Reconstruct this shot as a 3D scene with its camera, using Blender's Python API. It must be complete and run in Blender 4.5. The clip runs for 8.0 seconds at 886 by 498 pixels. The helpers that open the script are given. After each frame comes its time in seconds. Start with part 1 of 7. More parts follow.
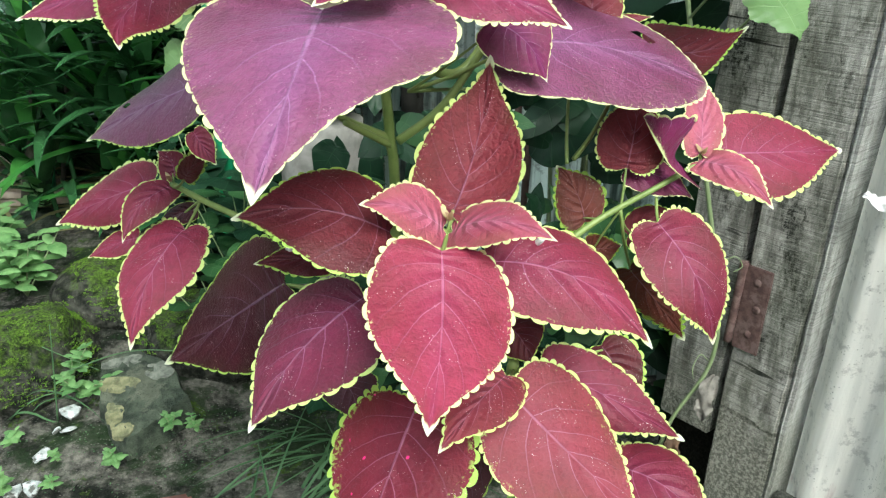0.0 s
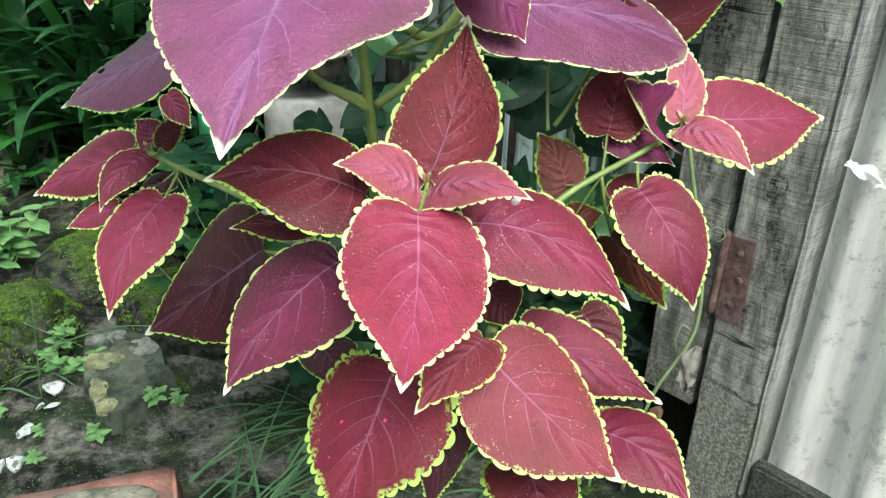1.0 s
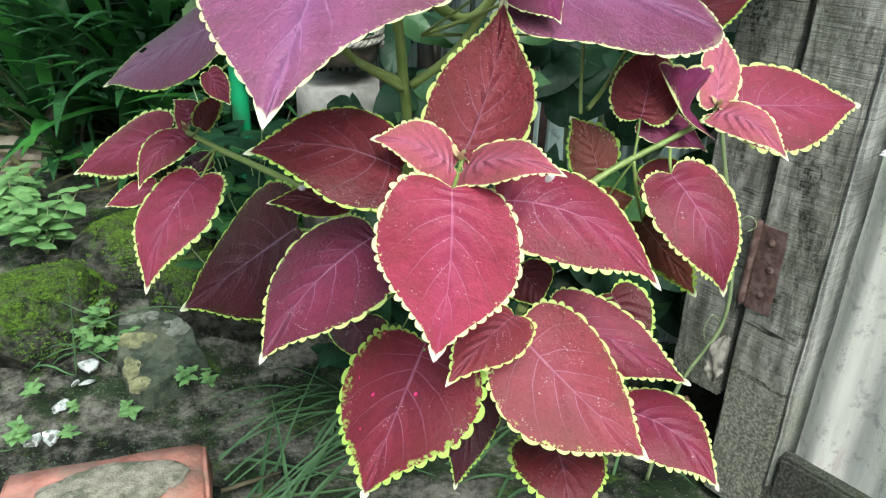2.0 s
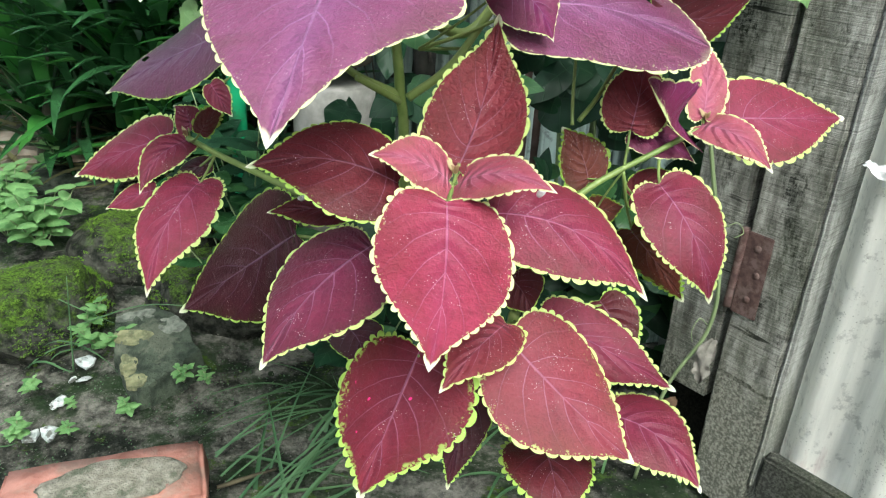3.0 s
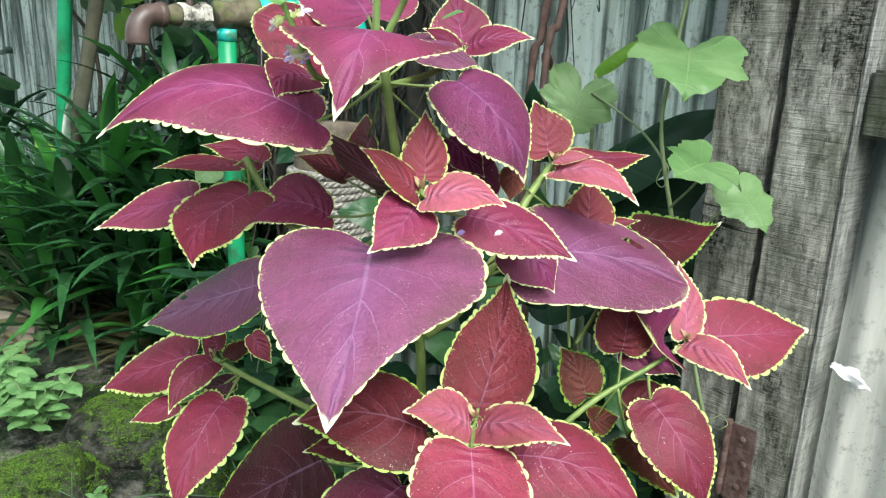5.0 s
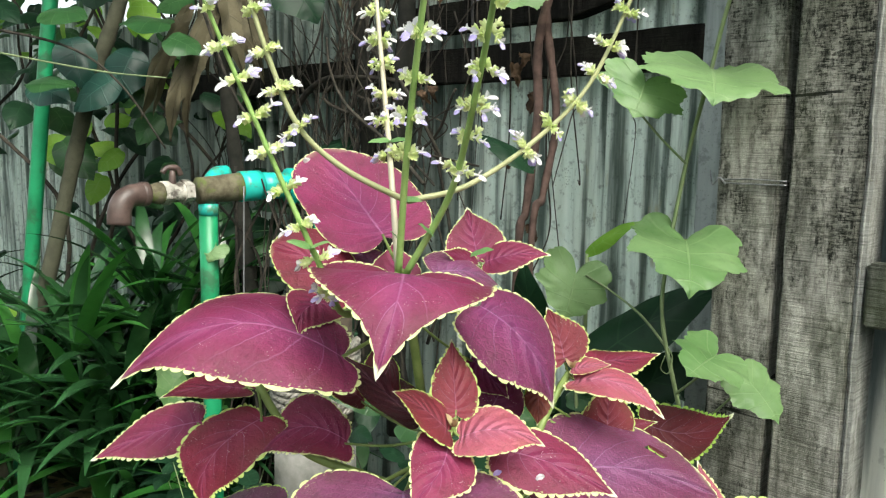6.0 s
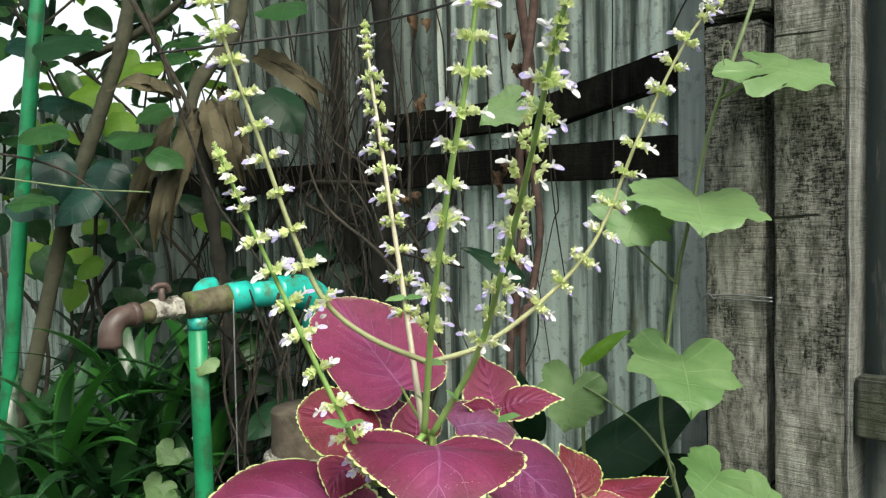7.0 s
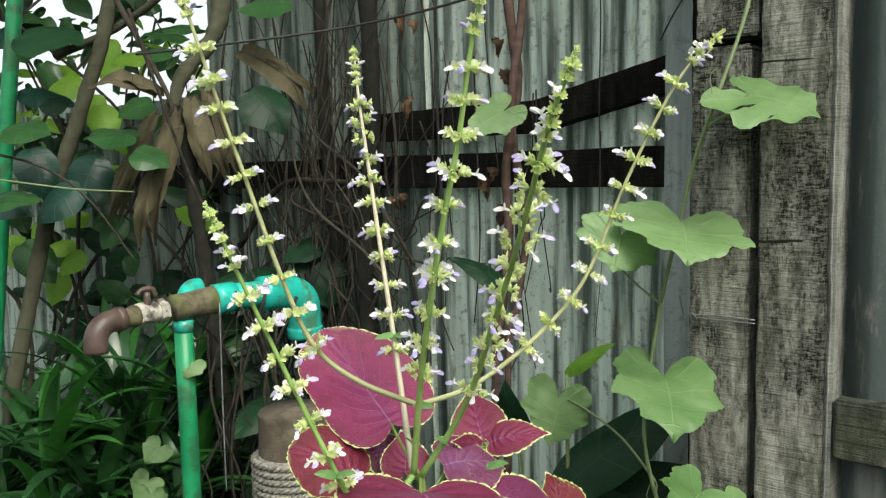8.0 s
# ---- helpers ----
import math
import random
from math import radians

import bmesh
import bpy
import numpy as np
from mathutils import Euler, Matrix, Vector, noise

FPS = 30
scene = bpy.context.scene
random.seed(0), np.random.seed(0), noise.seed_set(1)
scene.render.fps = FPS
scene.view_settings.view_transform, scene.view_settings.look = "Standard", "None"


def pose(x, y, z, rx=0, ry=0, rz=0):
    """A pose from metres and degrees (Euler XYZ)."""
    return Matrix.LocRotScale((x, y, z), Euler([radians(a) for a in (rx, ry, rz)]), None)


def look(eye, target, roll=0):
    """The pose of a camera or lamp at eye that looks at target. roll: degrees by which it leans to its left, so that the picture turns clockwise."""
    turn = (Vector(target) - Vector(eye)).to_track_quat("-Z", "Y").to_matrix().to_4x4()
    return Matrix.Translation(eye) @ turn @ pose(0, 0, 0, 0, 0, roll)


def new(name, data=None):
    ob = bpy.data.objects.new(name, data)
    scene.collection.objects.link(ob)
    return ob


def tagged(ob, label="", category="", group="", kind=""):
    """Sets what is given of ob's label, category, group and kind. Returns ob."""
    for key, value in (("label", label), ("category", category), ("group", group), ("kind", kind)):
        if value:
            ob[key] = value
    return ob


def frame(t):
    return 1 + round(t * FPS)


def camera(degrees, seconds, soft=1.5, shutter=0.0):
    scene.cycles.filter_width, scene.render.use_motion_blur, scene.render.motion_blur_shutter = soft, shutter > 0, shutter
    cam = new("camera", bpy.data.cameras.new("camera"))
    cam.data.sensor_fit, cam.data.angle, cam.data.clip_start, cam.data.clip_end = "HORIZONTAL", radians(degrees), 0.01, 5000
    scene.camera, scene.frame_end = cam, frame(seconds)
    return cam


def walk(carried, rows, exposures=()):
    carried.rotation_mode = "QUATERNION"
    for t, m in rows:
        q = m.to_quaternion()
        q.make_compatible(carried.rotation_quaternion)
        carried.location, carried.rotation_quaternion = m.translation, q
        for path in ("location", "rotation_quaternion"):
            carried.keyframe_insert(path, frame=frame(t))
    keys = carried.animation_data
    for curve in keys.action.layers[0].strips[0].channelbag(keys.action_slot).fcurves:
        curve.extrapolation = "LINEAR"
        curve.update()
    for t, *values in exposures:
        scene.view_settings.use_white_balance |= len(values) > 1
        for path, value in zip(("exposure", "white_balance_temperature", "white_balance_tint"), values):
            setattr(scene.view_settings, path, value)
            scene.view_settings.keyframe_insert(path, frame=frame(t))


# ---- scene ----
cam = camera(59.5, 8.0, soft=1.25)
PATH = [
    (0, (0.015, -0.01, 0.707), (-0.008, 1.808, -0.126), 1.6),
    (0.5, (0.016, -0.012, 0.7), (0.015, 1.795, -0.157), 2.2),
    (1, (0.024, -0.012, 0.694), (0.026, 1.788, -0.178), 1.8),
    (1.5, (0.022, -0.019, 0.686), (-0.042, 1.777, -0.192), 1.6),
    (3, (0.019, -0.034, 0.704), (-0.026, 1.752, -0.196), 2.6),
    (3.5, (0.023, -0.066, 0.738), (-0.004, 1.731, -0.14), 2.8),
    (4, (0.02, -0.086, 0.753), (0.022, 1.724, -0.099), 3.6),
    (4.5, (0.014, -0.09, 0.773), (0.012, 1.758, 0.008), 2.5),
    (4.8, (0.001, -0.079, 0.79), (0.006, 1.808, 0.127), 1.9),
    (5, (-0.016, -0.069, 0.803), (-0.011, 1.845, 0.224), 1.8),
    (5.2, (-0.034, -0.063, 0.822), (-0.038, 1.876, 0.333), 0.9),
    (6.3, (-0.084, -0.033, 0.896), (0.088, 1.948, 0.684), -0.2),
    (6.5, (-0.097, -0.037, 0.913), (0.097, 1.946, 0.74), -1.4),
    (7, (-0.114, -0.05, 0.958), (0.098, 1.935, 0.835), -1.6),
    (7.5, (-0.113, -0.039, 0.985), (0.116, 1.941, 0.821), -1.1),
    (8, (-0.117, -0.049, 1.016), (0.134, 1.925, 0.815), -1.3),
]
walk(cam, [(t, look(eye, target, roll)) for t, eye, target, roll in PATH], [(0, 1.44, 6000, 3), (4.5, 1.37, 6040, 3.4), (5.2, 1.48, 6050, 3.5), (6.4, 1.13, 6650, 3.5), (7, 0.97, 6650, 3.1), (8, 0.90, 6650, 2.5)])

# ---------------------------------------------------------------- light
world = bpy.data.worlds.new("world")
scene.world = world
world.use_nodes = True
sky = world.node_tree.nodes.new("ShaderNodeTexSky")
sky.sky_type = "NISHITA"
sky.sun_disc = False
sky.sun_elevation = radians(48)
sky.sun_rotation = radians(155)
sky.dust_density = 9.0
sky.air_density = 0.7
sky.ozone_density = 0.3
# a thin even cloud layer over the whole sky
cloud = world.node_tree.nodes.new("ShaderNodeMix")
cloud.data_type = "RGBA"
cloud.inputs[0].default_value = 0.6
cloud.inputs[7].default_value = (5.2, 5.45, 5.6, 1)
world.node_tree.links.new(sky.outputs[0], cloud.inputs[6])
world.node_tree.links.new(cloud.outputs[2], world.node_tree.nodes["Background"].inputs[0])
world.node_tree.nodes["Background"].inputs[1].default_value = 0.15
sun = new("sun", bpy.data.lights.new("sun", "SUN"))
sun.data.energy, sun.data.angle, sun.data.color = 1.5, radians(36), (1.0, 0.985, 0.95)
sun.matrix_world = look((1.2, -2.0, 3.8), (0, 0.6, 0.4))


# ---------------------------------------------------------------- materials
def material(name, rough=0.6, metal=0.0, spec=0.5):
    m = bpy.data.materials.new(name)
    m.use_nodes = True
    b = m.node_tree.nodes["Principled BSDF"]
    b.inputs["Roughness"].default_value = rough
    b.inputs["Metallic"].default_value = metal
    b.inputs["Specular IOR Level"].default_value = spec
    return m


class Net:
    """Short forms for wiring the nodes of one material."""

    def __init__(self, m):
        self.m, self.t = m, m.node_tree
        self.bsdf = self.t.nodes["Principled BSDF"]

    def node(self, kind, **props):
        n = self.t.nodes.new(kind)
        for k, v in props.items():
            setattr(n, k, v)
        return n

    def put(self, socket, value):
        if isinstance(value, bpy.types.NodeSocket):
            self.t.links.new(value, socket)
        elif isinstance(value, tuple) and len(value) == 3 and socket.type == "RGBA":
            socket.default_value = (*value, 1)
        else:
            socket.default_value = value

    def math(self, op, a, b=0.0, c=0.0, clamp=False):
        n = self.node("ShaderNodeMath", operation=op, use_clamp=clamp)
        for s, v in zip(n.inputs, (a, b, c)):
            self.put(s, v)
        return n.outputs[0]

    def step(self, v, lo, hi, a=0.0, b=1.0):
        n = self.node("ShaderNodeMapRange", interpolation_type="SMOOTHSTEP")
        for s, x in zip(n.inputs, (v, lo, hi, a, b)):
            self.put(s, x)
        return n.outputs[0]

    def mix(self, f, a, b):
        n = self.node("ShaderNodeMix", data_type="RGBA")
        self.put(n.inputs[0], f)
        self.put(n.inputs[6], a)
        self.put(n.inputs[7], b)
        return n.outputs[2]

    def coords(self, scale=(1, 1, 1), kind="Object"):
        n = self.node("ShaderNodeTexCoord")
        p = self.node("ShaderNodeMapping")
        self.put(p.inputs["Vector"], n.outputs[kind])
        p.inputs["Scale"].default_value = scale
        return p.outputs[0]

    def noise(self, vec, scale, detail=4.0, rough=0.55, distort=0.0):
        n = self.node("ShaderNodeTexNoise")
        self.put(n.inputs["Vector"], vec)
        self.put(n.inputs["Scale"], scale)
        self.put(n.inputs["Detail"], detail)
        self.put(n.inputs["Roughness"], rough)
        self.put(n.inputs["Distortion"], distort)
        return n.outputs[0]

    def cells(self, vec, scale, feature="F1"):
        n = self.node("ShaderNodeTexVoronoi", feature=feature)
        self.put(n.inputs["Vector"], vec)
        self.put(n.inputs["Scale"], scale)
        return n.outputs["Distance"]

    def bump(self, height, strength=0.3, distance=0.002):
        n = self.node("ShaderNodeBump")
        n.inputs["Strength"].default_value = strength
        n.inputs["Distance"].default_value = distance
        self.put(n.inputs["Height"], height)
        self.put(self.bsdf.inputs["Normal"], n.outputs[0])

    def random(self):
        return self.node("ShaderNodeObjectInfo").outputs["Random"]

    def color(self, value):
        self.put(self.bsdf.inputs["Base Color"], value)

    def thin(self, colour, amount):
        """Lets light through a thin sheet such as a leaf."""
        out = self.t.nodes["Material Output"]
        tr = self.node("ShaderNodeBsdfTranslucent")
        self.put(tr.inputs[0], colour)
        mx = self.node("ShaderNodeMixShader")
        mx.inputs[0].default_value = amount
        self.t.links.new(self.bsdf.outputs[0], mx.inputs[1])
        self.t.links.new(tr.outputs[0], mx.inputs[2])
        self.t.links.new(mx.outputs[0], out.inputs[0])


def coleus_material(name, low, high, edge, rough, margin=1.0, speck=0.9, sheen=0.04, spots=False, blotch=0.0, crease=0.55):
    """A coleus blade: two tones of red, paler veins, a toothed green-yellow margin, fine dust and specks.
    UV: across (0.5 is the midrib) and along the veins; the second UV: share of the way to the margin, and along the midrib."""
    m = material(name, rough, 0, 0.32)
    n = Net(m)
    uv = n.node("ShaderNodeUVMap", uv_map="blade").outputs[0]
    uv2 = n.node("ShaderNodeUVMap", uv_map="margin").outputs[0]
    s = n.node("ShaderNodeSeparateXYZ")
    n.put(s.inputs[0], uv)
    s2 = n.node("ShaderNodeSeparateXYZ")
    n.put(s2.inputs[0], uv2)
    pos = n.coords()
    rnd = n.random()
    big = n.noise(pos, 22, 3)
    fine = n.noise(pos, 420, 4, 0.7)
    grit = n.noise(pos, 1300, 3, 0.7)
    tone = n.mix(n.step(n.math("ADD", big, n.math("MULTIPLY", rnd, 0.25)), 0.35, 0.85), low, high)
    # a darker, browner mottling between the veins
    tone = n.mix(n.math("MULTIPLY", n.step(n.noise(pos, 110, 5, 0.65), 0.46, 0.70), 0.30), tone, (low[0] * 0.55, low[1] * 0.7, low[2] * 0.6))
    across = n.math("ABSOLUTE", n.math("SUBTRACT", s.outputs[0], 0.5))
    wob = n.math("MULTIPLY", n.math("SUBTRACT", n.noise(pos, 40, 3), 0.5), 0.045)
    along = n.math("FRACT", n.math("ADD", n.math("MULTIPLY", n.math("SUBTRACT", n.math("ADD", s.outputs[1], wob), n.math("MULTIPLY", across, 0.30)), 8.0), 0.1))
    rib = n.math("ABSOLUTE", n.math("SUBTRACT", along, 0.5))
    lateral = n.math("MULTIPLY", n.step(rib, 0.0, 0.042, 1.0, 0.0), n.step(across, 0.03, 0.47, 1.0, 0.2))
    # finer veins that branch off the laterals and meet
    fork = n.math("FRACT", n.math("ADD", n.math("MULTIPLY", n.math("ADD", s.outputs[1], n.math("ADD", n.math("MULTIPLY", across, 0.55), n.math("MULTIPLY", wob, 2.0))), 15.0), 0.3))
    small = n.math("MULTIPLY", n.step(n.math("ABSOLUTE", n.math("SUBTRACT", fork, 0.5)), 0.0, 0.05, 1.0, 0.0), n.step(n.noise(pos, 70, 3), 0.45, 0.62))
    fade = n.step(s.outputs[1], 0.0, 0.95, 1.0, 0.35)
    mid = n.math("MULTIPLY", n.step(across, 0.004, 0.015, 1.0, 0.0), fade)
    cell = n.cells(pos, 210, "DISTANCE_TO_EDGE")
    net_v = n.step(cell, 0.0, 0.06, 0.05, 0.0)
    vein = n.math("MAXIMUM", mid, n.math("MAXIMUM", n.math("MULTIPLY", lateral, 0.78), n.math("MAXIMUM", n.math("MULTIPLY", small, 0.16), net_v)))
    # the blade is pinker along the midrib and duller outwards
    tone = n.mix(n.step(across, 0.0, 0.30, 0.28, 0.0), tone, (min(1, high[0] * 1.12), high[1] * 1.5 + 0.01, high[2] * 1.9))
    pale = (min(1, high[0] * 1.25 + 0.16), high[1] * 1.6 + 0.14, high[2] * 1.6 + 0.22)
    tone = n.mix(n.math("MULTIPLY", vein, 0.7), tone, pale)
    # shadow beside the veins painted as a deeper tone, the outer blade browner
    tone = n.mix(n.math("MULTIPLY", n.step(rib, 0.035, 0.16, 0.16, 0.0), n.step(across, 0.05, 0.4, 0.5, 1.0)), tone, (low[0] * 0.6, low[1] * 0.5, low[2] * 0.5))
    tone = n.mix(n.math("MULTIPLY", n.step(across, 0.18, 0.48), n.step(n.noise(pos, 38, 5, 0.6), 0.40, 0.68, 0.0, 0.45)), tone, (low[0] * 0.75, low[1] * 1.6 + 0.006, low[2] * 0.55))
    # fine darker and paler grain, like felt
    tone = n.mix(n.step(fine, 0.45, 0.75, 0.0, 0.26), tone, (low[0] * 0.45, low[1] * 0.5, low[2] * 0.45))
    tone = n.mix(n.step(grit, 0.58, 0.82, 0.0, 0.15), tone, pale)
    # margin: mainly the teeth themselves, ragged inwards
    ragged = n.math("MULTIPLY", n.math("SUBTRACT", n.noise(pos, 300, 3), 0.5), 0.10)
    uneven = n.math("MULTIPLY", n.math("SUBTRACT", n.noise(pos, 60, 2), 0.5), 0.09)
    reach = n.math("ADD", n.math("ADD", s2.outputs[0], ragged), uneven)
    rim = n.step(reach, 1.022 - 0.02 * margin, 1.045 - 0.02 * margin)
    tip = n.step(n.math("ADD", s2.outputs[1], n.math("MULTIPLY", s2.outputs[0], 0.03)), 0.952, 0.98)
    rim = n.math("MAXIMUM", rim, n.math("MULTIPLY", tip, 0.95))
    flecks = n.math("MULTIPLY", n.step(n.noise(pos, 420, 2), 0.60, 0.66), n.step(reach, 0.92, 0.99))
    if blotch:
        flecks = n.math("MAXIMUM", flecks, n.math("MULTIPLY", n.step(n.noise(pos, 150, 4, 0.7), 0.60 - 0.10 * blotch, 0.66 - 0.10 * blotch), n.step(n.math("ADD", reach, n.math("MULTIPLY", n.noise(pos, 45, 2), 0.25)), 1.0, 1.07)))
    edge_tone = n.mix(n.noise(pos, 120, 2), edge, (edge[0] * 0.8, edge[1] * 0.9, edge[2] * 0.6))
    rim = n.math("MAXIMUM", rim, n.math("MULTIPLY", flecks, 0.6))
    edge_tone = n.mix(n.step(s2.outputs[1], 0.90, 1.0), edge_tone, (0.80, 0.82, 0.64))
    tone = n.mix(rim, tone, edge_tone)
    # pale specks of dust and pollen
    dots = n.math("MULTIPLY", n.step(n.math("ADD", n.cells(pos, 620), n.math("MULTIPLY", fine, 0.25)), 0.20, 0.34, 1.0, 0.0), n.step(n.noise(pos, 60, 4, 0.7), 0.52, 0.66))
    tone = n.mix(n.math("MULTIPLY", dots, speck), tone, (0.82, 0.72, 0.72))
    if spots:
        dabs = n.math("MULTIPLY", n.step(n.math("ADD", n.cells(pos, 90), n.math("MULTIPLY", n.noise(pos, 260, 3), 0.35)), 0.26, 0.32, 1.0, 0.0), n.step(n.noise(pos, 40, 2), 0.53, 0.56))
        tone = n.mix(dabs, tone, (0.80, 0.03, 0.22))
    n.color(tone)
    n.bsdf.inputs["Sheen Weight"].default_value = sheen
    n.bsdf.inputs["Sheen Roughness"].default_value = 0.35
    rough_v = n.math("ADD", n.math("MULTIPLY", big, 0.2), rough - 0.1)
    n.put(n.bsdf.inputs["Roughness"], rough_v)
    quilt = n.math("MULTIPLY", n.step(rib, 0.0, 0.5), n.step(across, 0.0, 0.4, 1.0, 0.35))
    h = n.math("ADD", n.math("MULTIPLY", quilt, 0.95), n.math("ADD", n.math("MULTIPLY", fine, 0.5), n.math("ADD", n.math("MULTIPLY", n.noise(pos, 150, 3, 0.5), 0.4), n.step(cell, 0.0, 0.25, 0.0, 0.10 if crease < 0.6 else 0.16))))
    h = n.math("SUBTRACT", h, n.math("MULTIPLY", mid, 0.5))
    n.bump(h, crease, 0.0024)
    n.thin(tone, 0.22)
    return m


LIME, PALE_LIME, CREAM = (0.40, 0.60, 0.13), (0.56, 0.68, 0.25), (0.71, 0.76, 0.41)
COLEUS = {
    "front": coleus_material("coleus_bright_crimson", (0.165, 0.014, 0.030), (0.265, 0.028, 0.064), CREAM, 0.5),
    "red": coleus_material("coleus_crimson", (0.130, 0.012, 0.028), (0.222, 0.024, 0.056), PALE_LIME, 0.5),
    "rust": coleus_material("coleus_rust_red", (0.100, 0.011, 0.017), (0.170, 0.021, 0.030), PALE_LIME, 0.55, crease=0.9),
    "pink": coleus_material("coleus_young_pink", (0.310, 0.060, 0.095), (0.415, 0.105, 0.155), CREAM, 0.52, crease=0.7),
    "rose": coleus_material("coleus_rose", (0.150, 0.015, 0.046), (0.225, 0.026, 0.076), CREAM, 0.5),
    "brick": coleus_material("coleus_brick_red", (0.150, 0.020, 0.029), (0.215, 0.032, 0.048), PALE_LIME, 0.52, blotch=0.4),
    "spotted": coleus_material("coleus_crimson_spotted", (0.120, 0.009, 0.019), (0.190, 0.015, 0.034), LIME, 0.5, spots=True, blotch=1.0),
    "wine": coleus_material("coleus_wine", (0.080, 0.008, 0.024), (0.136, 0.014, 0.041), PALE_LIME, 0.40, 1.0, 1.0),
    "maroon": coleus_material("coleus_maroon", (0.068, 0.008, 0.012), (0.112, 0.012, 0.019), LIME, 0.52),
    # dark maroon with the shade on rear leaves mixed into the tone
    "dark": coleus_material("coleus_dark_maroon", (0.042, 0.007, 0.012), (0.074, 0.012, 0.022), LIME, 0.36, 0.3, 1.0),
    "olive": coleus_material("coleus_brown_olive", (0.086, 0.020, 0.012), (0.131, 0.026, 0.016), (0.26, 0.42, 0.06), 0.55, blotch=0.7),
    "plum": coleus_material("coleus_plum", (0.115, 0.011, 0.046), (0.190, 0.020, 0.090), CREAM, 0.48),
    "plum2": coleus_material("coleus_dull_plum", (0.080, 0.020, 0.050), (0.130, 0.038, 0.085), LIME, 0.40, 0.4, 0.6, 0.04),
    "purple": coleus_material("coleus_purple", (0.140, 0.030, 0.078), (0.220, 0.066, 0.148), CREAM, 0.34, 1.0, 0.9, 0.10, crease=0.75),
    "magenta": coleus_material("coleus_magenta_plum", (0.150, 0.016, 0.056), (0.245, 0.036, 0.108), CREAM, 0.45, 1.0, 0.7, 0.04),
}
COLEUS["violet"] = coleus_material("coleus_violet", (0.105, 0.014, 0.052), (0.180, 0.030, 0.102), CREAM, 0.40, 0.7, 0.5, 0.06, crease=0.8)
QUILT = {"violet": 1.8, "pink": 0.3, "rust": 2.2, "purple": 1.3, "magenta": 0.8, "dark": 0.5}


def plant_material(name, low, high, rough=0.5, scale=25, vein=None, thin=0.25, bump=0.3, spec=0.4):
    m = material(name, rough, 0, spec)
    n = Net(m)
    pos = n.coords()
    tone = n.mix(n.step(n.math("ADD", n.noise(pos, scale, 4), n.math("MULTIPLY", n.math("ADD", n.random(), n.node("ShaderNodeNewGeometry").outputs["Random Per Island"]), 0.22)), 0.35, 0.95), low, high)
    tone = n.mix(n.math("MULTIPLY", n.step(n.noise(pos, scale * 9, 3), 0.55, 0.8), 0.35), tone, (low[0] * 0.6, low[1] * 0.6, low[2] * 0.6))
    if vein:
        uv = n.node("ShaderNodeUVMap", uv_map="blade").outputs[0]
        s = n.node("ShaderNodeSeparateXYZ")
        n.put(s.inputs[0], uv)
        across = n.math("ABSOLUTE", n.math("SUBTRACT", s.outputs[0], 0.5))
        along = n.math("ABSOLUTE", n.math("SUBTRACT", n.math("FRACT", n.math("MULTIPLY", s.outputs[1], 5.0)), 0.5))
        v = n.math("MAXIMUM", n.step(across, 0.004, 0.016, 1, 0), n.step(along, 0, 0.06, 0.6, 0))
        tone = n.mix(n.math("MULTIPLY", v, 0.5), tone, vein)
    n.color(tone)
    n.bump(n.math("SUBTRACT", n.noise(pos, scale * 6, 4), n.math("MULTIPLY", v, 1.2)) if vein else n.noise(pos, scale * 6, 4), bump, 0.0014 if vein else 0.001)
    if thin:
        n.thin(tone, thin)
    return m


STEM = plant_material("coleus_stem_green", (0.120, 0.190, 0.045), (0.205, 0.280, 0.082), 0.45, 60, thin=0)
SPIKE = plant_material("flower_stem_green", (0.17, 0.30, 0.075), (0.27, 0.42, 0.13), 0.5, 60, thin=0)
SPIKE_TAN = plant_material("flower_stem_olive", (0.26, 0.29, 0.13), (0.37, 0.39, 0.21), 0.5, 60, thin=0)
SPIKE_PINK = plant_material("flower_stem_pinkish", (0.38, 0.33, 0.24), (0.45, 0.42, 0.31), 0.5, 60, thin=0)
CALYX = plant_material("calyx_yellow_green", (0.70, 0.83, 0.34), (0.88, 0.94, 0.58), 0.5, 90, thin=0.5)
PETAL = plant_material("petal_white_violet", (0.89, 0.89, 0.92), (0.94, 0.94, 0.94), 0.5, 90, thin=0.35)
VIOLET = plant_material("petal_violet", (0.42, 0.36, 0.75), (0.62, 0.58, 0.86), 0.5, 90, thin=0.35)
VINE = plant_material("vine_leaf_pale_green", (0.100, 0.215, 0.066), (0.212, 0.345, 0.145), 0.42, 18, (0.29, 0.42, 0.20), 0.35, bump=0.5)
VINE_STEM = plant_material("vine_stem_green", (0.14, 0.19, 0.09), (0.22, 0.29, 0.14), 0.5, 50, thin=0)
STRAP = plant_material("strap_leaf_green", (0.010, 0.040, 0.013), (0.036, 0.115, 0.038), 0.27, 14, thin=0.15, spec=0.65)
# brighter copy of the strap leaf: blades that catch light, by colour
STRAP_LIT = plant_material("strap_leaf_lit_green", (0.018, 0.095, 0.018), (0.055, 0.205, 0.036), 0.34, 14, thin=0.25)
# dark leaf colour, which also serves as shade in gaps between plants
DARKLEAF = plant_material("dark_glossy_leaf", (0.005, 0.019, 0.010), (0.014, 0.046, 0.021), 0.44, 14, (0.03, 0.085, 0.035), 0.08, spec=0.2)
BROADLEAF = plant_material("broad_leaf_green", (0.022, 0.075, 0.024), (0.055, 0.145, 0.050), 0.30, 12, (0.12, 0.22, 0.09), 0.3)
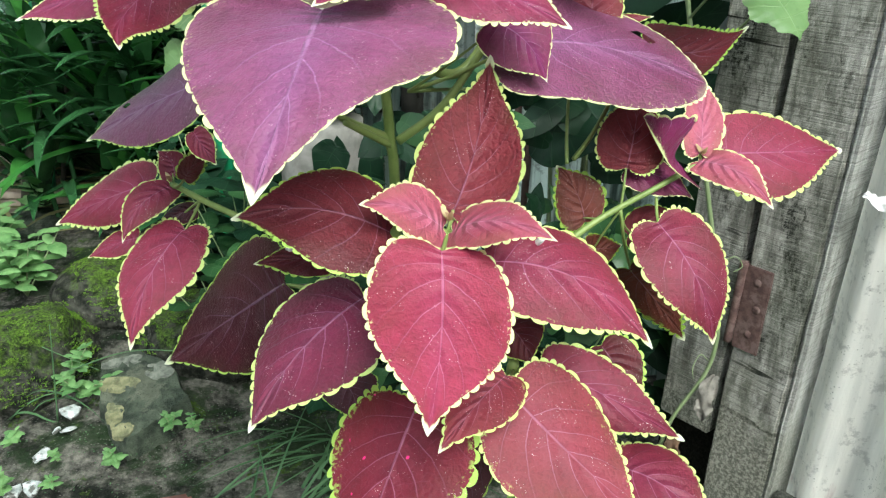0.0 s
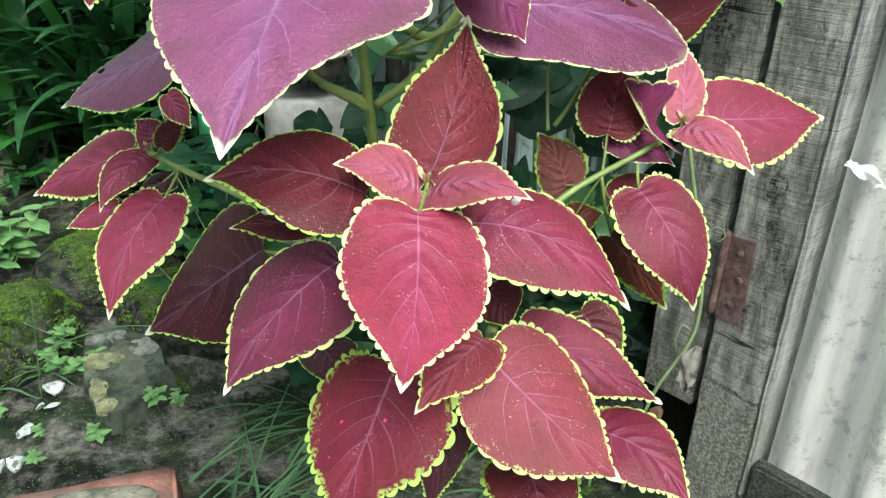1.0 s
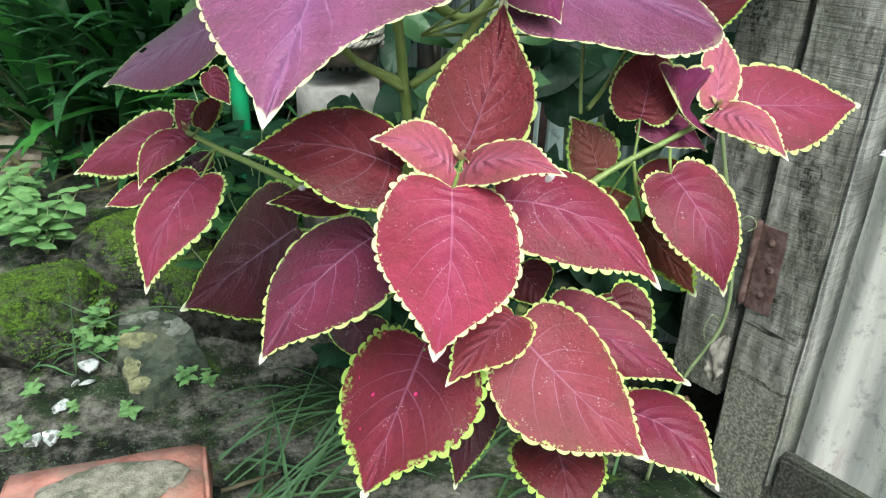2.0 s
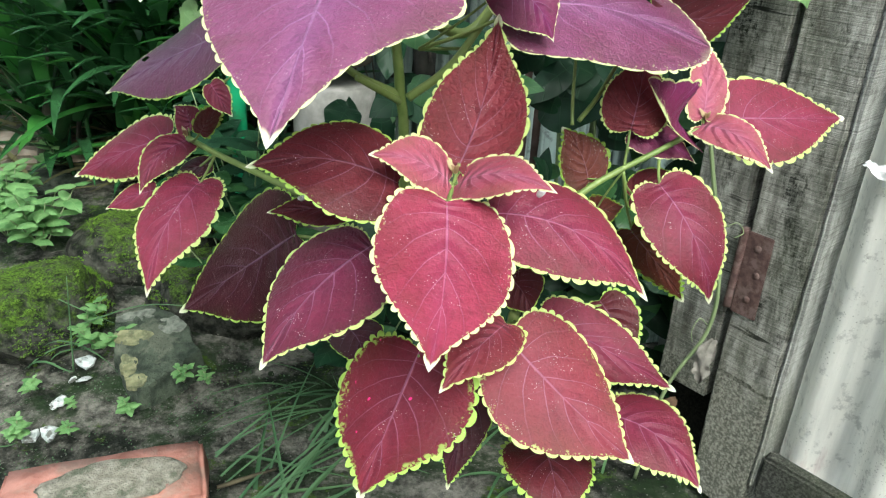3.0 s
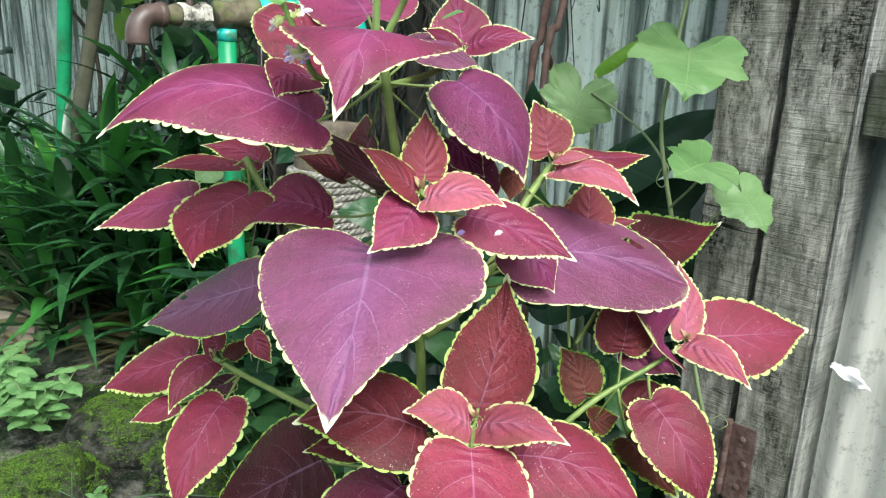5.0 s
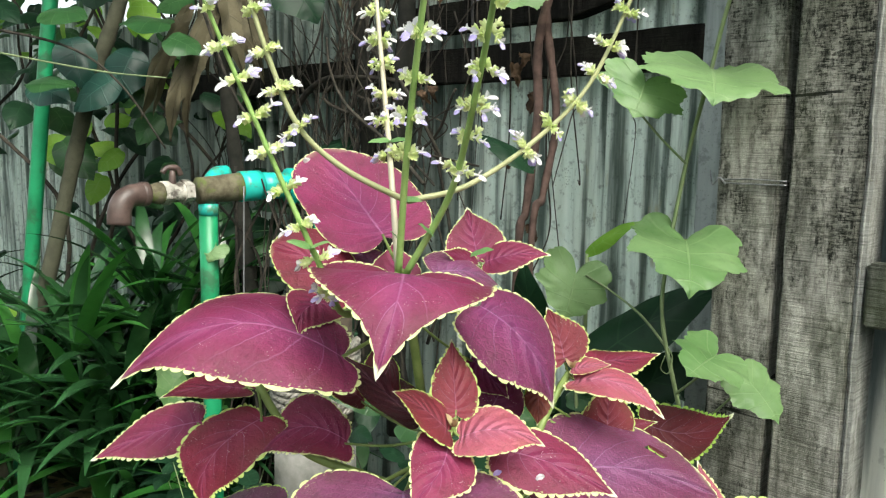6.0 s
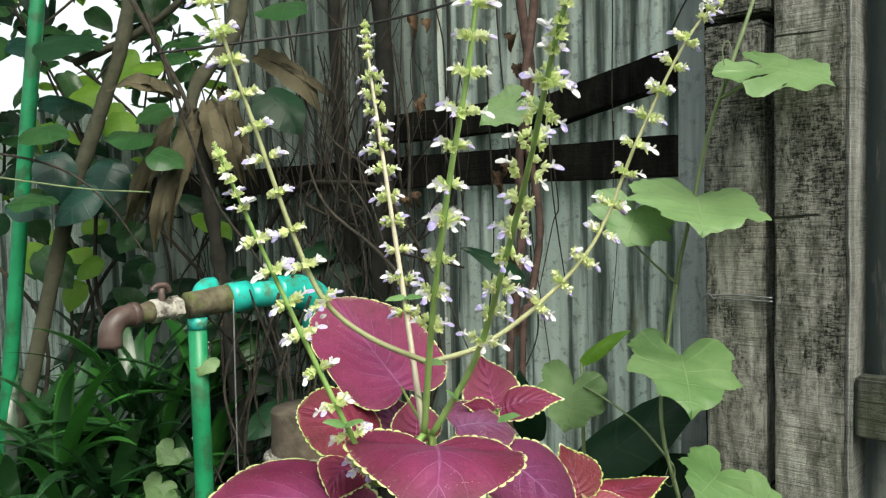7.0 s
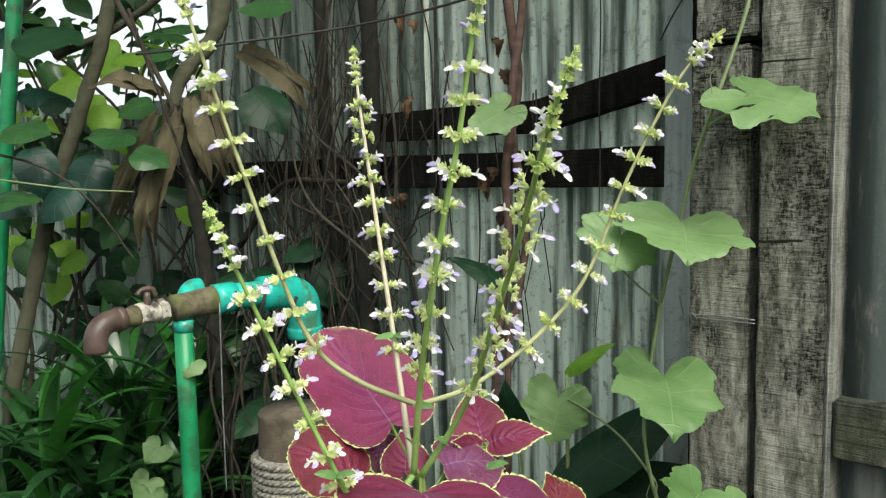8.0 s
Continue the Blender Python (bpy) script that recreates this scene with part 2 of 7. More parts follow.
# sun and backlight on a leaf, put into its base colour
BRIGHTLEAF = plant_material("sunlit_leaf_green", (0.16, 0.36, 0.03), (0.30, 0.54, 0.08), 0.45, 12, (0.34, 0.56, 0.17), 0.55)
TEALLEAF = plant_material("blue_green_leaf", (0.007, 0.036, 0.026), (0.020, 0.074, 0.055), 0.40, 14, (0.05, 0.14, 0.11), 0.2, bump=0.5)
STRAW = plant_material("yellowed_strap_leaf", (0.060, 0.070, 0.022), (0.23, 0.215, 0.10), 0.7, 20, thin=0.2, bump=0.6)
BUD = plant_material("bud_leaf_pinkish_green", (0.30, 0.17, 0.11), (0.46, 0.38, 0.20), 0.5, 90, thin=0.25)
WEED = plant_material("weed_green", (0.075, 0.195, 0.055), (0.190, 0.36, 0.130), 0.55, 30, (0.3, 0.45, 0.2), 0.3)
GRASS = plant_material("grass_green", (0.045, 0.115, 0.048), (0.105, 0.205, 0.085), 0.5, 30, thin=0.25)
DRYLEAF = plant_material("dry_leaf_brown", (0.020, 0.017, 0.010), (0.112, 0.098, 0.056), 0.8, 22, (0.13, 0.12, 0.08), thin=0.15, bump=1.0)
SAPLING = plant_material("sapling_bark_olive_grey", (0.030, 0.032, 0.020), (0.078, 0.080, 0.052), 0.9, 40, thin=0, bump=1.0)
BARK = plant_material("bark_dark_brown", (0.006, 0.0065, 0.005), (0.026, 0.026, 0.020), 0.95, 40, thin=0, bump=1.0)
REDBARK = plant_material("red_brown_vine_bark", (0.055, 0.034, 0.028), (0.165, 0.105, 0.088), 0.9, 50, thin=0, bump=1.0)
CURLED = plant_material("curled_leaf_rust_brown", (0.04, 0.024, 0.014), (0.15, 0.090, 0.050), 0.85, 40, thin=0.2, bump=1.0)
WITHERED = plant_material("withered_leaf_grey", (0.06, 0.057, 0.048), (0.22, 0.21, 0.18), 0.9, 60, thin=0.1, bump=1.0)
TWIG = plant_material("dry_twig_brown", (0.008, 0.0075, 0.006), (0.060, 0.052, 0.040), 0.95, 60, thin=0, bump=0.8)


def weathered_wood(name, low, high, stain, moss=0.0, dark=0.45):
    """Old unpainted timber: grain along z, saw marks across it, specks, strokes and patches of black mildew."""
    m = material(name, 0.88, 0, 0.12)
    n = Net(m)
    pos = n.coords()
    deep = (low[0] * 0.4, low[1] * 0.4, low[2] * 0.4)
    light = (min(1, high[0] * 1.3), min(1, high[1] * 1.3), min(1, high[2] * 1.28))
    grain = n.noise(n.coords((13, 13, 2.0)), 5, 6, 0.6)
    fibre = n.noise(n.coords((150, 150, 8.0)), 5, 3, 0.6)
    saw = n.noise(n.coords((4, 4, 150)), 4, 4, 0.7, 0.2)
    fine_saw = n.noise(n.coords((9, 9, 420)), 3, 2, 0.6, 0.1)
    tone = n.mix(n.step(grain, 0.3, 0.72), low, high)
    tone = n.mix(n.step(fibre, 0.5, 0.75, 0, 0.22), tone, deep)
    mottle = n.noise(n.coords((1, 1, 0.45)), 75, 9, 0.78)
    tone = n.mix(n.step(mottle, 0.49, 0.64, 0, 0.75), tone, (low[0] * 0.5, low[1] * 0.5, low[2] * 0.46))
    tone = n.mix(n.step(mottle, 0.34, 0.46, 0.5, 0), tone, light)
    saw_on = n.step(n.noise(pos, 9, 4), 0.34, 0.52, 0.25, 1.0)
    tone = n.mix(n.math("MULTIPLY", n.step(saw, 0.52, 0.62, 0, 0.55), saw_on), tone, deep)
    tone = n.mix(n.math("MULTIPLY", n.step(fine_saw, 0.52, 0.62, 0, 0.4), saw_on), tone, deep)
    tone = n.mix(n.math("MULTIPLY", n.step(saw, 0.32, 0.42, 0.3, 0), saw_on), tone, light)
    # broad damp patches, then black mildew; its growth with height also paints overhead shade
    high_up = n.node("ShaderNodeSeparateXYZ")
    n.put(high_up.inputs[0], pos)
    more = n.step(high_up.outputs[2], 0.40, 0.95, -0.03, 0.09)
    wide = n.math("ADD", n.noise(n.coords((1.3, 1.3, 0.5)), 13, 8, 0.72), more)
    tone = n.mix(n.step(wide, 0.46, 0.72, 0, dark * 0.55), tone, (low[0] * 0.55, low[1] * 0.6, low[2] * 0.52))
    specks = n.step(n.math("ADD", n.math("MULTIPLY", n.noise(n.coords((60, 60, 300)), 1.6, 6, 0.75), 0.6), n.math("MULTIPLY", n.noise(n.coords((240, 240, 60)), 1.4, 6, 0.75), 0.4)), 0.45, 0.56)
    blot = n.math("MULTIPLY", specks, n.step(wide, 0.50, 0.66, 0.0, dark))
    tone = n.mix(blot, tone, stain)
    # black upright strokes and long checks across the grain
    strokes = n.math("MULTIPLY", n.step(n.noise(n.coords((120, 120, 34)), 1.5, 8, 0.8), 0.56, 0.60), n.step(wide, 0.50, 0.62))
    tone = n.mix(n.math("MULTIPLY", strokes, dark), tone, stain)
    crumbs = n.math("MULTIPLY", n.step(n.cells(n.coords((1, 1, 0.5)), 190), 0.16, 0.30, 1.0, 0.0), n.step(wide, 0.42, 0.60))
    tone = n.mix(n.math("MULTIPLY", crumbs, dark * 0.45), tone, stain)
    checks = n.math("MULTIPLY", n.step(n.noise(n.coords((3, 3, 55)), 2, 3, 0.5, 0.3), 0.655, 0.68), saw_on)
    tone = n.mix(n.math("MULTIPLY", checks, dark), tone, stain)
    # dried mud that rain has splashed on the foot of the timber, in crumbs
    splash = n.step(n.math("ADD", high_up.outputs[2], n.math("MULTIPLY", n.noise(pos, 14, 5, 0.7), 0.30)), 0.24, 0.40, 0.85, 0.0)
    crumb = n.noise(pos, 260, 6, 0.75)
    tone = n.mix(splash, tone, n.mix(n.step(crumb, 0.42, 0.62), (low[0] * 0.75, low[1] * 0.76, low[2] * 0.68), (high[0] * 0.78, high[1] * 0.79, high[2] * 0.72)))
    if moss:
        tone = n.mix(n.math("MULTIPLY", n.step(n.noise(pos, 9, 5), 0.45, 0.7), moss), tone, (0.10, 0.13, 0.06))
    cracks = n.step(n.noise(n.coords((160, 160, 2.2)), 3, 3, 0.5), 0.66, 0.72)
    tone = n.mix(n.math("MULTIPLY", cracks, 0.35), tone, (0.02, 0.018, 0.015))
    n.color(tone)
    n.bump(n.math("ADD", n.math("MULTIPLY", grain, 0.8), n.math("SUBTRACT", n.math("MULTIPLY", fibre, 0.5), n.math("ADD", cracks, n.math("SUBTRACT", n.math("ADD", n.math("MULTIPLY", saw, 1.0), n.math("MULTIPLY", blot, 0.3)), n.math("MULTIPLY", n.math("MULTIPLY", splash, crumb), 2.0))))), 1.0, 0.0022)
    return m


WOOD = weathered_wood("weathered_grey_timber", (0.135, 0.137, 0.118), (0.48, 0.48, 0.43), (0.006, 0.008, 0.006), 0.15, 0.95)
WOOD_PALE = weathered_wood("pale_grey_timber", (0.28, 0.29, 0.27), (0.46, 0.47, 0.44), (0.14, 0.14, 0.12), 0.1, 0.3)
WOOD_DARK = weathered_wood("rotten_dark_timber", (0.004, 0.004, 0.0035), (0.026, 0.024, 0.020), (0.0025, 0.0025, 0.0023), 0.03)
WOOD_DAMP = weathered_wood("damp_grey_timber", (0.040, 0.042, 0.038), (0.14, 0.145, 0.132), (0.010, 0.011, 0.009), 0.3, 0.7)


def zinc(name, base, streak, rust, metal=0.55, rough=0.5, top_shade=0.0, runs=16):
    m = material(name, rough, metal, 0.5)
    n = Net(m)
    pos = n.coords()
    # upright streaks whose contrast also paints light and shade on the ribs
    run = n.noise(n.coords((runs, runs, 0.9)), 2.2, 6, 0.6)
    tone = n.mix(n.step(run, 0.37, 0.58), base, streak)
    tone = n.mix(n.math("MULTIPLY", n.step(n.noise(pos, 55, 5, 0.7), 0.54, 0.66), 0.5), tone, (base[0] * 0.5, base[1] * 0.5, base[2] * 0.5))
    if top_shade:
        # shade on the upper half of the sheet, painted in as blue-green
        z = n.node("ShaderNodeSeparateXYZ")
        n.put(z.inputs[0], pos)
        film = n.step(n.math("ADD", z.outputs[2], n.math("MULTIPLY", run, 0.5)), 0.75, 1.0, 0, top_shade)
        tone = n.mix(film, tone, (0.10, 0.135, 0.135))
    grit = n.math("MULTIPLY", n.step(n.cells(pos, 230), 0.14, 0.26, 1.0, 0.0), n.step(n.noise(pos, 12, 4, 0.65), 0.48, 0.62))
    tone = n.mix(n.math("MULTIPLY", grit, 0.65), tone, (base[0] * 0.35, base[1] * 0.35, base[2] * 0.32))
    rusty = n.step(n.noise(n.coords((9, 9, 2.5)), 2, 5, 0.65), 0.62, 0.72, 0, 0.7)
    tone = n.mix(rusty, tone, rust)
    n.color(tone)
    n.put(n.bsdf.inputs["Metallic"], n.math("MULTIPLY", n.math("SUBTRACT", 1.0, rusty), metal))
    n.put(n.bsdf.inputs["Roughness"], n.math("ADD", n.math("MULTIPLY", n.noise(pos, 30, 4), 0.35), rough - 0.15))
    n.bump(n.math("ADD", n.noise(pos, 40, 4), n.noise(pos, 330, 4, 0.7)), 0.5, 0.0016)
    return m


ZINC = zinc("galvanised_sheet_pale", (0.66, 0.665, 0.615), (0.86, 0.855, 0.79), (0.60, 0.51, 0.48), 0.12, 0.52, 0.95, 10)
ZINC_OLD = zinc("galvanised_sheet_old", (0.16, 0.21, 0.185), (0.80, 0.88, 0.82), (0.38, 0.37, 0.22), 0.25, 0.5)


BOARD = zinc("plain_grey_board", (0.22, 0.26, 0.25), (0.33, 0.37, 0.36), (0.20, 0.22, 0.19), 0.0, 0.85)
# darker version of the old sheet, for the middle of the fence
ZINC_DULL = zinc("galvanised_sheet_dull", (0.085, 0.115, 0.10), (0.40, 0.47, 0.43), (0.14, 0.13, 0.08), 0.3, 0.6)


def plain(name, low, high, rough=0.5, metal=0.0, scale=30, bump=0.2, dirt=None, amount=0.5, dirt_scale=12, edge=0.14, start=0.48, depth=0.0015):
    m = material(name, rough, metal, 0.5)
    n = Net(m)
    pos = n.coords()
    tone = n.mix(n.step(n.noise(pos, scale, 5), 0.3, 0.7), low, high)
    if dirt:
        tone = n.mix(n.math("MULTIPLY", n.step(n.noise(pos, dirt_scale, 6, 0.65), start, start + edge), amount), tone, dirt)
    n.color(tone)
    n.bump(n.math("ADD", n.noise(pos, scale * 4, 5, 0.6), n.math("MULTIPLY", n.noise(pos, scale, 6, 0.65), 1.5 if depth > 0.002 else 0.0)), bump, depth)
    return m


RUST = plain("rusted_iron", (0.060, 0.032, 0.028), (0.125, 0.074, 0.064), 0.85, 0.1, 120, 0.5, (0.165, 0.12, 0.105), 0.6, 60)
PIPE_GREEN = plain("green_pipe_plastic", (0.010, 0.19, 0.075), (0.020, 0.30, 0.125), 0.4, 0, 14, 0.3, (0.030, 0.085, 0.040), 0.8, 16)
PIPE_TEAL = plain("teal_pipe_plastic", (0.015, 0.36, 0.30), (0.035, 0.50, 0.43), 0.25, 0, 10, 0.2, (0.075, 0.16, 0.075), 0.85, 26)
PIPE_RUST = plain("mossy_iron_pipe", (0.06, 0.052, 0.03), (0.15, 0.135, 0.085), 0.9, 0, 60, 1.0, (0.10, 0.13, 0.03), 0.9, 28)
PIPE_BROWN = plain("brown_pipe_elbow", (0.050, 0.032, 0.028), (0.105, 0.072, 0.063), 0.42, 0, 40, 0.3, (0.08, 0.06, 0.05), 0.5, 25)
BRASS = plain("tarnished_valve_metal", (0.30, 0.29, 0.25), (0.58, 0.56, 0.50), 0.6, 0.2, 50, 0.7, (0.05, 0.04, 0.03), 0.9, 45)
ROPE = plain("grey_rope", (0.14, 0.135, 0.115), (0.34, 0.325, 0.285), 0.9, 0, 150, 0.6)
WIRE = plain("grey_steel_wire", (0.18, 0.19, 0.20), (0.32, 0.33, 0.34), 0.5, 0.6, 150, 0.2)
WIRE_DARK = plain("black_wire", (0.015, 0.015, 0.015), (0.03, 0.03, 0.03), 0.6, 0, 150, 0.2)


def rock_material():
    """Dark damp rock, crevice shade painted black in its hollows, with a carpet of moss that thickens on its crown."""
    m = material("mossy_rock", 0.92, 0, 0.2)
    n = Net(m)
    pos = n.coords()
    crust = n.noise(pos, 46, 6, 0.65)
    fine = n.noise(pos, 260, 5, 0.7)
    tone = n.mix(n.step(crust, 0.38, 0.66), (0.006, 0.008, 0.005), (0.062, 0.064, 0.050))
    tone = n.mix(n.step(n.noise(pos, 85, 5, 0.7), 0.60, 0.68, 0, 0.6), tone, (0.14, 0.145, 0.115))
    axes = n.node("ShaderNodeSeparateXYZ")
    n.put(axes.inputs[0], pos)
    cover = n.math("ADD", n.noise(pos, 11, 7, 0.66), n.step(axes.outputs[2], -0.01, 0.07, -0.14, 0.11))
    lush = n.mix(n.step(fine, 0.36, 0.64), (0.018, 0.040, 0.005), (0.110, 0.195, 0.022))
    thick = n.step(cover, 0.44, 0.60, 0, 0.95)
    tone = n.mix(n.math("MULTIPLY", thick, n.step(n.noise(pos, 60, 6, 0.7), 0.34, 0.56)), tone, lush)
    n.color(tone)
    n.bump(n.math("ADD", n.math("MULTIPLY", crust, 1.5), n.math("ADD", n.math("MULTIPLY", n.noise(pos, 120, 5, 0.6), 0.7), n.math("MULTIPLY", n.math("MULTIPLY", fine, thick), 0.6))), 1.0, 0.008)
    return m


ROCK = rock_material()
MOSS = plant_material("bright_green_moss", (0.055, 0.135, 0.014), (0.145, 0.265, 0.030), 0.8, 30, thin=0.2, spec=0.15)
ROCK_BARE = plain("grey_slab_stone", (0.012, 0.022, 0.012), (0.068, 0.088, 0.058), 0.95, 0, 48, 1.0, (0.13, 0.145, 0.10), 0.5, 15, 0.06, 0.55, 0.004)
LICHEN = plain("yellow_grey_lichen", (0.13, 0.135, 0.065), (0.24, 0.245, 0.13), 0.95, 0, 90, 1.0, (0.06, 0.075, 0.04), 0.7, 60)
PALE_LICHEN = plain("grey_lichen", (0.10, 0.115, 0.09), (0.20, 0.215, 0.175), 0.95, 0, 90, 1.0, (0.05, 0.06, 0.045), 0.7, 60)
PALE = plain("pale_sandstone", (0.26, 0.22, 0.17), (0.45, 0.39, 0.31), 0.9, 0, 20, 0.8, (0.13, 0.11, 0.09), 0.5, 8)
CHIP = plain("white_shard", (0.30, 0.35, 0.33), (0.62, 0.66, 0.65), 0.7, 0, 90, 0.8, (0.085, 0.085, 0.068), 0.9, 55, 0.10, 0.50, 0.003)
BRICK = plain("fired_clay_brick", (0.28, 0.11, 0.08), (0.42, 0.20, 0.155), 0.9, 0, 45, 1.0, (0.24, 0.19, 0.15), 0.6, 18)
MORTAR = plain("old_mortar_patch", (0.20, 0.195, 0.15), (0.36, 0.345, 0.275), 0.95, 0, 90, 1.0, (0.07, 0.09, 0.05), 0.8, 30, 0.14, 0.48, 0.004)
PAPER = plain("torn_white_plastic", (0.80, 0.80, 0.80), (0.90, 0.90, 0.90), 0.4, 0, 60, 0.5)
STUMP = plain("cut_wood_brown", (0.060, 0.050, 0.036), (0.15, 0.125, 0.092), 0.9, 0, 45, 0.9, (0.10, 0.075, 0.055), 0.6, 14)
CUT = plain("grey_mortar", (0.16, 0.16, 0.14), (0.30, 0.295, 0.27), 0.9, 0, 30, 0.6, (0.15, 0.15, 0.13), 0.5, 12)


def soil_material():
    """Damp trodden soil: grey crust, dark moss film and crumbs."""
    m = material("damp_mossy_soil", 0.95, 0, 0.15)
    n = Net(m)
    pos = n.coords()
    crust = n.noise(pos, 13, 9, 0.72)
    fine = n.noise(pos, 120, 6, 0.7)
    tone = n.mix(n.step(crust, 0.40, 0.64), (0.009, 0.012, 0.008), (0.262, 0.256, 0.216))
    tone = n.mix(n.step(fine, 0.42, 0.66, 0, 0.55), tone, (0.030, 0.032, 0.026))
    tone = n.mix(n.step(n.noise(pos, 6, 7, 0.72), 0.46, 0.55, 0, 0.85), tone, (0.020, 0.042, 0.014))
    tone = n.mix(n.math("MULTIPLY", n.step(n.noise(pos, 16, 6, 0.7), 0.56, 0.64), n.step(fine, 0.42, 0.55)), tone, (0.07, 0.125, 0.02))
    tone = n.mix(n.step(n.cells(pos, 140), 0.10, 0.20, 0.6, 0), tone, (0.24, 0.24, 0.21))
    n.color(tone)
    n.bump(n.math("ADD", n.math("MULTIPLY", crust, 2.0), n.math("ADD", n.noise(pos, 45, 8, 0.7), n.math("MULTIPLY", fine, 0.5))), 1.0, 0.012)
    return m


SOIL = soil_material()


# ---------------------------------------------------------------- mesh helpers
def part(name, bm, mat, parent=None, label="", smooth=True):
    """Links a bmesh as one mesh object, under a thing or a part."""
    me = bpy.data.meshes.new(name)
    bm.to_mesh(me)
    bm.free()
    for m in mat if isinstance(mat, (list, tuple)) else (mat,):
        me.materials.append(m)
    if smooth:
        me.polygons.foreach_set("use_smooth", [True] * len(me.polygons))
    ob = new(name, me)
    if parent is not None:
        ob.parent = parent
    if label:
        tagged(ob, label)
    return ob


def timber(name, bm, mat, label=""):
    """A squared timber: a part with crisp edges."""
    ob = part(name, bm, mat, None, label)
    ob.data.set_sharp_from_angle(angle=radians(28))
    return ob


def thing(name, label, category, at=(0, 0, 0), group="", kind=""):
    ob = new(name)
    ob.empty_display_size = 0.02
    ob.location = at
    bpy.context.view_layer.update()
    return tagged(ob, label, category, group, kind)


def under(ob, parent):
    """Puts ob, modelled in world places, under a parent without moving it."""
    ob.parent = parent
    ob.matrix_parent_inverse = parent.matrix_basis.inverted()
    return ob


def spline(points, count):
    """A smooth line through points (Catmull-Rom), as count places."""
    p = [Vector(q) for q in points]
    if len(p) == 2:
        return [p[0].lerp(p[1], i / (count - 1)) for i in range(count)]
    p = [2 * p[0] - p[1], *p, 2 * p[-1] - p[-2]]
    out = []
    for i in range(count):
        s = i / (count - 1) * (len(p) - 3)
        k = min(int(s), len(p) - 4)
        u = s - k
        a, b, c, d = p[k : k + 4]
        out.append(0.5 * (2 * b + (c - a) * u + (2 * a - 5 * b + 4 * c - d) * u * u + (3 * b - a - 3 * c + d) * u**3))
    return out


def tube(points, r0, r1=None, sides=8, count=0, bm=None, knots=0.0, closed=True):
    """A tapering round rod along a smooth line."""
    r1 = r0 if r1 is None else r1
    line = spline(points, count or 6 * len(points))
    bm = bm or bmesh.new()
    rings, side = [], None
    for i, p in enumerate(line):
        d = (line[min(i + 1, len(line) - 1)] - line[max(i - 1, 0)]).normalized()
        side = d.orthogonal() if side is None else (side - d * side.dot(d))
        side.normalize()
        up = d.cross(side)
        f = i / (len(line) - 1)
        r = (r0 + (r1 - r0) * f) * (1 + knots * noise.noise(p * 60))
        rings.append([bm.verts.new(p + r * (math.cos(a) * side + math.sin(a) * up)) for a in (2 * math.pi * k / sides for k in range(sides))])
    for a, b in zip(rings, rings[1:]):
        for k in range(sides):
            bm.faces.new((a[k], a[(k + 1) % sides], b[(k + 1) % sides], b[k]))
    if closed:
        bm.faces.new(rings[0][::-1])
        bm.faces.new(rings[-1])
    return bm


def slab(bm, size, m, bevel=0.003, cuts=0, rough=0.0):
    """A bevelled box of a size, at the pose m; rough shakes its surface."""
    g = bmesh.ops.create_cube(bm, size=1)
    vs = g["verts"]
    bmesh.ops.scale(bm, vec=size, verts=vs)
    es = list({e for v in vs for e in v.link_edges})
    if bevel:
        r = bmesh.ops.bevel(bm, geom=es, offset=bevel, segments=2, affect="EDGES")
        vs = list({v for f in bm.faces for v in f.verts if v.is_valid}) if len(bm.verts) < 60 else list({v for f in r["faces"] for v in f.verts})
    if cuts:
        es = list({e for v in vs for e in v.link_edges if e.calc_length() > 0.05})
        r = bmesh.ops.subdivide_edges(bm, edges=es, cuts=cuts, use_grid_fill=True)
        vs = list({v for v in bm.verts})
    if rough:
        for v in vs:
            v.co += rough * noise.noise_vector(v.co * 18)
    bmesh.ops.transform(bm, matrix=m, verts=vs)
    return bm


# ---------------------------------------------------------------- ground
def make_ground():
    bm = bmesh.new()
    xs = [-400, -60, -15, -6, -3.5] + [-2.2 + i * 0.04 for i in range(95)] + [2.0, 4, 8, 20, 80, 400]
    ys = [-400, -60, -15, -5, -2, -0.6] + [-0.1 + i * 0.04 for i in range(80)] + [3.6, 5, 8, 20, 80, 400]
    rows = []
    for y in ys:
        row = []
        for x in xs:
            near = 1.0 if abs(x) < 2.3 and -0.2 < y < 3.2 else 0.0
            z = -0.035 + near * (0.03 * noise.fractal(Vector((x * 2.2, y * 2.2, 0.3)), 1.0, 2.0, 4) + 0.008 * noise.noise(Vector((x * 17, y * 17, 1))))
            z += 0.05 * max(0.0, min(1.0, (y - 1.0) / 1.0)) * near
            row.append(bm.verts.new((x, y, z)))
        rows.append(row)
    for a, b in zip(rows, rows[1:]):
        for i in range(len(xs) - 1):
            bm.faces.new((a[i], a[i + 1], b[i + 1], b[i]))
    tagged(part("ground", bm, SOIL), "damp dark soil with moss and small stones", "ground", kind="structure")


make_ground()

# the line of the gate and the fence: U runs back along it, N faces the camera's side
U, N = Vector((-0.675, 0.738, 0)), Vector((-0.738, -0.675, 0))


def on_line(u, n, z):
    """A place u along the fence line, n towards the camera, z up."""
    return U * u + N * n + Vector((0, 0, z))


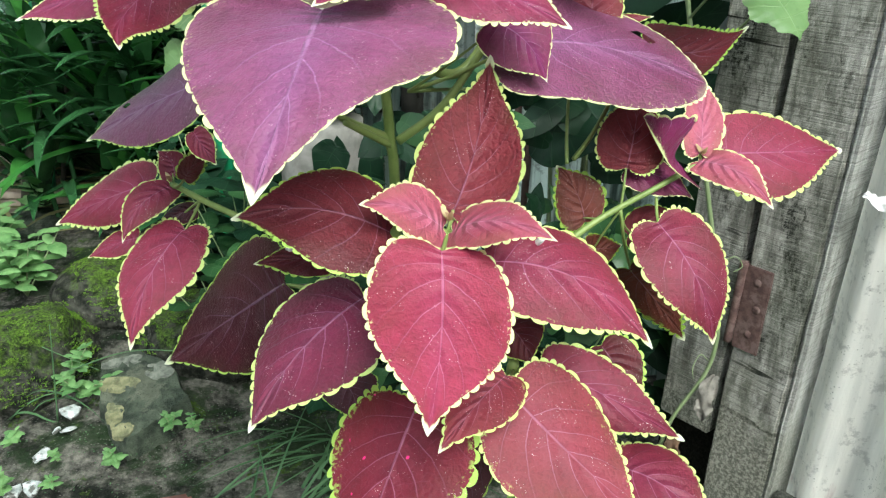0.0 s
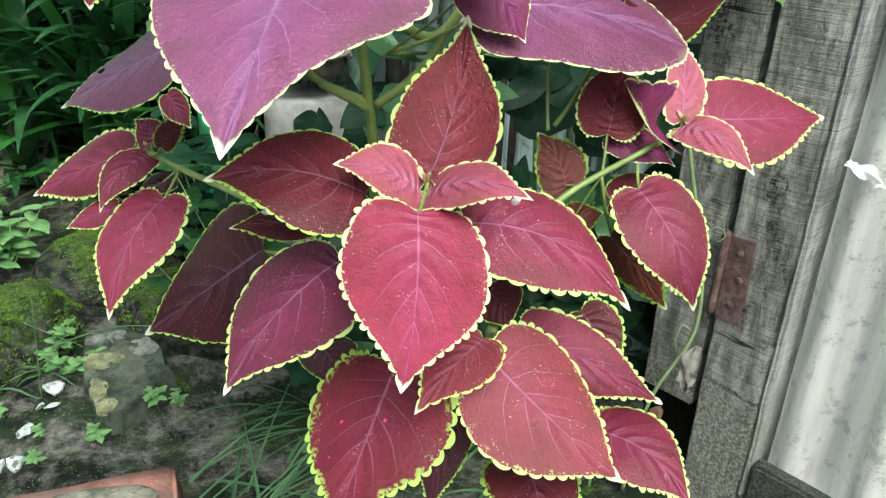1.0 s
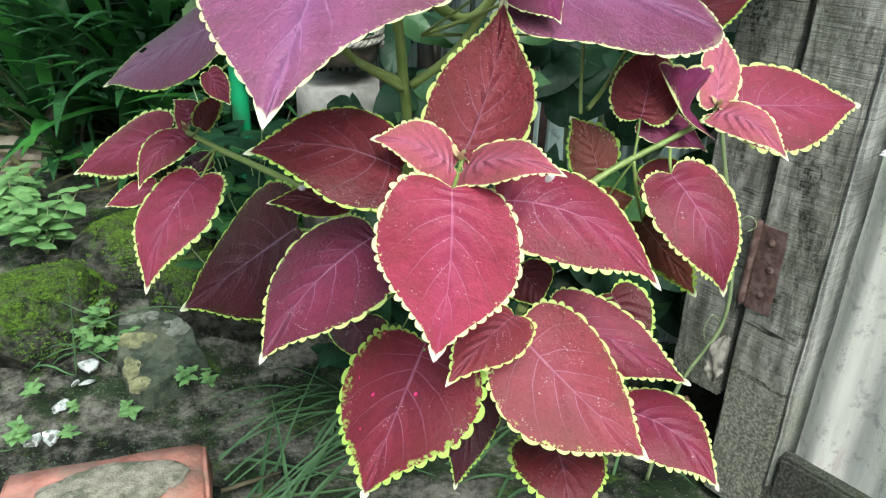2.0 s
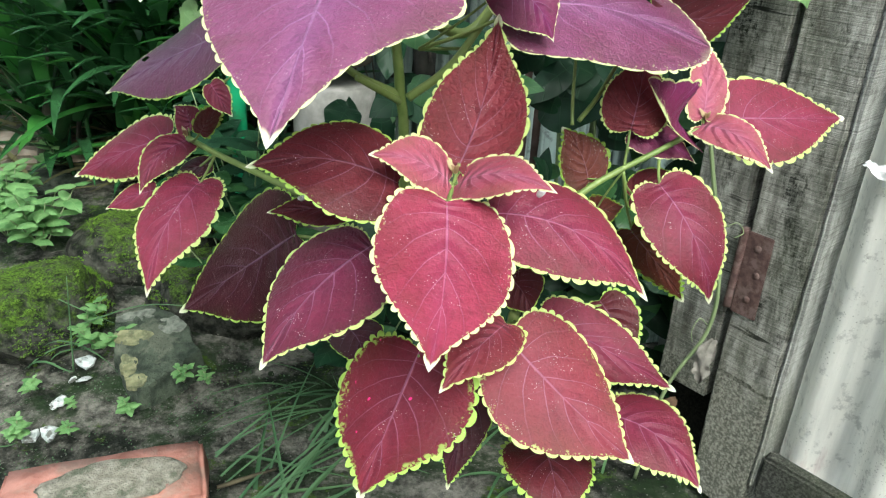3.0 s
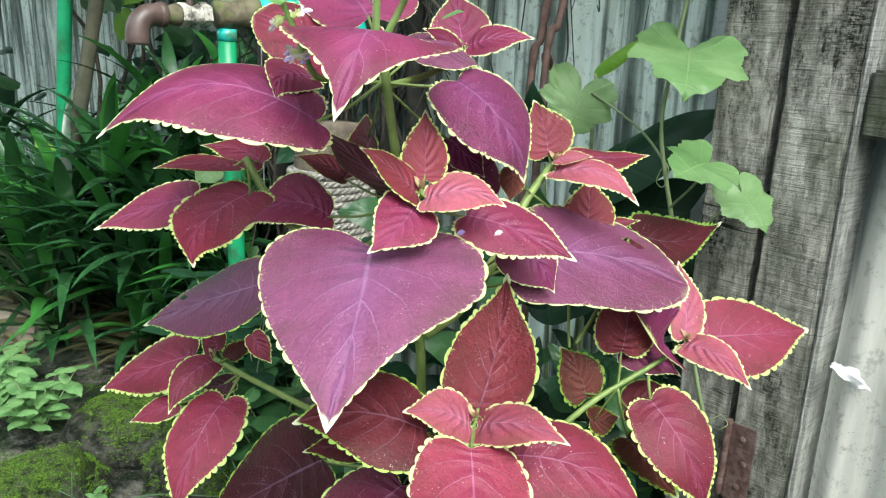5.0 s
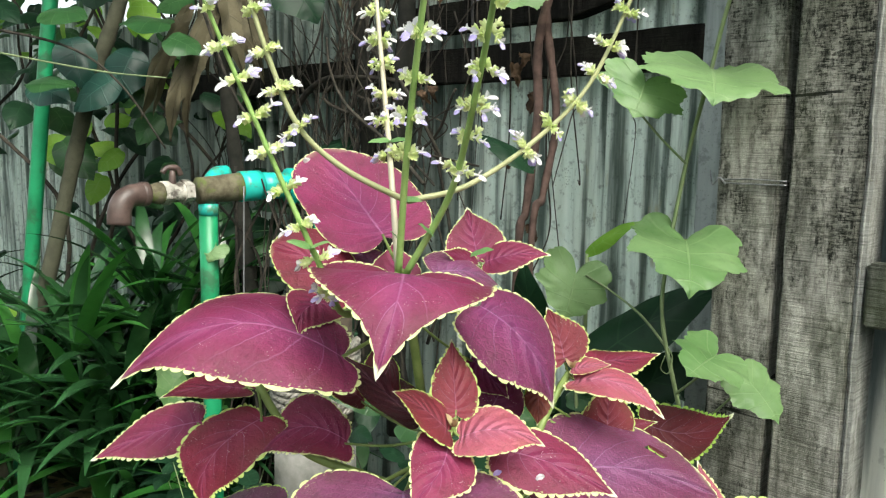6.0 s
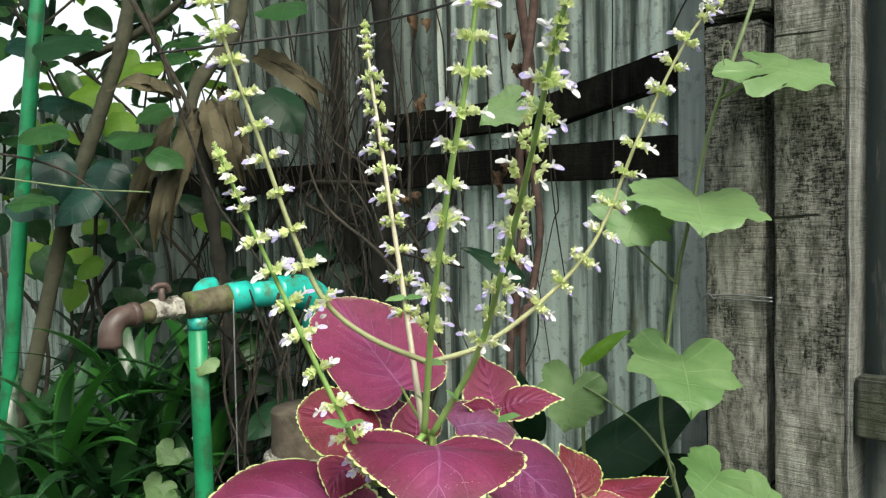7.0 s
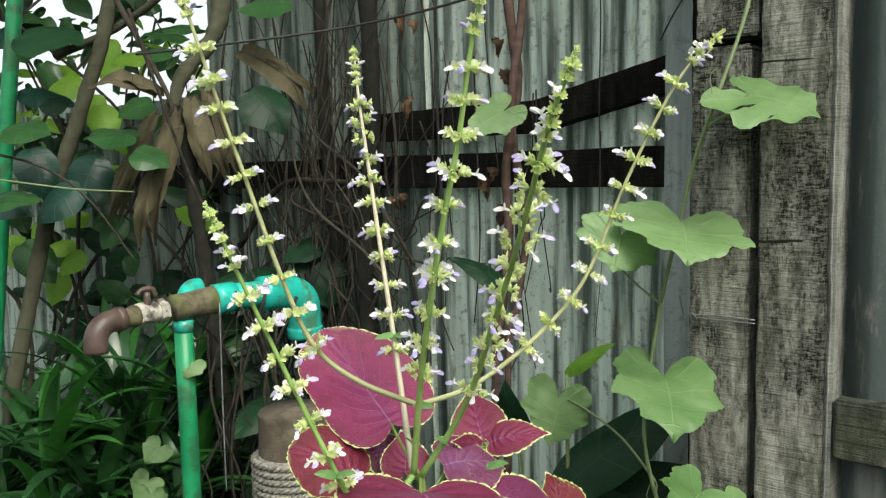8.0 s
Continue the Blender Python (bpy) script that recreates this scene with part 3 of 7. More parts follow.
def beam(u0, u1, n0, n1, z0, z1, bevel=0.003, rough=0.0015, lean=0.0):
    """A timber between two places on the fence line, as a bmesh in world places."""
    size = Vector((abs(u1 - u0), abs(n1 - n0), abs(z1 - z0)))
    bm = bmesh.new()
    count = [max(2, int(s / 0.018)) for s in size]
    g = bmesh.ops.create_cube(bm, size=1)
    bmesh.ops.scale(bm, vec=size, verts=bm.verts)
    bmesh.ops.bevel(bm, geom=list(bm.edges), offset=bevel, segments=2, affect="EDGES")
    for axis in range(3):
        for k in range(1, count[axis]):
            co = [0, 0, 0]
            co[axis] = (k / count[axis] - 0.5) * size[axis] * 0.97
            no = [0, 0, 0]
            no[axis] = 1
            if size[axis] > 0.1:
                bmesh.ops.bisect_plane(bm, geom=list(bm.verts) + list(bm.edges) + list(bm.faces), plane_co=co, plane_no=no)
    mid = Vector(((u0 + u1) / 2, (n0 + n1) / 2, (z0 + z1) / 2))
    for v in bm.verts:
        v.co += mid
        q = v.co * 11
        v.co += rough * noise.noise_vector(q) + rough * 0.7 * noise.noise_vector(v.co * 45)
        v.co.x += lean * (v.co.z - z0)
        v.co = on_line(*v.co)
    return bm


def ribbed(u0, u1, n, z0, z1, pitch, depth, dents=0.0, flat=1.9):
    """A corrugated metal sheet along the fence line."""
    bm = bmesh.new()
    cols = int((u1 - u0) / pitch * 14)
    rowsn = max(2, int((z1 - z0) / 0.06))
    grid = []
    for j in range(rowsn + 1):
        z = z0 + (z1 - z0) * j / rowsn
        row = []
        for i in range(cols + 1):
            u = u0 + (u1 - u0) * i / cols
            w = math.sin(2 * math.pi * (u - u0) / pitch)
            d = depth * max(-1.0, min(1.0, flat * w)) + dents * noise.noise(Vector((u * 9, z * 5, 3)))
            row.append(bm.verts.new(on_line(u, n + d, z)))
        grid.append(row)
    for a, b in zip(grid, grid[1:]):
        for i in range(cols):
            bm.faces.new((a[i], a[i + 1], b[i + 1], b[i]))
    bmesh.ops.solidify(bm, geom=list(bm.faces), thickness=0.0006)
    return bm


# the gate: its stile, rails and sheet, and the rusty hinge by which it hangs on the post plank
SEAM = 0.3305
gate = thing("gate", "weathered timber gate clad with pale corrugated metal sheet", "gate", on_line(0.2, -0.78, -0.03))
under(timber("stile", beam(0.2585, SEAM - 0.0015, -0.815, -0.757, -0.02, 1.9, 0.0025), WOOD), gate).name = "stile"
# paler timber along the stile's right side face
under(timber("stile_edge", beam(0.2505, 0.2583, -0.818, -0.7592, 0.03, 1.9, 0.0035), WOOD_PALE, label="pale grey edge strip"), gate)
under(timber("rail", beam(-0.9, 0.2485, -0.781, -0.759, 0.70, 0.765, 0.003), WOOD_DAMP), gate)
under(timber("rail", beam(-0.9, 0.2485, -0.781, -0.759, 0.02, 0.085, 0.004), WOOD_DAMP), gate)
under(part("sheet", ribbed(-0.95, 0.2520, -0.799, 0.03, 1.9, 0.082, 0.0185, 0.004, 1.0), ZINC, label="pale corrugated zinc sheet"), gate)

post = thing("gate_post", "weathered grey timber plank with black mildew, hung beside a gate", "post", on_line(0.37, -0.78, 0.12))
under(timber("plank", beam(SEAM + 0.0065, 0.4055, -0.805, -0.760, 0.115, 1.148, 0.003, lean=0.004), WOOD), post)
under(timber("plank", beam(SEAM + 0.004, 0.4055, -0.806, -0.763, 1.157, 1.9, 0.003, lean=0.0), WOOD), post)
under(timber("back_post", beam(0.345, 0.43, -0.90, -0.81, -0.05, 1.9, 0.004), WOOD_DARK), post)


def make_hinge():
    h = thing("hinge", "rusted iron strap hinge screwed to grey timber", "hinge", on_line(SEAM, -0.757, 0.30))
    lean = -0.02
    under(part("barrel", tube([on_line(SEAM + 0.0025, -0.752, 0.255), on_line(SEAM + 0.001, -0.752, 0.355)], 0.0046, sides=12, count=18, knots=0.06), RUST), h)
    under(timber("leaf_plate", beam(SEAM - 0.032, SEAM - 0.002, -0.7565, -0.7535, 0.250, 0.352, 0.0008, 0.0004), RUST), h)
    for du, z in ((-0.018, 0.272), (-0.022, 0.304), (-0.017, 0.335)):
        bm = bmesh.new()
        bmesh.ops.create_uvsphere(bm, u_segments=10, v_segments=6, radius=0.0046)
        for v in bm.verts:
            v.co = on_line(SEAM + du, -0.7535, z) + U * v.co.x + N * v.co.y * 0.35 + Vector((0, 0, v.co.z))
        under(part("screw", bm, RUST), h)


make_hinge()

# ---------------------------------------------------------------- fence behind
fence = thing("fence", "old corrugated metal fence with dark rotten rails", "fence", on_line(1.2, -0.99, -0.03))
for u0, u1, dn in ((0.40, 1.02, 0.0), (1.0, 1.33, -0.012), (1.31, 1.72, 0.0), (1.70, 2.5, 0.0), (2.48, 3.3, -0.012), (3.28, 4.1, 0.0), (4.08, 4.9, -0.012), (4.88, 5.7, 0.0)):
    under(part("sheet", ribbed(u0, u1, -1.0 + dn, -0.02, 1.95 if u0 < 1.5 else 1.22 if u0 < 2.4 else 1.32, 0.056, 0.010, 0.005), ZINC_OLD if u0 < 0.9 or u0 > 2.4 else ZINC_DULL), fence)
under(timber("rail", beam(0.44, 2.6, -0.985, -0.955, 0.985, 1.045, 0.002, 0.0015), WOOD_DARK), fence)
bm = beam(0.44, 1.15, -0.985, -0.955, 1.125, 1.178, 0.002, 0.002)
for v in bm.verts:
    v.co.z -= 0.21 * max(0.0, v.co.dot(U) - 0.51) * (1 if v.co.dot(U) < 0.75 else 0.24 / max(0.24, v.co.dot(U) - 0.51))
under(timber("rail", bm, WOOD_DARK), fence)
under(timber("board", beam(0.470, 0.520, -0.955, -0.935, -0.05, 1.9, 0.003, 0.001), BOARD, label="plain grey upright board"), fence)

# ---------------------------------------------------------------- coleus
coleus = thing("coleus_plant", "tall coleus with crimson and purple leaves, lime toothed margins", "plant", (-0.028, 0.552, -0.03))
OUTLINE = [(0, 0.0), (0.30, -0.045), (0.66, -0.02), (0.90, 0.10), (1.0, 0.26), (0.97, 0.40), (0.84, 0.535), (0.60, 0.67), (0.33, 0.785), (0.135, 0.88), (0.05, 0.945), (0.0, 1.0)]
BLUNT = [(0, 0.0), (0.35, -0.08), (0.72, -0.04), (0.94, 0.12), (1.0, 0.32), (0.98, 0.52), (0.88, 0.70), (0.66, 0.85), (0.36, 0.95), (0.12, 0.99), (0.0, 1.0)]
CORDATE = [(0, 0.0), (0.33, -0.12), (0.70, -0.13), (0.94, -0.02), (1.0, 0.13), (0.96, 0.28), (0.85, 0.42), (0.67, 0.55), (0.44, 0.67), (0.25, 0.77), (0.11, 0.87), (0.04, 0.95), (0.0, 1.0)]


BROAD = [(0, 0.0), (0.35, -0.10), (0.72, -0.10), (0.94, 0.0), (1.0, 0.13), (0.96, 0.29), (0.82, 0.46), (0.60, 0.63), (0.33, 0.79), (0.11, 0.91), (0.0, 1.0)]


def outline(shares, shape):
    """The margin of half a blade at shares of its run: half widths and lengths as shares."""
    line = spline([(x, y, 0) for x, y in shape], 200)
    run = [0.0]
    for a, b in zip(line, line[1:]):
        run.append(run[-1] + (b - a).length)
    out, k = [], 0
    for f in shares:
        s = run[-1] * f
        while k < 198 and run[k + 1] < s:
            k += 1
        p = line[k].lerp(line[k + 1], min((s - run[k]) / max(run[k + 1] - run[k], 1e-9), 1.0))
        out.append((max(p.x, 0.0), p.y))
    return out


def coleus_leaf(base, tip, face, width, kind, knot, bow=0.05, cup=0.0, teeth=21, margin=1.0, bend=0.0, sag=0.0, shape=OUTLINE, gaps=(), lop=0.0):
    """One toothed coleus blade from base to tip, face up along a direction, with its stalk from a knot of the stem."""
    base, tip, face, knot = Vector(base), Vector(tip), Vector(face), Vector(knot)
    axis = tip - base
    size = axis.length
    axis.normalize()
    up = (face - axis * face.dot(axis)).normalized()
    side = axis.cross(up)
    seed = base * 37.0
    per = 7
    rows, cols = teeth * per + 1, 9
    tooth = margin * min(0.0029, 0.020 * size + 0.0006) * (0.8 if kind in ("purple", "magenta") else 0.55 if kind in ("plum", "plum2") else 1.0)
    # teeth of uneven length along the margin
    r = random.Random(int(1e4 * (base.x + 2 * base.z + 5)))
    spans = [r.uniform(0.65, 1.35) for _ in range(teeth)]
    spans = [w / sum(spans) for w in spans]
    shares = [sum(spans[:k]) + spans[k] * q / per for k in range(teeth) for q in range(per)] + [1.0]
    tall = [[r.uniform(0.6, 1.25) for _ in range(teeth + 1)] for _ in range(2)]
    half, edge = width / 2 - 0.75 * tooth, outline(shares, shape)
    puff = 0.0075 * size * QUILT.get(kind, 1.0)
    gaps = [(g[0], g[1] * rows / 139, g[2] * rows / 139, g[3], g[4]) for g in gaps]
    wave = 0.035 * size
    bm = bmesh.new()
    l1, l2 = bm.loops.layers.uv.new("blade"), bm.loops.layers.uv.new("margin")
    info = {}
    grid = {}

    def place(x, y):
        arch = 4 * max(y, 0.0) * (1 - y)
        z = sag * arch + bow * size * arch * (1 - 0.9 * (x / half) ** 2) + max(cup, 0) * (x / half) ** 2 * half * 2
        z += wave * noise.noise(Vector((x / size * 2.4, y * 2.4, 0)) + seed) * min(1.0, abs(x) / half * 1.2)
        return base + side * (x + bend * arch) + axis * (y * size) + up * z

    for sgn in (-1, 1):
        for i, (ex, ey) in enumerate(edge):
            s = shares[i]
            root = 0.98 * s**2.1 if s < 1 else 1.0
            phase = ((i % per) / per) ** 0.85
            swell = math.sin(math.pi * phase) ** 0.6 if 0 < phase < 1 else 0.0
            swell *= min(1.0, s * 5) * (0.35 + 0.65 * min(1.0, (1 - s) * 9)) * tall[(sgn + 1) // 2][i // per]
            swing = 1 + 0.06 * noise.noise(Vector((s * 2.0, sgn, 2)) + seed)
            nx, ny = edge[min(i + 1, rows - 1)][1] - edge[max(i - 1, 0)][1], -(edge[min(i + 1, rows - 1)][0] - edge[max(i - 1, 0)][0]) * half / size
            ln = math.hypot(nx * size, ny * size) or 1.0
            for c in range(cols + 1):
                if c < cols:
                    f = c / (cols - 1)
                    f = 1 - (1 - f) ** 1.35
                    x, y = ex * half * swing * f, root + (ey - root) * f**1.12
                    e = f
                else:
                    x, y = ex * half * swing + tooth * swell * (nx - 0.3 * ny) * size / ln, ey + tooth * swell * (ny + 0.3 * nx) / ln
                    e = 1.12
                if sgn * lop > 0:
                    # one half is narrower towards the tip
                    x *= 1 - abs(lop) * max(0.0, min(1.0, (y - 0.30) / 0.40))
                key = (sgn, i, c) if c else (0, i, 0)
                if key in grid:
                    continue
                # the blade puffs up between its side veins
                fe = min(e, 1.0)
                lie = abs(((s - 0.15 * fe) * 8.0 + 0.1) % 1.0 - 0.5) * 2
                v = bm.verts.new(place(sgn * x, y) + up * puff * (lie**0.6 - 0.5) * min(1.0, 3 * fe) * min(1.0, 4 * (1 - s) + 0.1, 1.25 - fe))
                grid[key] = v
                info[v] = ((0.5 + sgn * 0.5 * min(e, 1.0) * (1 if c else 0), s), (e, min(y, 0.93) if shape is BLUNT else y))
        for i in range(rows - 1):
            for c in range(cols):
                if any(g[0] == sgn and g[1] <= i < g[2] and g[3] <= c < g[4] for g in gaps):
                    continue
                q = [grid[(sgn if c else 0, i, c)], grid[(sgn, i, c + 1)], grid[(sgn, i + 1, c + 1)], grid[(sgn if c else 0, i + 1, c)]]
                if sgn > 0:
                    q.reverse()
                fc = bm.faces.new(q)
                for lp in fc.loops:
                    a, b = info[lp.vert]
                    # keep the sides of the midrib apart
                    lp[l1].uv = a if lp.vert is not grid.get((0, i, 0)) else (0.5, a[1])
                    lp[l2].uv = b
    bmesh.ops.remove_doubles(bm, verts=bm.verts, dist=1e-6)
    leaf = under(part("leaf", bm, COLEUS[kind]), coleus)
    reach = (knot - base).length
    if reach > 0.004:
        mid = base.lerp(knot, 0.5) + Vector((0, 0, -0.05 * reach))
        thick = 0.0009 + 0.006 * size
        under(part("petiole", tube([base + axis * 0.004 - up * 0.0012, mid, knot], thick * 0.75, thick, 6, 10), STEM), coleus)
    return leaf


def coleus_stem(points, r):
    under(part("stem", tube(points, r, r * 0.8, 8, 8 * len(points), knots=0.08), STEM), coleus)


coleus_leaf((0.009, 0.406, 0.515), (0.006, 0.297, 0.465), (0.177, -0.414, 0.893), 0.087, 'front', (0.012, 0.44, 0.513), 0.05, -0.06, bend=-0.004, sag=-0.009)
coleus_leaf((0.014, 0.44, 0.524), (0.036, 0.5, 0.613), (-0.089, -0.816, 0.572), 0.071, 'rust', (0.012, 0.44, 0.513), -0.05, 0.1, bend=0.003, sag=-0.009)
coleus_leaf((0.009, 0.434, 0.518), (-0.039, 0.4, 0.545), (0.669, -0.529, 0.522), 0.038, 'pink', (0.012, 0.44, 0.513), 0.05, 0.05, teeth=15, bend=0.005, sag=0.000)
coleus_leaf((0.015, 0.434, 0.516), (0.073, 0.38, 0.535), (-0.557, -0.329, 0.763), 0.038, 'pink', (0.012, 0.44, 0.513), 0.06, 0.05, teeth=15, bend=-0.005, sag=0.003)
coleus_leaf((-0.023, 0.42, 0.52), (-0.115, 0.405, 0.531), (0.175, -0.419, 0.891), 0.086, 'maroon', (0.011, 0.455, 0.484), 0.06, -0.05, bend=0.009, sag=0.000)
coleus_leaf((0.037, 0.415, 0.505), (0.142, 0.405, 0.453), (0.328, -0.549, 0.769), 0.075, 'red', (0.011, 0.455, 0.484), 0.06, -0.06, bend=-0.014, sag=0.002)
coleus_leaf((-0.039, 0.42, 0.475), (-0.101, 0.356, 0.416), (-0.326, -0.45, 0.831), 0.092, 'wine', (0.018, 0.48, 0.452), 0.06, -0.05, bend=0.008, sag=-0.003)
coleus_leaf((-0.113, 0.52, 0.431), (-0.251, 0.6, 0.299), (-0.643, -0.731, 0.229), 0.109, 'dark', (0.018, 0.48, 0.452), 0.05, -0.05, bend=0.003, sag=-0.017)
coleus_leaf((-0.065, 0.47, 0.477), (-0.118, 0.455, 0.478), (0.128, -0.391, 0.912), 0.032, 'maroon', (0.018, 0.48, 0.452), 0.05, 0.0, teeth=11, bend=0.002, sag=-0.002)
coleus_leaf((-0.024, 0.45, 0.489), (-0.03, 0.43, 0.517), (0.133, -0.82, -0.557), 0.022, 'maroon', (0.011, 0.455, 0.484), 0.05, 0.0, teeth=9, bend=0.005, sag=0.002)
coleus_leaf((-0.004, 0.395, 0.412), (-0.035, 0.32, 0.349), (-0.37, -0.503, 0.781), 0.105, 'spotted', (0.05, 0.46, 0.371), 0.06, -0.06, margin=1.6, bend=0.007, sag=-0.017)
coleus_leaf((0.056, 0.400, 0.419), (0.141, 0.363, 0.354), (0.278, -0.671, 0.687), 0.092, 'brick', (0.061, 0.45, 0.405), 0.06, -0.06, bend=0.003, sag=-0.004)
coleus_leaf((0.052, 0.405, 0.43), (0.011, 0.344, 0.416), (0.067, -0.266, 0.962), 0.044, 'brick', (0.061, 0.45, 0.405), 0.05, -0.04, teeth=13, bend=0.000, sag=0.002)
coleus_leaf((0.082, 0.45, 0.408), (0.175, 0.412, 0.378), (-0.071, -0.72, 0.691), 0.053, 'red', (0.061, 0.45, 0.405), 0.07, -0.06, bend=-0.005, sag=-0.020)
coleus_leaf((0.13, 0.42, 0.349), (0.194, 0.375, 0.321), (0.104, -0.414, 0.904), 0.063, 'red', (0.05, 0.46, 0.371), 0.05, -0.05, margin=1.4, bend=-0.006, sag=0.009)
coleus_leaf((0.089, 0.43, 0.31), (0.099, 0.36, 0.29), (0.106, -0.259, 0.96), 0.071, 'maroon', (0.05, 0.46, 0.371), 0.05, -0.05, margin=1.8, bend=0.001, sag=0.010)
coleus_leaf((0.036, 0.46, 0.346), (0.019, 0.42, 0.266), (-0.195, -0.86, 0.471), 0.043, 'dark', (0.05, 0.46, 0.371), 0.05, -0.05, bend=0.000, sag=-0.002)
coleus_leaf((0.055, 0.46, 0.435), (0.071, 0.44, 0.415), (-0.291, -0.783, 0.55), 0.038, 'maroon', (0.018, 0.48, 0.452), 0.05, 0, teeth=11, bend=-0.004, sag=-0.002)
coleus_leaf((0.129, 0.49, 0.403), (0.161, 0.47, 0.367), (-0.174, -0.918, 0.356), 0.044, 'maroon', (0.061, 0.45, 0.405), 0.05, -0.05, teeth=13, margin=1.6, bend=0.000, sag=-0.001)
coleus_leaf((-0.072, 0.5, 0.36), (-0.056, 0.48, 0.331), (-0.146, -0.85, 0.506), 0.046, 'dark', (0.018, 0.48, 0.452), 0.05, -0.03, teeth=13, bend=-0.008, sag=0.002)
coleus_leaf((0.232, 0.616, 0.516), (0.357, 0.658, 0.51), (0.262, -0.683, 0.681), 0.082, 'red', (0.222, 0.615, 0.505), 0.03, -0.04, margin=1.3, bend=0.003, sag=0.002)
coleus_leaf((0.218, 0.612, 0.51), (0.267, 0.563, 0.488), (-0.3, -0.624, 0.722), 0.035, 'pink', (0.222, 0.615, 0.505), 0.06, 0.04, teeth=15, bend=-0.005, sag=0.007)
coleus_leaf((0.218, 0.612, 0.517), (0.216, 0.655, 0.58), (-0.044, -0.826, 0.562), 0.036, 'pink', (0.222, 0.615, 0.505), -0.02, 0.02, teeth=15, bend=0.005, sag=-0.003)
coleus_leaf((0.155, 0.595, 0.508), (0.162, 0.62, 0.569), (0.176, -0.918, 0.356), 0.063, 'rust', (0.152, 0.585, 0.475), 0.03, -0.03, margin=1.3, bend=0.001, sag=0.001)
coleus_leaf((0.181, 0.575, 0.469), (0.229, 0.534, 0.38), (0.208, -0.841, 0.499), 0.073, 'red', (0.184, 0.6, 0.481), 0.06, -0.06, margin=1.2, bend=0.001, sag=0.016)
coleus_leaf((0.17, 0.6, 0.414), (0.243, 0.64, 0.32), (0.16, -0.947, -0.279), 0.049, 'olive', (0.152, 0.585, 0.475), 0.04, -0.04, teeth=13, margin=1.7, bend=-0.001, sag=-0.007)
coleus_leaf((0.127, 0.6, 0.457), (0.101, 0.62, 0.5), (-0.064, -0.919, 0.389), 0.047, 'olive', (0.152, 0.585, 0.475), 0.03, -0.04, teeth=13, margin=1.7, bend=0.005, sag=-0.002)
coleus_leaf((0.159, 0.61, 0.502), (0.219, 0.61, 0.476), (0.297, -0.665, 0.685), 0.040, 'plum', (0.152, 0.585, 0.475), 0.04, -0.04, teeth=13, bend=-0.006, sag=-0.001)
coleus_leaf((0.165, 0.6, 0.446), (0.224, 0.6, 0.456), (-0.145, -0.498, 0.855), 0.046, 'maroon', (0.152, 0.585, 0.475), 0.04, -0.04, teeth=13, bend=-0.010, sag=-0.003)
coleus_leaf((0.133, 0.6, 0.433), (0.161, 0.6, 0.437), (-0.121, -0.514, 0.849), 0.035, 'olive', (0.152, 0.585, 0.475), 0.04, -0.04, teeth=11, margin=1.6, bend=-0.002, sag=-0.007)
coleus_leaf((0.05, 0.545, 0.612), (0.200, 0.57, 0.584), (0.22, -0.47, 0.85), 0.120, 'purple', (-0.02, 0.54, 0.578), 0.03, -0.06, gaps=((-1, 92, 104, 4, 5),), bend=-0.022, sag=-0.007, shape=BLUNT)
coleus_leaf((0.194, 0.749, 0.582), (0.273, 0.707, 0.607), (-0.517, -0.592, 0.619), 0.065, 'maroon', (-0.02, 0.54, 0.578), 0.03, -0.04, margin=1.6, bend=0.013, sag=-0.011)
coleus_leaf((0.038, 0.514, 0.632), (0.075, 0.509, 0.594), (0.346, -0.831, 0.435), 0.052, 'plum', (-0.02, 0.54, 0.578), 0.04, -0.04, teeth=13, bend=-0.006, sag=0.001)
coleus_leaf((-0.277, 0.695, 0.445), (-0.396, 0.72, 0.385), (-0.422, -0.736, 0.53), 0.064, 'red', (-0.247, 0.665, 0.452), 0.04, -0.04, margin=1.3, bend=0.002, sag=-0.002)
coleus_leaf((-0.249, 0.664, 0.453), (-0.283, 0.622, 0.412), (-0.012, -0.693, 0.72), 0.039, 'red', (-0.247, 0.665, 0.452), 0.05, 0.03, teeth=15, bend=0.007, sag=0.003)
coleus_leaf((-0.232, 0.643, 0.42), (-0.26, 0.556, 0.341), (-0.142, -0.64, 0.755), 0.075, 'red', (-0.216, 0.65, 0.447), 0.05, -0.06, margin=1.3, bend=0.002, sag=0.010)
coleus_leaf((-0.246, 0.67, 0.461), (-0.264, 0.68, 0.482), (-0.1, -0.929, 0.356), 0.031, 'red', (-0.247, 0.665, 0.452), -0.03, 0.05, teeth=11, margin=1.4, bend=0.005, sag=-0.000)
coleus_leaf((-0.298, 0.69, 0.388), (-0.353, 0.69, 0.363), (-0.278, -0.741, 0.611), 0.030, 'red', (-0.216, 0.65, 0.447), 0.03, -0.03, teeth=11, bend=0.001, sag=0.001)
coleus_leaf((-0.226, 0.66, 0.432), (-0.268, 0.66, 0.41), (-0.358, -0.636, 0.683), 0.026, 'dark', (-0.216, 0.65, 0.447), 0.03, -0.03, teeth=11, bend=0.002, sag=0.002)
coleus_leaf((-0.222, 0.63, 0.473), (-0.175, 0.57, 0.527), (-0.204, -0.738, -0.643), 0.022, 'maroon', (-0.247, 0.665, 0.452), 0.03, -0.03, teeth=11, bend=-0.002, sag=0.001)
coleus_leaf((-0.164, 0.55, 0.581), (-0.302, 0.625, 0.506), (-0.609, -0.552, 0.57), 0.068, 'plum2', (-0.055, 0.51, 0.641), 0.05, -0.04, gaps=((1, 100, 105, 4, 6),), bend=0.000, sag=-0.005)
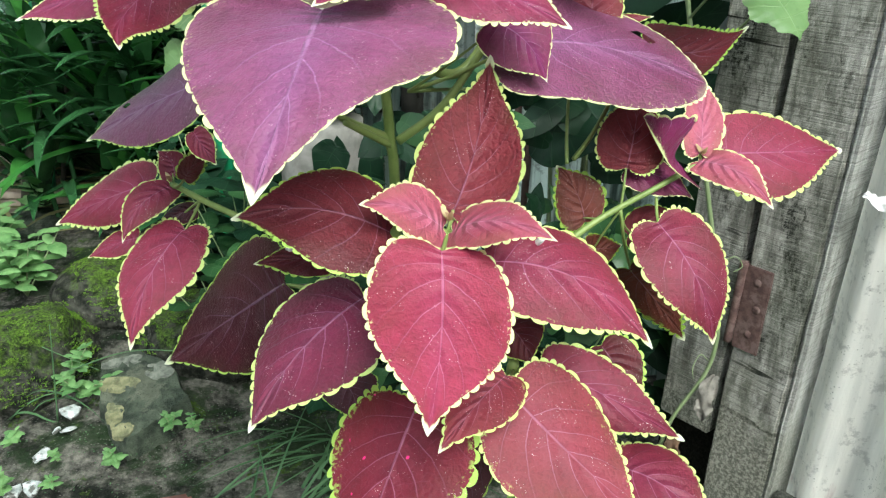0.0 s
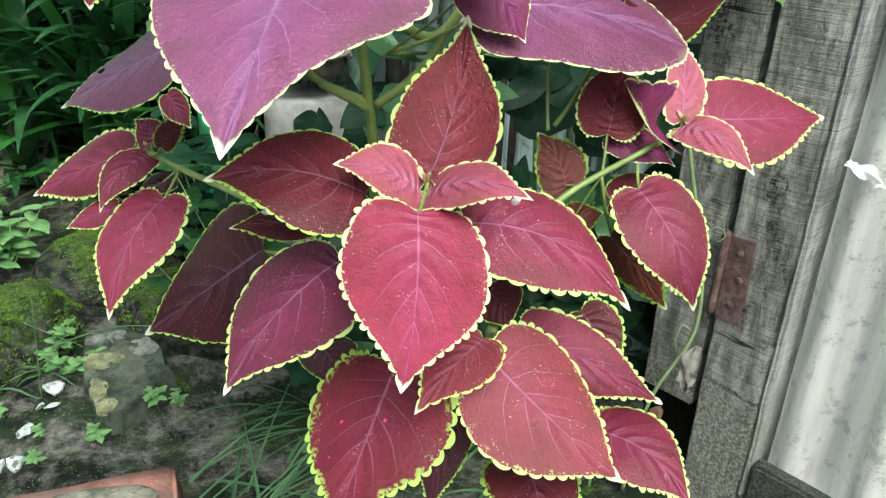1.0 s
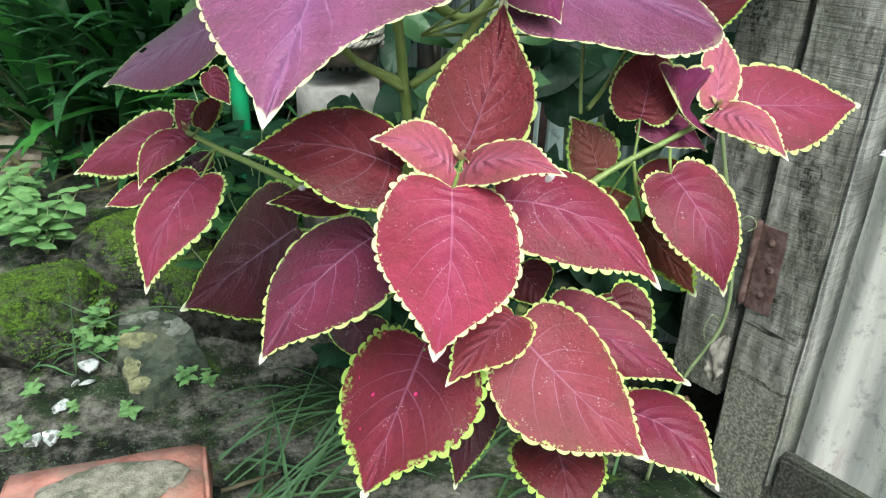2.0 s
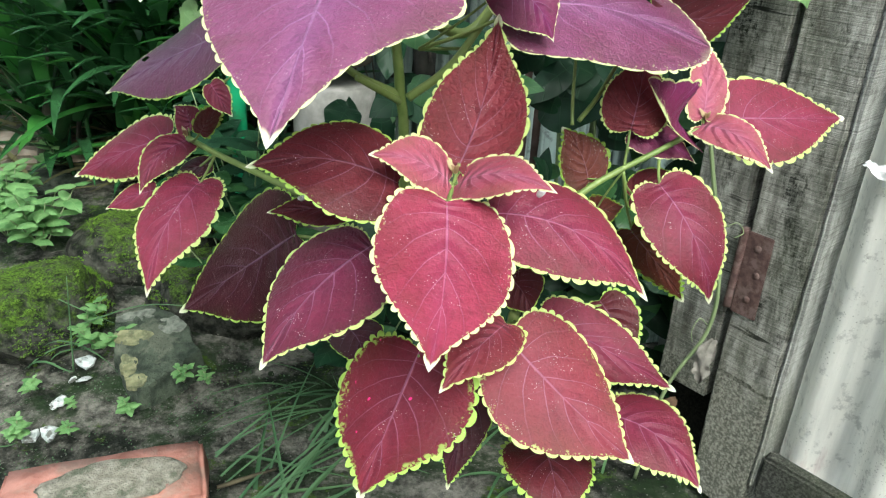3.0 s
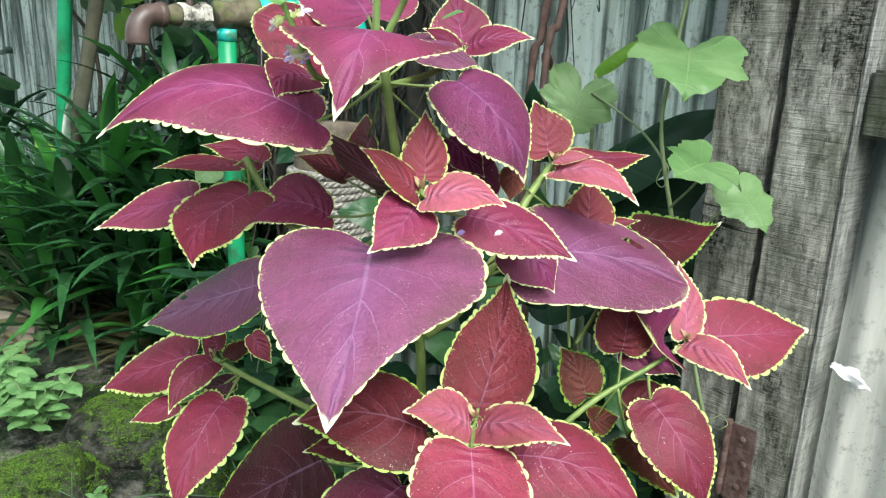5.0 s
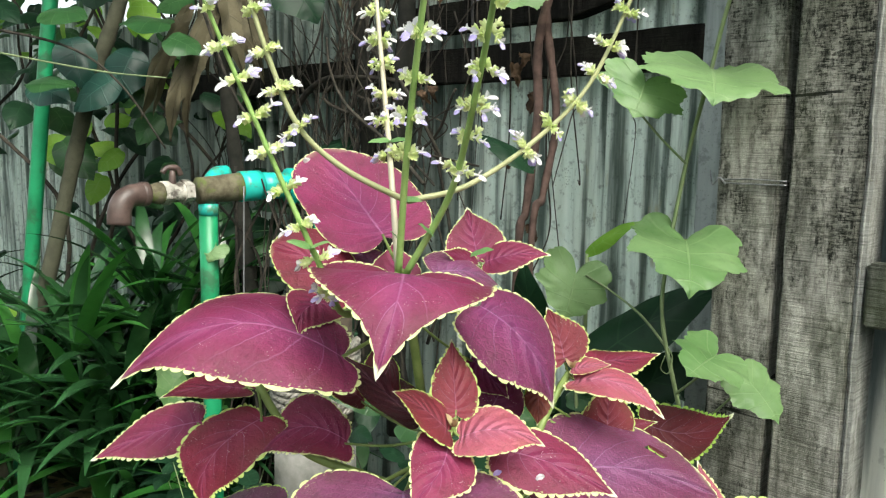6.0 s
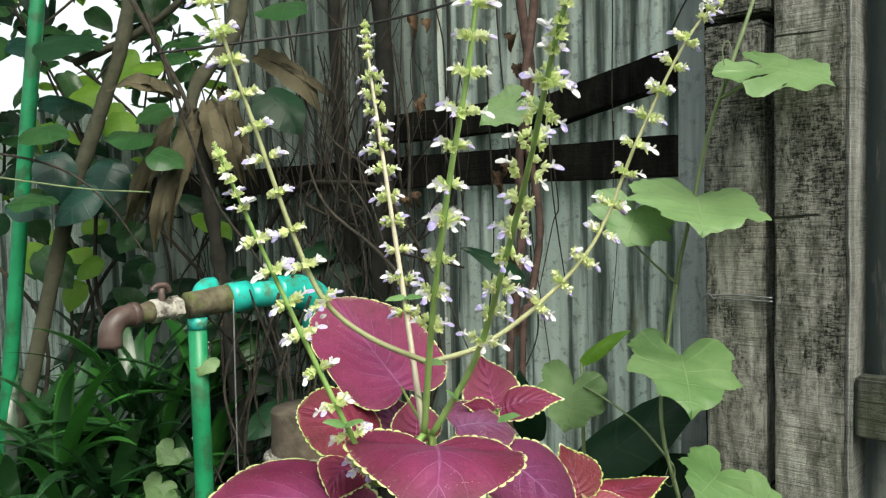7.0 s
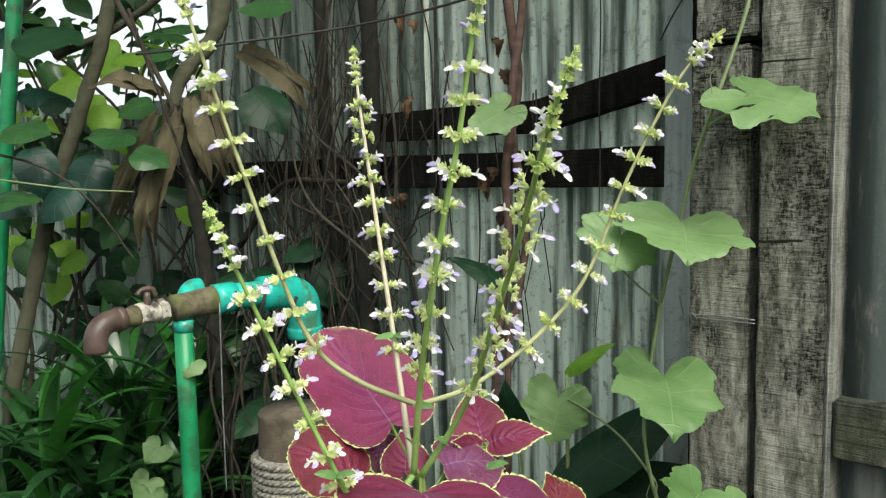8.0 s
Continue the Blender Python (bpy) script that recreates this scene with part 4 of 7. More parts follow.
coleus_leaf((-0.164, 0.5, 0.555), (-0.147, 0.49, 0.535), (-0.106, -0.923, 0.371), 0.020, 'red', (-0.055, 0.51, 0.641), 0.03, -0.03, teeth=11, bend=-0.000, sag=0.000)
coleus_leaf((-0.066, 0.46, 0.643), (-0.078, 0.32, 0.574), (-0.056, -0.438, 0.897), 0.158, 'purple', (-0.055, 0.51, 0.641), 0.09, -0.08, teeth=22, shape=BROAD, lop=-0.34, bend=-0.006, sag=0.002)
coleus_leaf((-0.036, 0.466, 0.674), (-0.065, 0.42, 0.65), (0.208, -0.552, 0.807), 0.047, 'rose', (-0.032, 0.475, 0.682), 0.05, 0.04, teeth=15, bend=-0.006, sag=0.004)
coleus_leaf((-0.034, 0.47, 0.68), (-0.074, 0.455, 0.715), (0.687, -0.363, 0.63), 0.039, 'brick', (-0.032, 0.475, 0.682), 0.05, 0.05, teeth=15, bend=0.004, sag=-0.002)
coleus_leaf((-0.028, 0.466, 0.678), (0.029, 0.455, 0.676), (-0.046, -0.406, 0.913), 0.048, 'pink', (-0.032, 0.475, 0.682), 0.05, 0.04, teeth=15, bend=-0.004, sag=0.005)
coleus_leaf((-0.029, 0.48, 0.689), (-0.031, 0.515, 0.735), (0, -0.796, 0.606), 0.035, 'brick', (-0.032, 0.475, 0.682), -0.04, 0.05, teeth=15, bend=0.000, sag=-0.000)
coleus_leaf((0.002, 0.485, 0.662), (0.082, 0.462, 0.636), (0.07, -0.631, 0.773), 0.054, 'rose', (-0.041, 0.49, 0.67), 0.06, -0.05, bend=-0.005, sag=-0.004)
coleus_leaf((-0.054, 0.51, 0.673), (-0.115, 0.56, 0.712), (0.339, -0.286, 0.896), 0.053, 'dark', (-0.041, 0.49, 0.67), 0.03, 0.1, margin=.4, bend=0.003, sag=-0.005)
coleus_leaf((0, 0.55, 0.663), (0.022, 0.58, 0.698), (0.25, -0.807, 0.535), 0.049, 'plum', (-0.041, 0.49, 0.67), 0.03, -0.03, bend=0.001, sag=0.005)
coleus_leaf((-0.11, 0.56, 0.639), (-0.185, 0.56, 0.623), (-0.171, -0.576, 0.8), 0.061, 'rose', (-0.041, 0.49, 0.67), 0.04, 0.12, bend=0.020, sag=0.002)
coleus_leaf((-0.097, 0.57, 0.669), (-0.143, 0.58, 0.685), (0.253, -0.304, 0.918), 0.038, 'brick', (-0.041, 0.49, 0.67), 0.04, 0.05, teeth=13, bend=0.005, sag=-0.000)
coleus_leaf((0.04, 0.55, 0.685), (0.037, 0.53, 0.662), (-0.03, -0.752, 0.658), 0.022, 'olive', (0.062, 0.6, 0.654), 0.04, 0.05, teeth=9, margin=.3, bend=-0.001, sag=-0.001)
coleus_leaf((-0.179, 0.579, 0.653), (-0.208, 0.503, 0.608), (0.189, -0.553, 0.812), 0.061, 'red', (-0.189, 0.6, 0.678), 0.05, -0.05, margin=1.2, bend=0.022, sag=-0.015)
coleus_leaf((-0.235, 0.6, 0.642), (-0.326, 0.595, 0.61), (-0.219, -0.654, 0.724), 0.053, 'rose', (-0.169, 0.585, 0.651), 0.04, -0.04, bend=0.009, sag=-0.009)
coleus_leaf((-0.196, 0.595, 0.672), (-0.26, 0.57, 0.672), (0.042, -0.107, 0.993), 0.052, 'red', (-0.189, 0.6, 0.678), 0.03, 0.04, teeth=15, bend=0.012, sag=-0.002)
coleus_leaf((-0.179, 0.62, 0.671), (-0.241, 0.64, 0.681), (-0.023, -0.503, 0.864), 0.040, 'red', (-0.189, 0.6, 0.678), 0.03, 0.0, teeth=13, bend=0.009, sag=-0.003)
coleus_leaf((0.084, 0.61, 0.673), (0.148, 0.561, 0.655), (-0.107, -0.463, 0.88), 0.040, 'pink', (0.082, 0.625, 0.675), 0.05, 0.03, teeth=15, bend=-0.005, sag=0.009)
coleus_leaf((0.107, 0.64, 0.681), (0.184, 0.679, 0.678), (0.206, -0.337, 0.919), 0.037, 'red', (0.082, 0.625, 0.675), 0.04, -0.03, teeth=15, bend=0.001, sag=-0.004)
coleus_leaf((0.078, 0.625, 0.685), (0.063, 0.64, 0.732), (0.105, -0.937, 0.333), 0.049, 'brick', (0.082, 0.625, 0.675), -0.03, 0.05, teeth=15, bend=0.003, sag=0.000)
coleus_leaf((0.116, 0.62, 0.614), (0.117, 0.63, 0.665), (0, -0.96, 0.28), 0.052, 'brick', (0.062, 0.6, 0.640), 0.03, -0.03, teeth=15, margin=1.2, bend=0.002, sag=0.000)
coleus_leaf((0.084, 0.62, 0.681), (0.116, 0.61, 0.687), (-0.236, -0.183, 0.954), 0.031, 'pink', (0.082, 0.625, 0.675), 0.03, 0.06, teeth=11, bend=0.000, sag=-0.000)
coleus_leaf((0.13, 0.65, 0.612), (0.174, 0.65, 0.62), (-0.163, -0.415, 0.895), 0.022, 'red', (0.062, 0.6, 0.654), 0.03, -0.03, teeth=13, bend=0.000, sag=0.000)
coleus_leaf((-0.068, 0.495, 0.782), (-0.083, 0.399, 0.739), (0.03, -0.424, 0.892), 0.126, 'magenta', (-0.065, 0.535, 0.779), 0.09, -0.08, teeth=20, shape=CORDATE, bend=-0.006, sag=0.021)
coleus_leaf((-0.109, 0.5, 0.725), (-0.26, 0.47, 0.712), (0.017, -0.467, 0.884), 0.105, 'magenta', (-0.065, 0.53, 0.752), 0.1, -0.1, margin=1.3, bend=0.026, sag=0.007)
coleus_leaf((-0.008, 0.54, 0.754), (0.047, 0.52, 0.679), (0.577, -0.577, 0.577), 0.099, 'violet', (-0.065, 0.53, 0.752), 0.08, -0.16, bend=-0.005, sag=0.004)
coleus_leaf((-0.081, 0.6, 0.799), (-0.140, 0.68, 0.870), (0.2, -0.601, 0.774), 0.110, 'magenta', (-0.065, 0.535, 0.779), -0.05, 0.03, teeth=17, margin=.5, shape=BLUNT, bend=0.004, sag=-0.001)
coleus_leaf((-0.111, 0.57, 0.764), (-0.167, 0.56, 0.798), (0.478, -0.643, 0.598), 0.067, 'red', (-0.065, 0.53, 0.752), 0.03, -0.03, teeth=17, shape=BLUNT, bend=0.002, sag=0.003)
coleus_leaf((-0.121, 0.54, 0.755), (-0.139, 0.5, 0.739), (0.479, -0.503, 0.719), 0.038, 'rose', (-0.065, 0.53, 0.752), 0.05, -0.05, teeth=13, bend=0.011, sag=0.000)
coleus_leaf((-0.003, 0.6, 0.779), (-0.012, 0.62, 0.823), (0, -0.91, 0.414), 0.052, 'rose', (0.002, 0.6, 0.774), -0.02, 0.03, teeth=15, bend=-0.000, sag=-0.001)
coleus_leaf((0.002, 0.598, 0.779), (0.056, 0.59, 0.786), (-0.192, -0.656, 0.73), 0.034, 'rose', (0.002, 0.6, 0.774), 0.04, 0.03, teeth=15, bend=-0.001, sag=0.003)
coleus_leaf((-0.005, 0.598, 0.776), (-0.036, 0.57, 0.792), (0.719, -0.636, 0.28), 0.018, 'rose', (0.002, 0.6, 0.774), 0.04, 0.03, teeth=11, bend=0.001, sag=0.000)
coleus_leaf((-0.073, 0.6, 0.759), (-0.116, 0.64, 0.786), (0, -0.559, 0.829), 0.043, 'purple', (-0.065, 0.53, 0.752), 0.03, 0.0, teeth=13, bend=-0.001, sag=0.004)
coleus_leaf((-0.074, 0.58, 0.761), (-0.075, 0.6, 0.795), (0.024, -0.861, 0.507), 0.043, 'rose', (-0.065, 0.535, 0.779), 0.03, 0.0, teeth=15, bend=0.002, sag=-0.001)
coleus_leaf((-0.043, 0.56, 0.776), (0.013, 0.58, 0.761), (0.336, -0.261, 0.905), 0.072, 'purple', (-0.065, 0.53, 0.752), 0.04, 0.0, teeth=15, bend=0.001, sag=0.006)
coleus_leaf((-0.012, 0.56, 0.707), (0.018, 0.55, 0.677), (0.179, -0.866, 0.467), 0.033, 'plum', (-0.065, 0.53, 0.752), 0.04, 0.0, teeth=13, bend=0.000, sag=0.001)
coleus_leaf((-0.075, 0.56, 0.709), (-0.108, 0.56, 0.692), (-0.361, -0.614, 0.702), 0.063, 'maroon', (-0.065, 0.53, 0.752), 0.04, 0.0, teeth=13, bend=-0.012, sag=-0.007)
coleus_stem([(-0.028, 0.55, 0.355), (-0.03, 0.545, 0.504), (-0.033, 0.54, 0.543), (-0.037, 0.535, 0.587), (-0.058, 0.53, 0.727), (-0.065, 0.535, 0.779)], 0.0043)
coleus_stem([(-0.028, 0.55, 0.387), (-0.001, 0.5, 0.436), (0.011, 0.445, 0.507)], 0.0045)
coleus_stem([(0.074, 0.56, 0.42), (0.126, 0.575, 0.464), (0.183, 0.6, 0.49), (0.221, 0.614, 0.509)], 0.0029)
coleus_stem([(0.112, 0.600, 0.512), (0.128, 0.615, 0.530), (0.149, 0.630, 0.569)], 0.0021)
coleus_stem([(0.107, 0.600, 0.508), (0.106, 0.610, 0.530), (0.106, 0.620, 0.562)], 0.0016)
coleus_stem([(-0.104, 0.56, 0.441), (-0.155, 0.6, 0.445), (-0.21, 0.64, 0.449), (-0.247, 0.665, 0.455)], 0.0034)
coleus_stem([(-0.078, 0.545, 0.61), (-0.143, 0.57, 0.626), (-0.169, 0.585, 0.651), (-0.189, 0.6, 0.678)], 0.0042)
coleus_stem([(-0.028, 0.54, 0.61), (0.017, 0.56, 0.589), (0.06, 0.6, 0.652), (0.082, 0.625, 0.675)], 0.0042)
coleus_stem([(-0.03, 0.54, 0.612), (-0.041, 0.495, 0.659), (-0.032, 0.475, 0.681)], 0.0045)
coleus_stem([(-0.03, 0.55, 0.366), (0.051, 0.47, 0.364), (0.061, 0.45, 0.411)], 0.005)
coleus_stem([(-0.065, 0.532, 0.748), (-0.028, 0.58, 0.757), (0.001, 0.6, 0.773)], 0.003)
coleus_stem([(-0.033, 0.54, 0.543), (-0.067, 0.52, 0.564), (-0.077, 0.49, 0.592)], 0.003)
coleus_stem([(-0.033, 0.54, 0.538), (-0.06, 0.5, 0.565)], 0.003)
coleus_stem([(-0.027, 0.54, 0.541), (0.004, 0.54, 0.567), (0.034, 0.55, 0.61)], 0.0035)


def folded_leaf(low, high, kind):
    """A young blade folded on itself: between its hanging margin and its upper, toothed margin."""
    rows, cols = 57, 8
    a, b = spline(low, rows), spline(high, rows)
    bm = bmesh.new()
    l1, l2 = bm.loops.layers.uv.new("blade"), bm.loops.layers.uv.new("margin")
    grid = []
    for i in range(rows):
        s = i / (rows - 1)
        bead = math.sin(math.pi * (i % 5) / 5) ** 0.6 if s < 0.42 else 0.0
        row = []
        for c in range(cols + 1):
            f = c / cols
            p = b[i].lerp(a[i], f) + Vector((0.3, 0.8, -0.2)) * 0.006 * math.sin(math.pi * f)
            e = 1.06 - 0.9 * (1 - f) if f > 0.5 else (1.0 - 0.9 * f if s < 0.42 else 0.5)
            if c == 0 and s < 0.42:
                p, e = p + Vector((0, 0, 0.0034 * bead)), 1.12
            row.append((bm.verts.new(p), (0.5 + 0.45 * f, s), (e, 0.6)))
        grid.append(row)
    for i in range(rows - 1):
        for c in range(cols):
            q = (grid[i][c], grid[i][c + 1], grid[i + 1][c + 1], grid[i + 1][c])
            fc = bm.faces.new([v[0] for v in q])
            for lp, v in zip(fc.loops, q):
                lp[l1].uv, lp[l2].uv = v[1], v[2]
    bmesh.ops.remove_doubles(bm, verts=bm.verts, dist=1e-6)
    under(part("leaf", bm, COLEUS[kind]), coleus)


folded_leaf(
    [(0.158, 0.575, 0.556), (0.175, 0.585, 0.530), (0.191, 0.590, 0.510), (0.212, 0.575, 0.498)],
    [(0.158, 0.575, 0.556), (0.185, 0.600, 0.548), (0.214, 0.622, 0.543), (0.205, 0.620, 0.527), (0.197, 0.610, 0.515), (0.203, 0.600, 0.507), (0.212, 0.575, 0.498)], "plum")


def petal(bm, at, way, across, long, wide, mat, fold=0.25):
    """A small rounded petal, cupped along its middle."""
    lift = way.cross(across) * wide * fold
    line = [bm.verts.new(at + way * long * f - lift * g) for f, g in ((0.0, 0.0), (0.35, 0.5), (0.72, 0.5), (1.0, 0.0))]
    for sg in (-1, 1):
        rim = [bm.verts.new(at + way * long * f + across * sg * wide * w + lift * 0.5) for f, w in ((0.30, 0.36), (0.70, 0.5), (0.93, 0.26))]
        for q in ((line[0], line[1], rim[0]), (rim[0], line[1], line[2], rim[1]), (rim[1], line[2], line[3], rim[2])):
            bm.faces.new(q if sg > 0 else q[::-1]).material_index = mat


def floret(bm, at, out, size, bloom, rng):
    """A calyx of pointed lobes and, where it blooms, a two-lipped pale corolla. Materials: 0 calyx, 1 white, 2 violet."""
    out = out.normalized()
    side = out.cross(Vector((0, 0, 1)))
    side = side.normalized() if side.length > 0.1 else Vector((1, 0, 0))
    up = side.cross(out)
    base = at + out * size * 0.35
    for k in range(6):
        a = 1.047 * k + rng.uniform(-0.3, 0.3)
        d = math.cos(a) * side + math.sin(a) * up
        way = (out * rng.uniform(0.5, 1.1) + d * 0.75).normalized()
        petal(bm, at, way, way.cross(d).normalized(), size * rng.uniform(0.7, 1.15), size * 0.46, 0, 0.35)
    if bloom:
        neck = at + out * size * 1.15
        petal(bm, at + out * size * 0.3, out, side, size * 1.5, size * 0.45, 1)
        petal(bm, at + out * size * 0.3, out, up, size * 1.5, size * 0.4, 1)
        for k in (-1, 0, 1):
            way = (up * 0.9 + out * 0.5 + side * 0.7 * k).normalized()
            petal(bm, neck, way, way.cross(out).normalized(), size * rng.uniform(0.6, 0.9), size * 0.55, 1)
        low = (out - up * 0.35 + side * rng.uniform(-0.3, 0.3)).normalized()
        petal(bm, neck, low, side, size * 1.3, size * 0.9, 2 if rng.random() < 0.55 else 1, 0.5)
        petal(bm, neck, (low + up * 0.2).normalized(), up, size * 0.9, size * 0.4, 1, 0.3)


def flower_spike(points, first=0.25, step=0.0245, r=0.0027, mat=None, open_top=True, scale=1.0):
    """An upright stem with whorls of small pale violet flowers, thinning to buds at its tip."""
    rng = random.Random(int(1e5 * (points[-1][0] + 3)))
    spike = under(part("flower_spike", tube(points, r, r * 0.42, 8, 60), mat or SPIKE), coleus)
    line = spline(points, 240)
    run = [0.0]
    for a, b in zip(line, line[1:]):
        run.append(run[-1] + (b - a).length)
    total = run[-1]
    s = first * total
    k = 0
    while s < total * 0.995:
        left = total - s
        j = min(range(240), key=lambda q: abs(run[q] - s))
        d = (line[min(j + 1, 239)] - line[max(j - 1, 0)]).normalized()
        a, b = d.orthogonal().normalized(), None
        b = d.cross(a)
        bm = bmesh.new()
        tight = left < 0.05 and open_top
        count = 14 if not tight else 8
        turn = rng.uniform(-0.5, 0.5) + math.atan2(Vector((1, 0, 0)).dot(b), Vector((1, 0, 0)).dot(a))
        for q in range(count):
            ang = turn + (q % 2) * math.pi + rng.uniform(-1.15, 1.15)
            if tight:
                ang = turn + q * 6.283 / count + rng.uniform(-0.35, 0.35)
            way = (math.cos(ang) * a + math.sin(ang) * b) + d * (rng.uniform(-0.05, 0.2) if not tight else 0.8)
            size = scale * (0.0052 if not tight else 0.0046) * rng.uniform(0.75, 1.2)
            floret(bm, line[j] + way.normalized() * (scale * rng.uniform(0.0005, 0.0085) if not tight else 0.001), way, size, rng.random() < (0.40 if not tight else 0.35 if left > 0.02 else 0), rng)
        ob = part("flower_whorl", bm, (CALYX, PETAL, VIOLET))
        ob.parent = spike
        if left < 0.012:
            break
        s += step * rng.uniform(0.88, 1.12) * (0.75 + 0.4 * min(1, left / 0.25) if not tight else 0.36)
        k += 1
    # the tip: a tight cone of buds
    bm = bmesh.new()
    d = (line[-1] - line[-6]).normalized()
    for q in range(12):
        at = line[-1] - d * 0.0012 * q
        way = d + 0.09 * q * Vector((math.cos(q * 2.4), math.sin(q * 2.4), 0))
        floret(bm, at, way, 0.0026 + 0.00012 * q, False, rng)
    part("bud_tip", bm, (CALYX, PETAL, VIOLET)).parent = spike


flower_spike([(-0.07, 0.535, 0.78), (-0.105, 0.5, 0.756), (-0.122, 0.483, 0.792), (-0.155, 0.48, 0.869), (-0.181, 0.47, 0.936), (-0.204, 0.459, 0.998)])
flower_spike([(-0.064, 0.543, 0.833), (-0.11, 0.535, 0.857), (-0.142, 0.53, 0.887), (-0.163, 0.53, 0.937), (-0.186, 0.53, 1.011), (-0.203, 0.53, 1.067), (-0.223, 0.53, 1.136), (-0.232, 0.53, 1.163)], r=0.0024, mat=SPIKE_TAN)
flower_spike([(-0.07, 0.54, 0.778), (-0.078, 0.6, 0.872), (-0.089, 0.66, 0.985), (-0.098, 0.72, 1.083), (-0.102, 0.739, 1.139)], mat=SPIKE_PINK)
flower_spike([(-0.07, 0.535, 0.78), (-0.064, 0.5, 0.877), (-0.055, 0.46, 0.966), (-0.044, 0.435, 1.036), (-0.037, 0.42, 1.093), (-0.028, 0.41, 1.134)])
flower_spike([(-0.064, 0.53, 0.781), (-0.034, 0.5, 0.843), (-0.022, 0.45, 0.911), (-0.016, 0.39, 0.977), (-0.014, 0.33, 1.038), (-0.005, 0.313, 1.072)], step=0.0225, scale=0.95)
flower_spike([(-0.064, 0.543, 0.833), (-0.018, 0.55, 0.845), (0.034, 0.555, 0.88), (0.077, 0.56, 0.926), (0.114, 0.56, 1.008), (0.154, 0.555, 1.085), (0.189, 0.551, 1.122)], r=0.0024, mat=SPIKE_TAN)


# ---------------------------------------------------------------- general blades
HEART = [(0, 0.0), (0.16, -0.20), (0.50, -0.34), (0.86, -0.24), (1.0, 0.02), (0.93, 0.22), (0.97, 0.36), (0.70, 0.58), (0.42, 0.74), (0.20, 0.90), (0.0, 1.0)]
LOBED = [(0, 0.0), (0.07, -0.16), (0.26, -0.34), (0.52, -0.43), (0.78, -0.34), (0.95, -0.14), (0.88, 0.08), (1.0, 0.32), (0.76, 0.46), (0.60, 0.58), (0.50, 0.76), (0.20, 0.87), (0.0, 1.0)]
OVATE = [(0, 0.0), (0.35, -0.02), (0.75, 0.10), (1.0, 0.34), (0.90, 0.56), (0.60, 0.77), (0.27, 0.91), (0.0, 1.0)]


def blade(base, tip, face, width, shape=OVATE, bow=0.06, cup=0.0, wave=0.05, nicks=0.0, holes=(), rows=34, cols=6, curl=0.0, jag=0.0):
    """A leaf blade of a given outline from base to tip, with UV 'blade', as a bmesh in world places."""
    base, tip, face = Vector(base), Vector(tip), Vector(face)
    axis = tip - base
    size = axis.length
    axis.normalize()
    up = (face - axis * face.dot(axis)).normalized()
    side = axis.cross(up)
    seed = base * 41.0
    half = width / 2
    edge = spline([(x, y, 0) for x, y in shape], rows)
    bm = bmesh.new()
    uv = bm.loops.layers.uv.new("blade")
    grid, info = {}, {}
    for sgn in (-1, 1):
        for i, e in enumerate(edge):
            s = i / (rows - 1)
            root = 0.95 * s**1.5 if s < 1 else 1.0
            nick = 1 + nicks * noise.noise(Vector((i * 0.9, sgn * 7, 0)) + seed) * min(1, 4 * s, 6 * (1 - s) + 0.1)
            nick += jag * ((i % 5) / 4 - 0.5) * min(1, 8 * s, 8 * (1 - s))
            for c in range(cols + 1):
                f = c / cols
                x, y = sgn * max(e.x, 0) * half * f * (nick if c == cols else 1), root + (e.y - root) * f
                z = bow * size * 4 * max(y, 0) * (1 - y) * (1 - (x / half) ** 2) + cup * half * (x / half) ** 2 + wave * size * (noise.noise(Vector((x / size * 2.5, y * 2.5, 1)) + seed) + 0.35 * noise.noise(Vector((x / size * 8, y * 8, 1)) + seed)) * f
                z -= curl * size * max(0.0, y - 0.5) ** 2
                key = (sgn, i, c) if c else (0, i, 0)
                if key not in grid:
                    grid[key] = bm.verts.new(base + side * x + axis * (y * size) + up * z)
                    info[grid[key]] = (0.5 + 0.5 * sgn * f, s)
        for i in range(rows - 1):
            for c in range(cols):
                if (sgn, i, c) in holes:
                    continue
                q = [grid[(sgn if c else 0, i, c)], grid[(sgn, i, c + 1)], grid[(sgn, i + 1, c + 1)], grid[(sgn if c else 0, i + 1, c)]]
                if sgn > 0:
                    q.reverse()
                fc = bm.faces.new(q)
                for lp in fc.loops:
                    lp[uv].uv = info[lp.vert]
    bmesh.ops.remove_doubles(bm, verts=bm.verts, dist=1e-6)
    return bm


# ---------------------------------------------------------------- climbing vine on the post
vine = thing("vine", "climbing vine with pale green lobed leaves on a grey post", "vine", (0.27, 0.76, -0.03))


def vine_leaf(base, tip, face, width, holes=False):
    gaps = {(1, i, c) for i, c in ((38, 3), (39, 3), (40, 3), (41, 3), (42, 3), (43, 3), (44, 3), (45, 3), (40, 4), (41, 4), (42, 4), (62, 5), (63, 5))} if holes else ()
    under(part("leaf", blade(base, tip, face, width, HEART if base[1] > 1.2 else LOBED, 0.06, -0.04, 0.11, 0.06, gaps, 91, 7, 0.0, 0.035), VINE), vine)


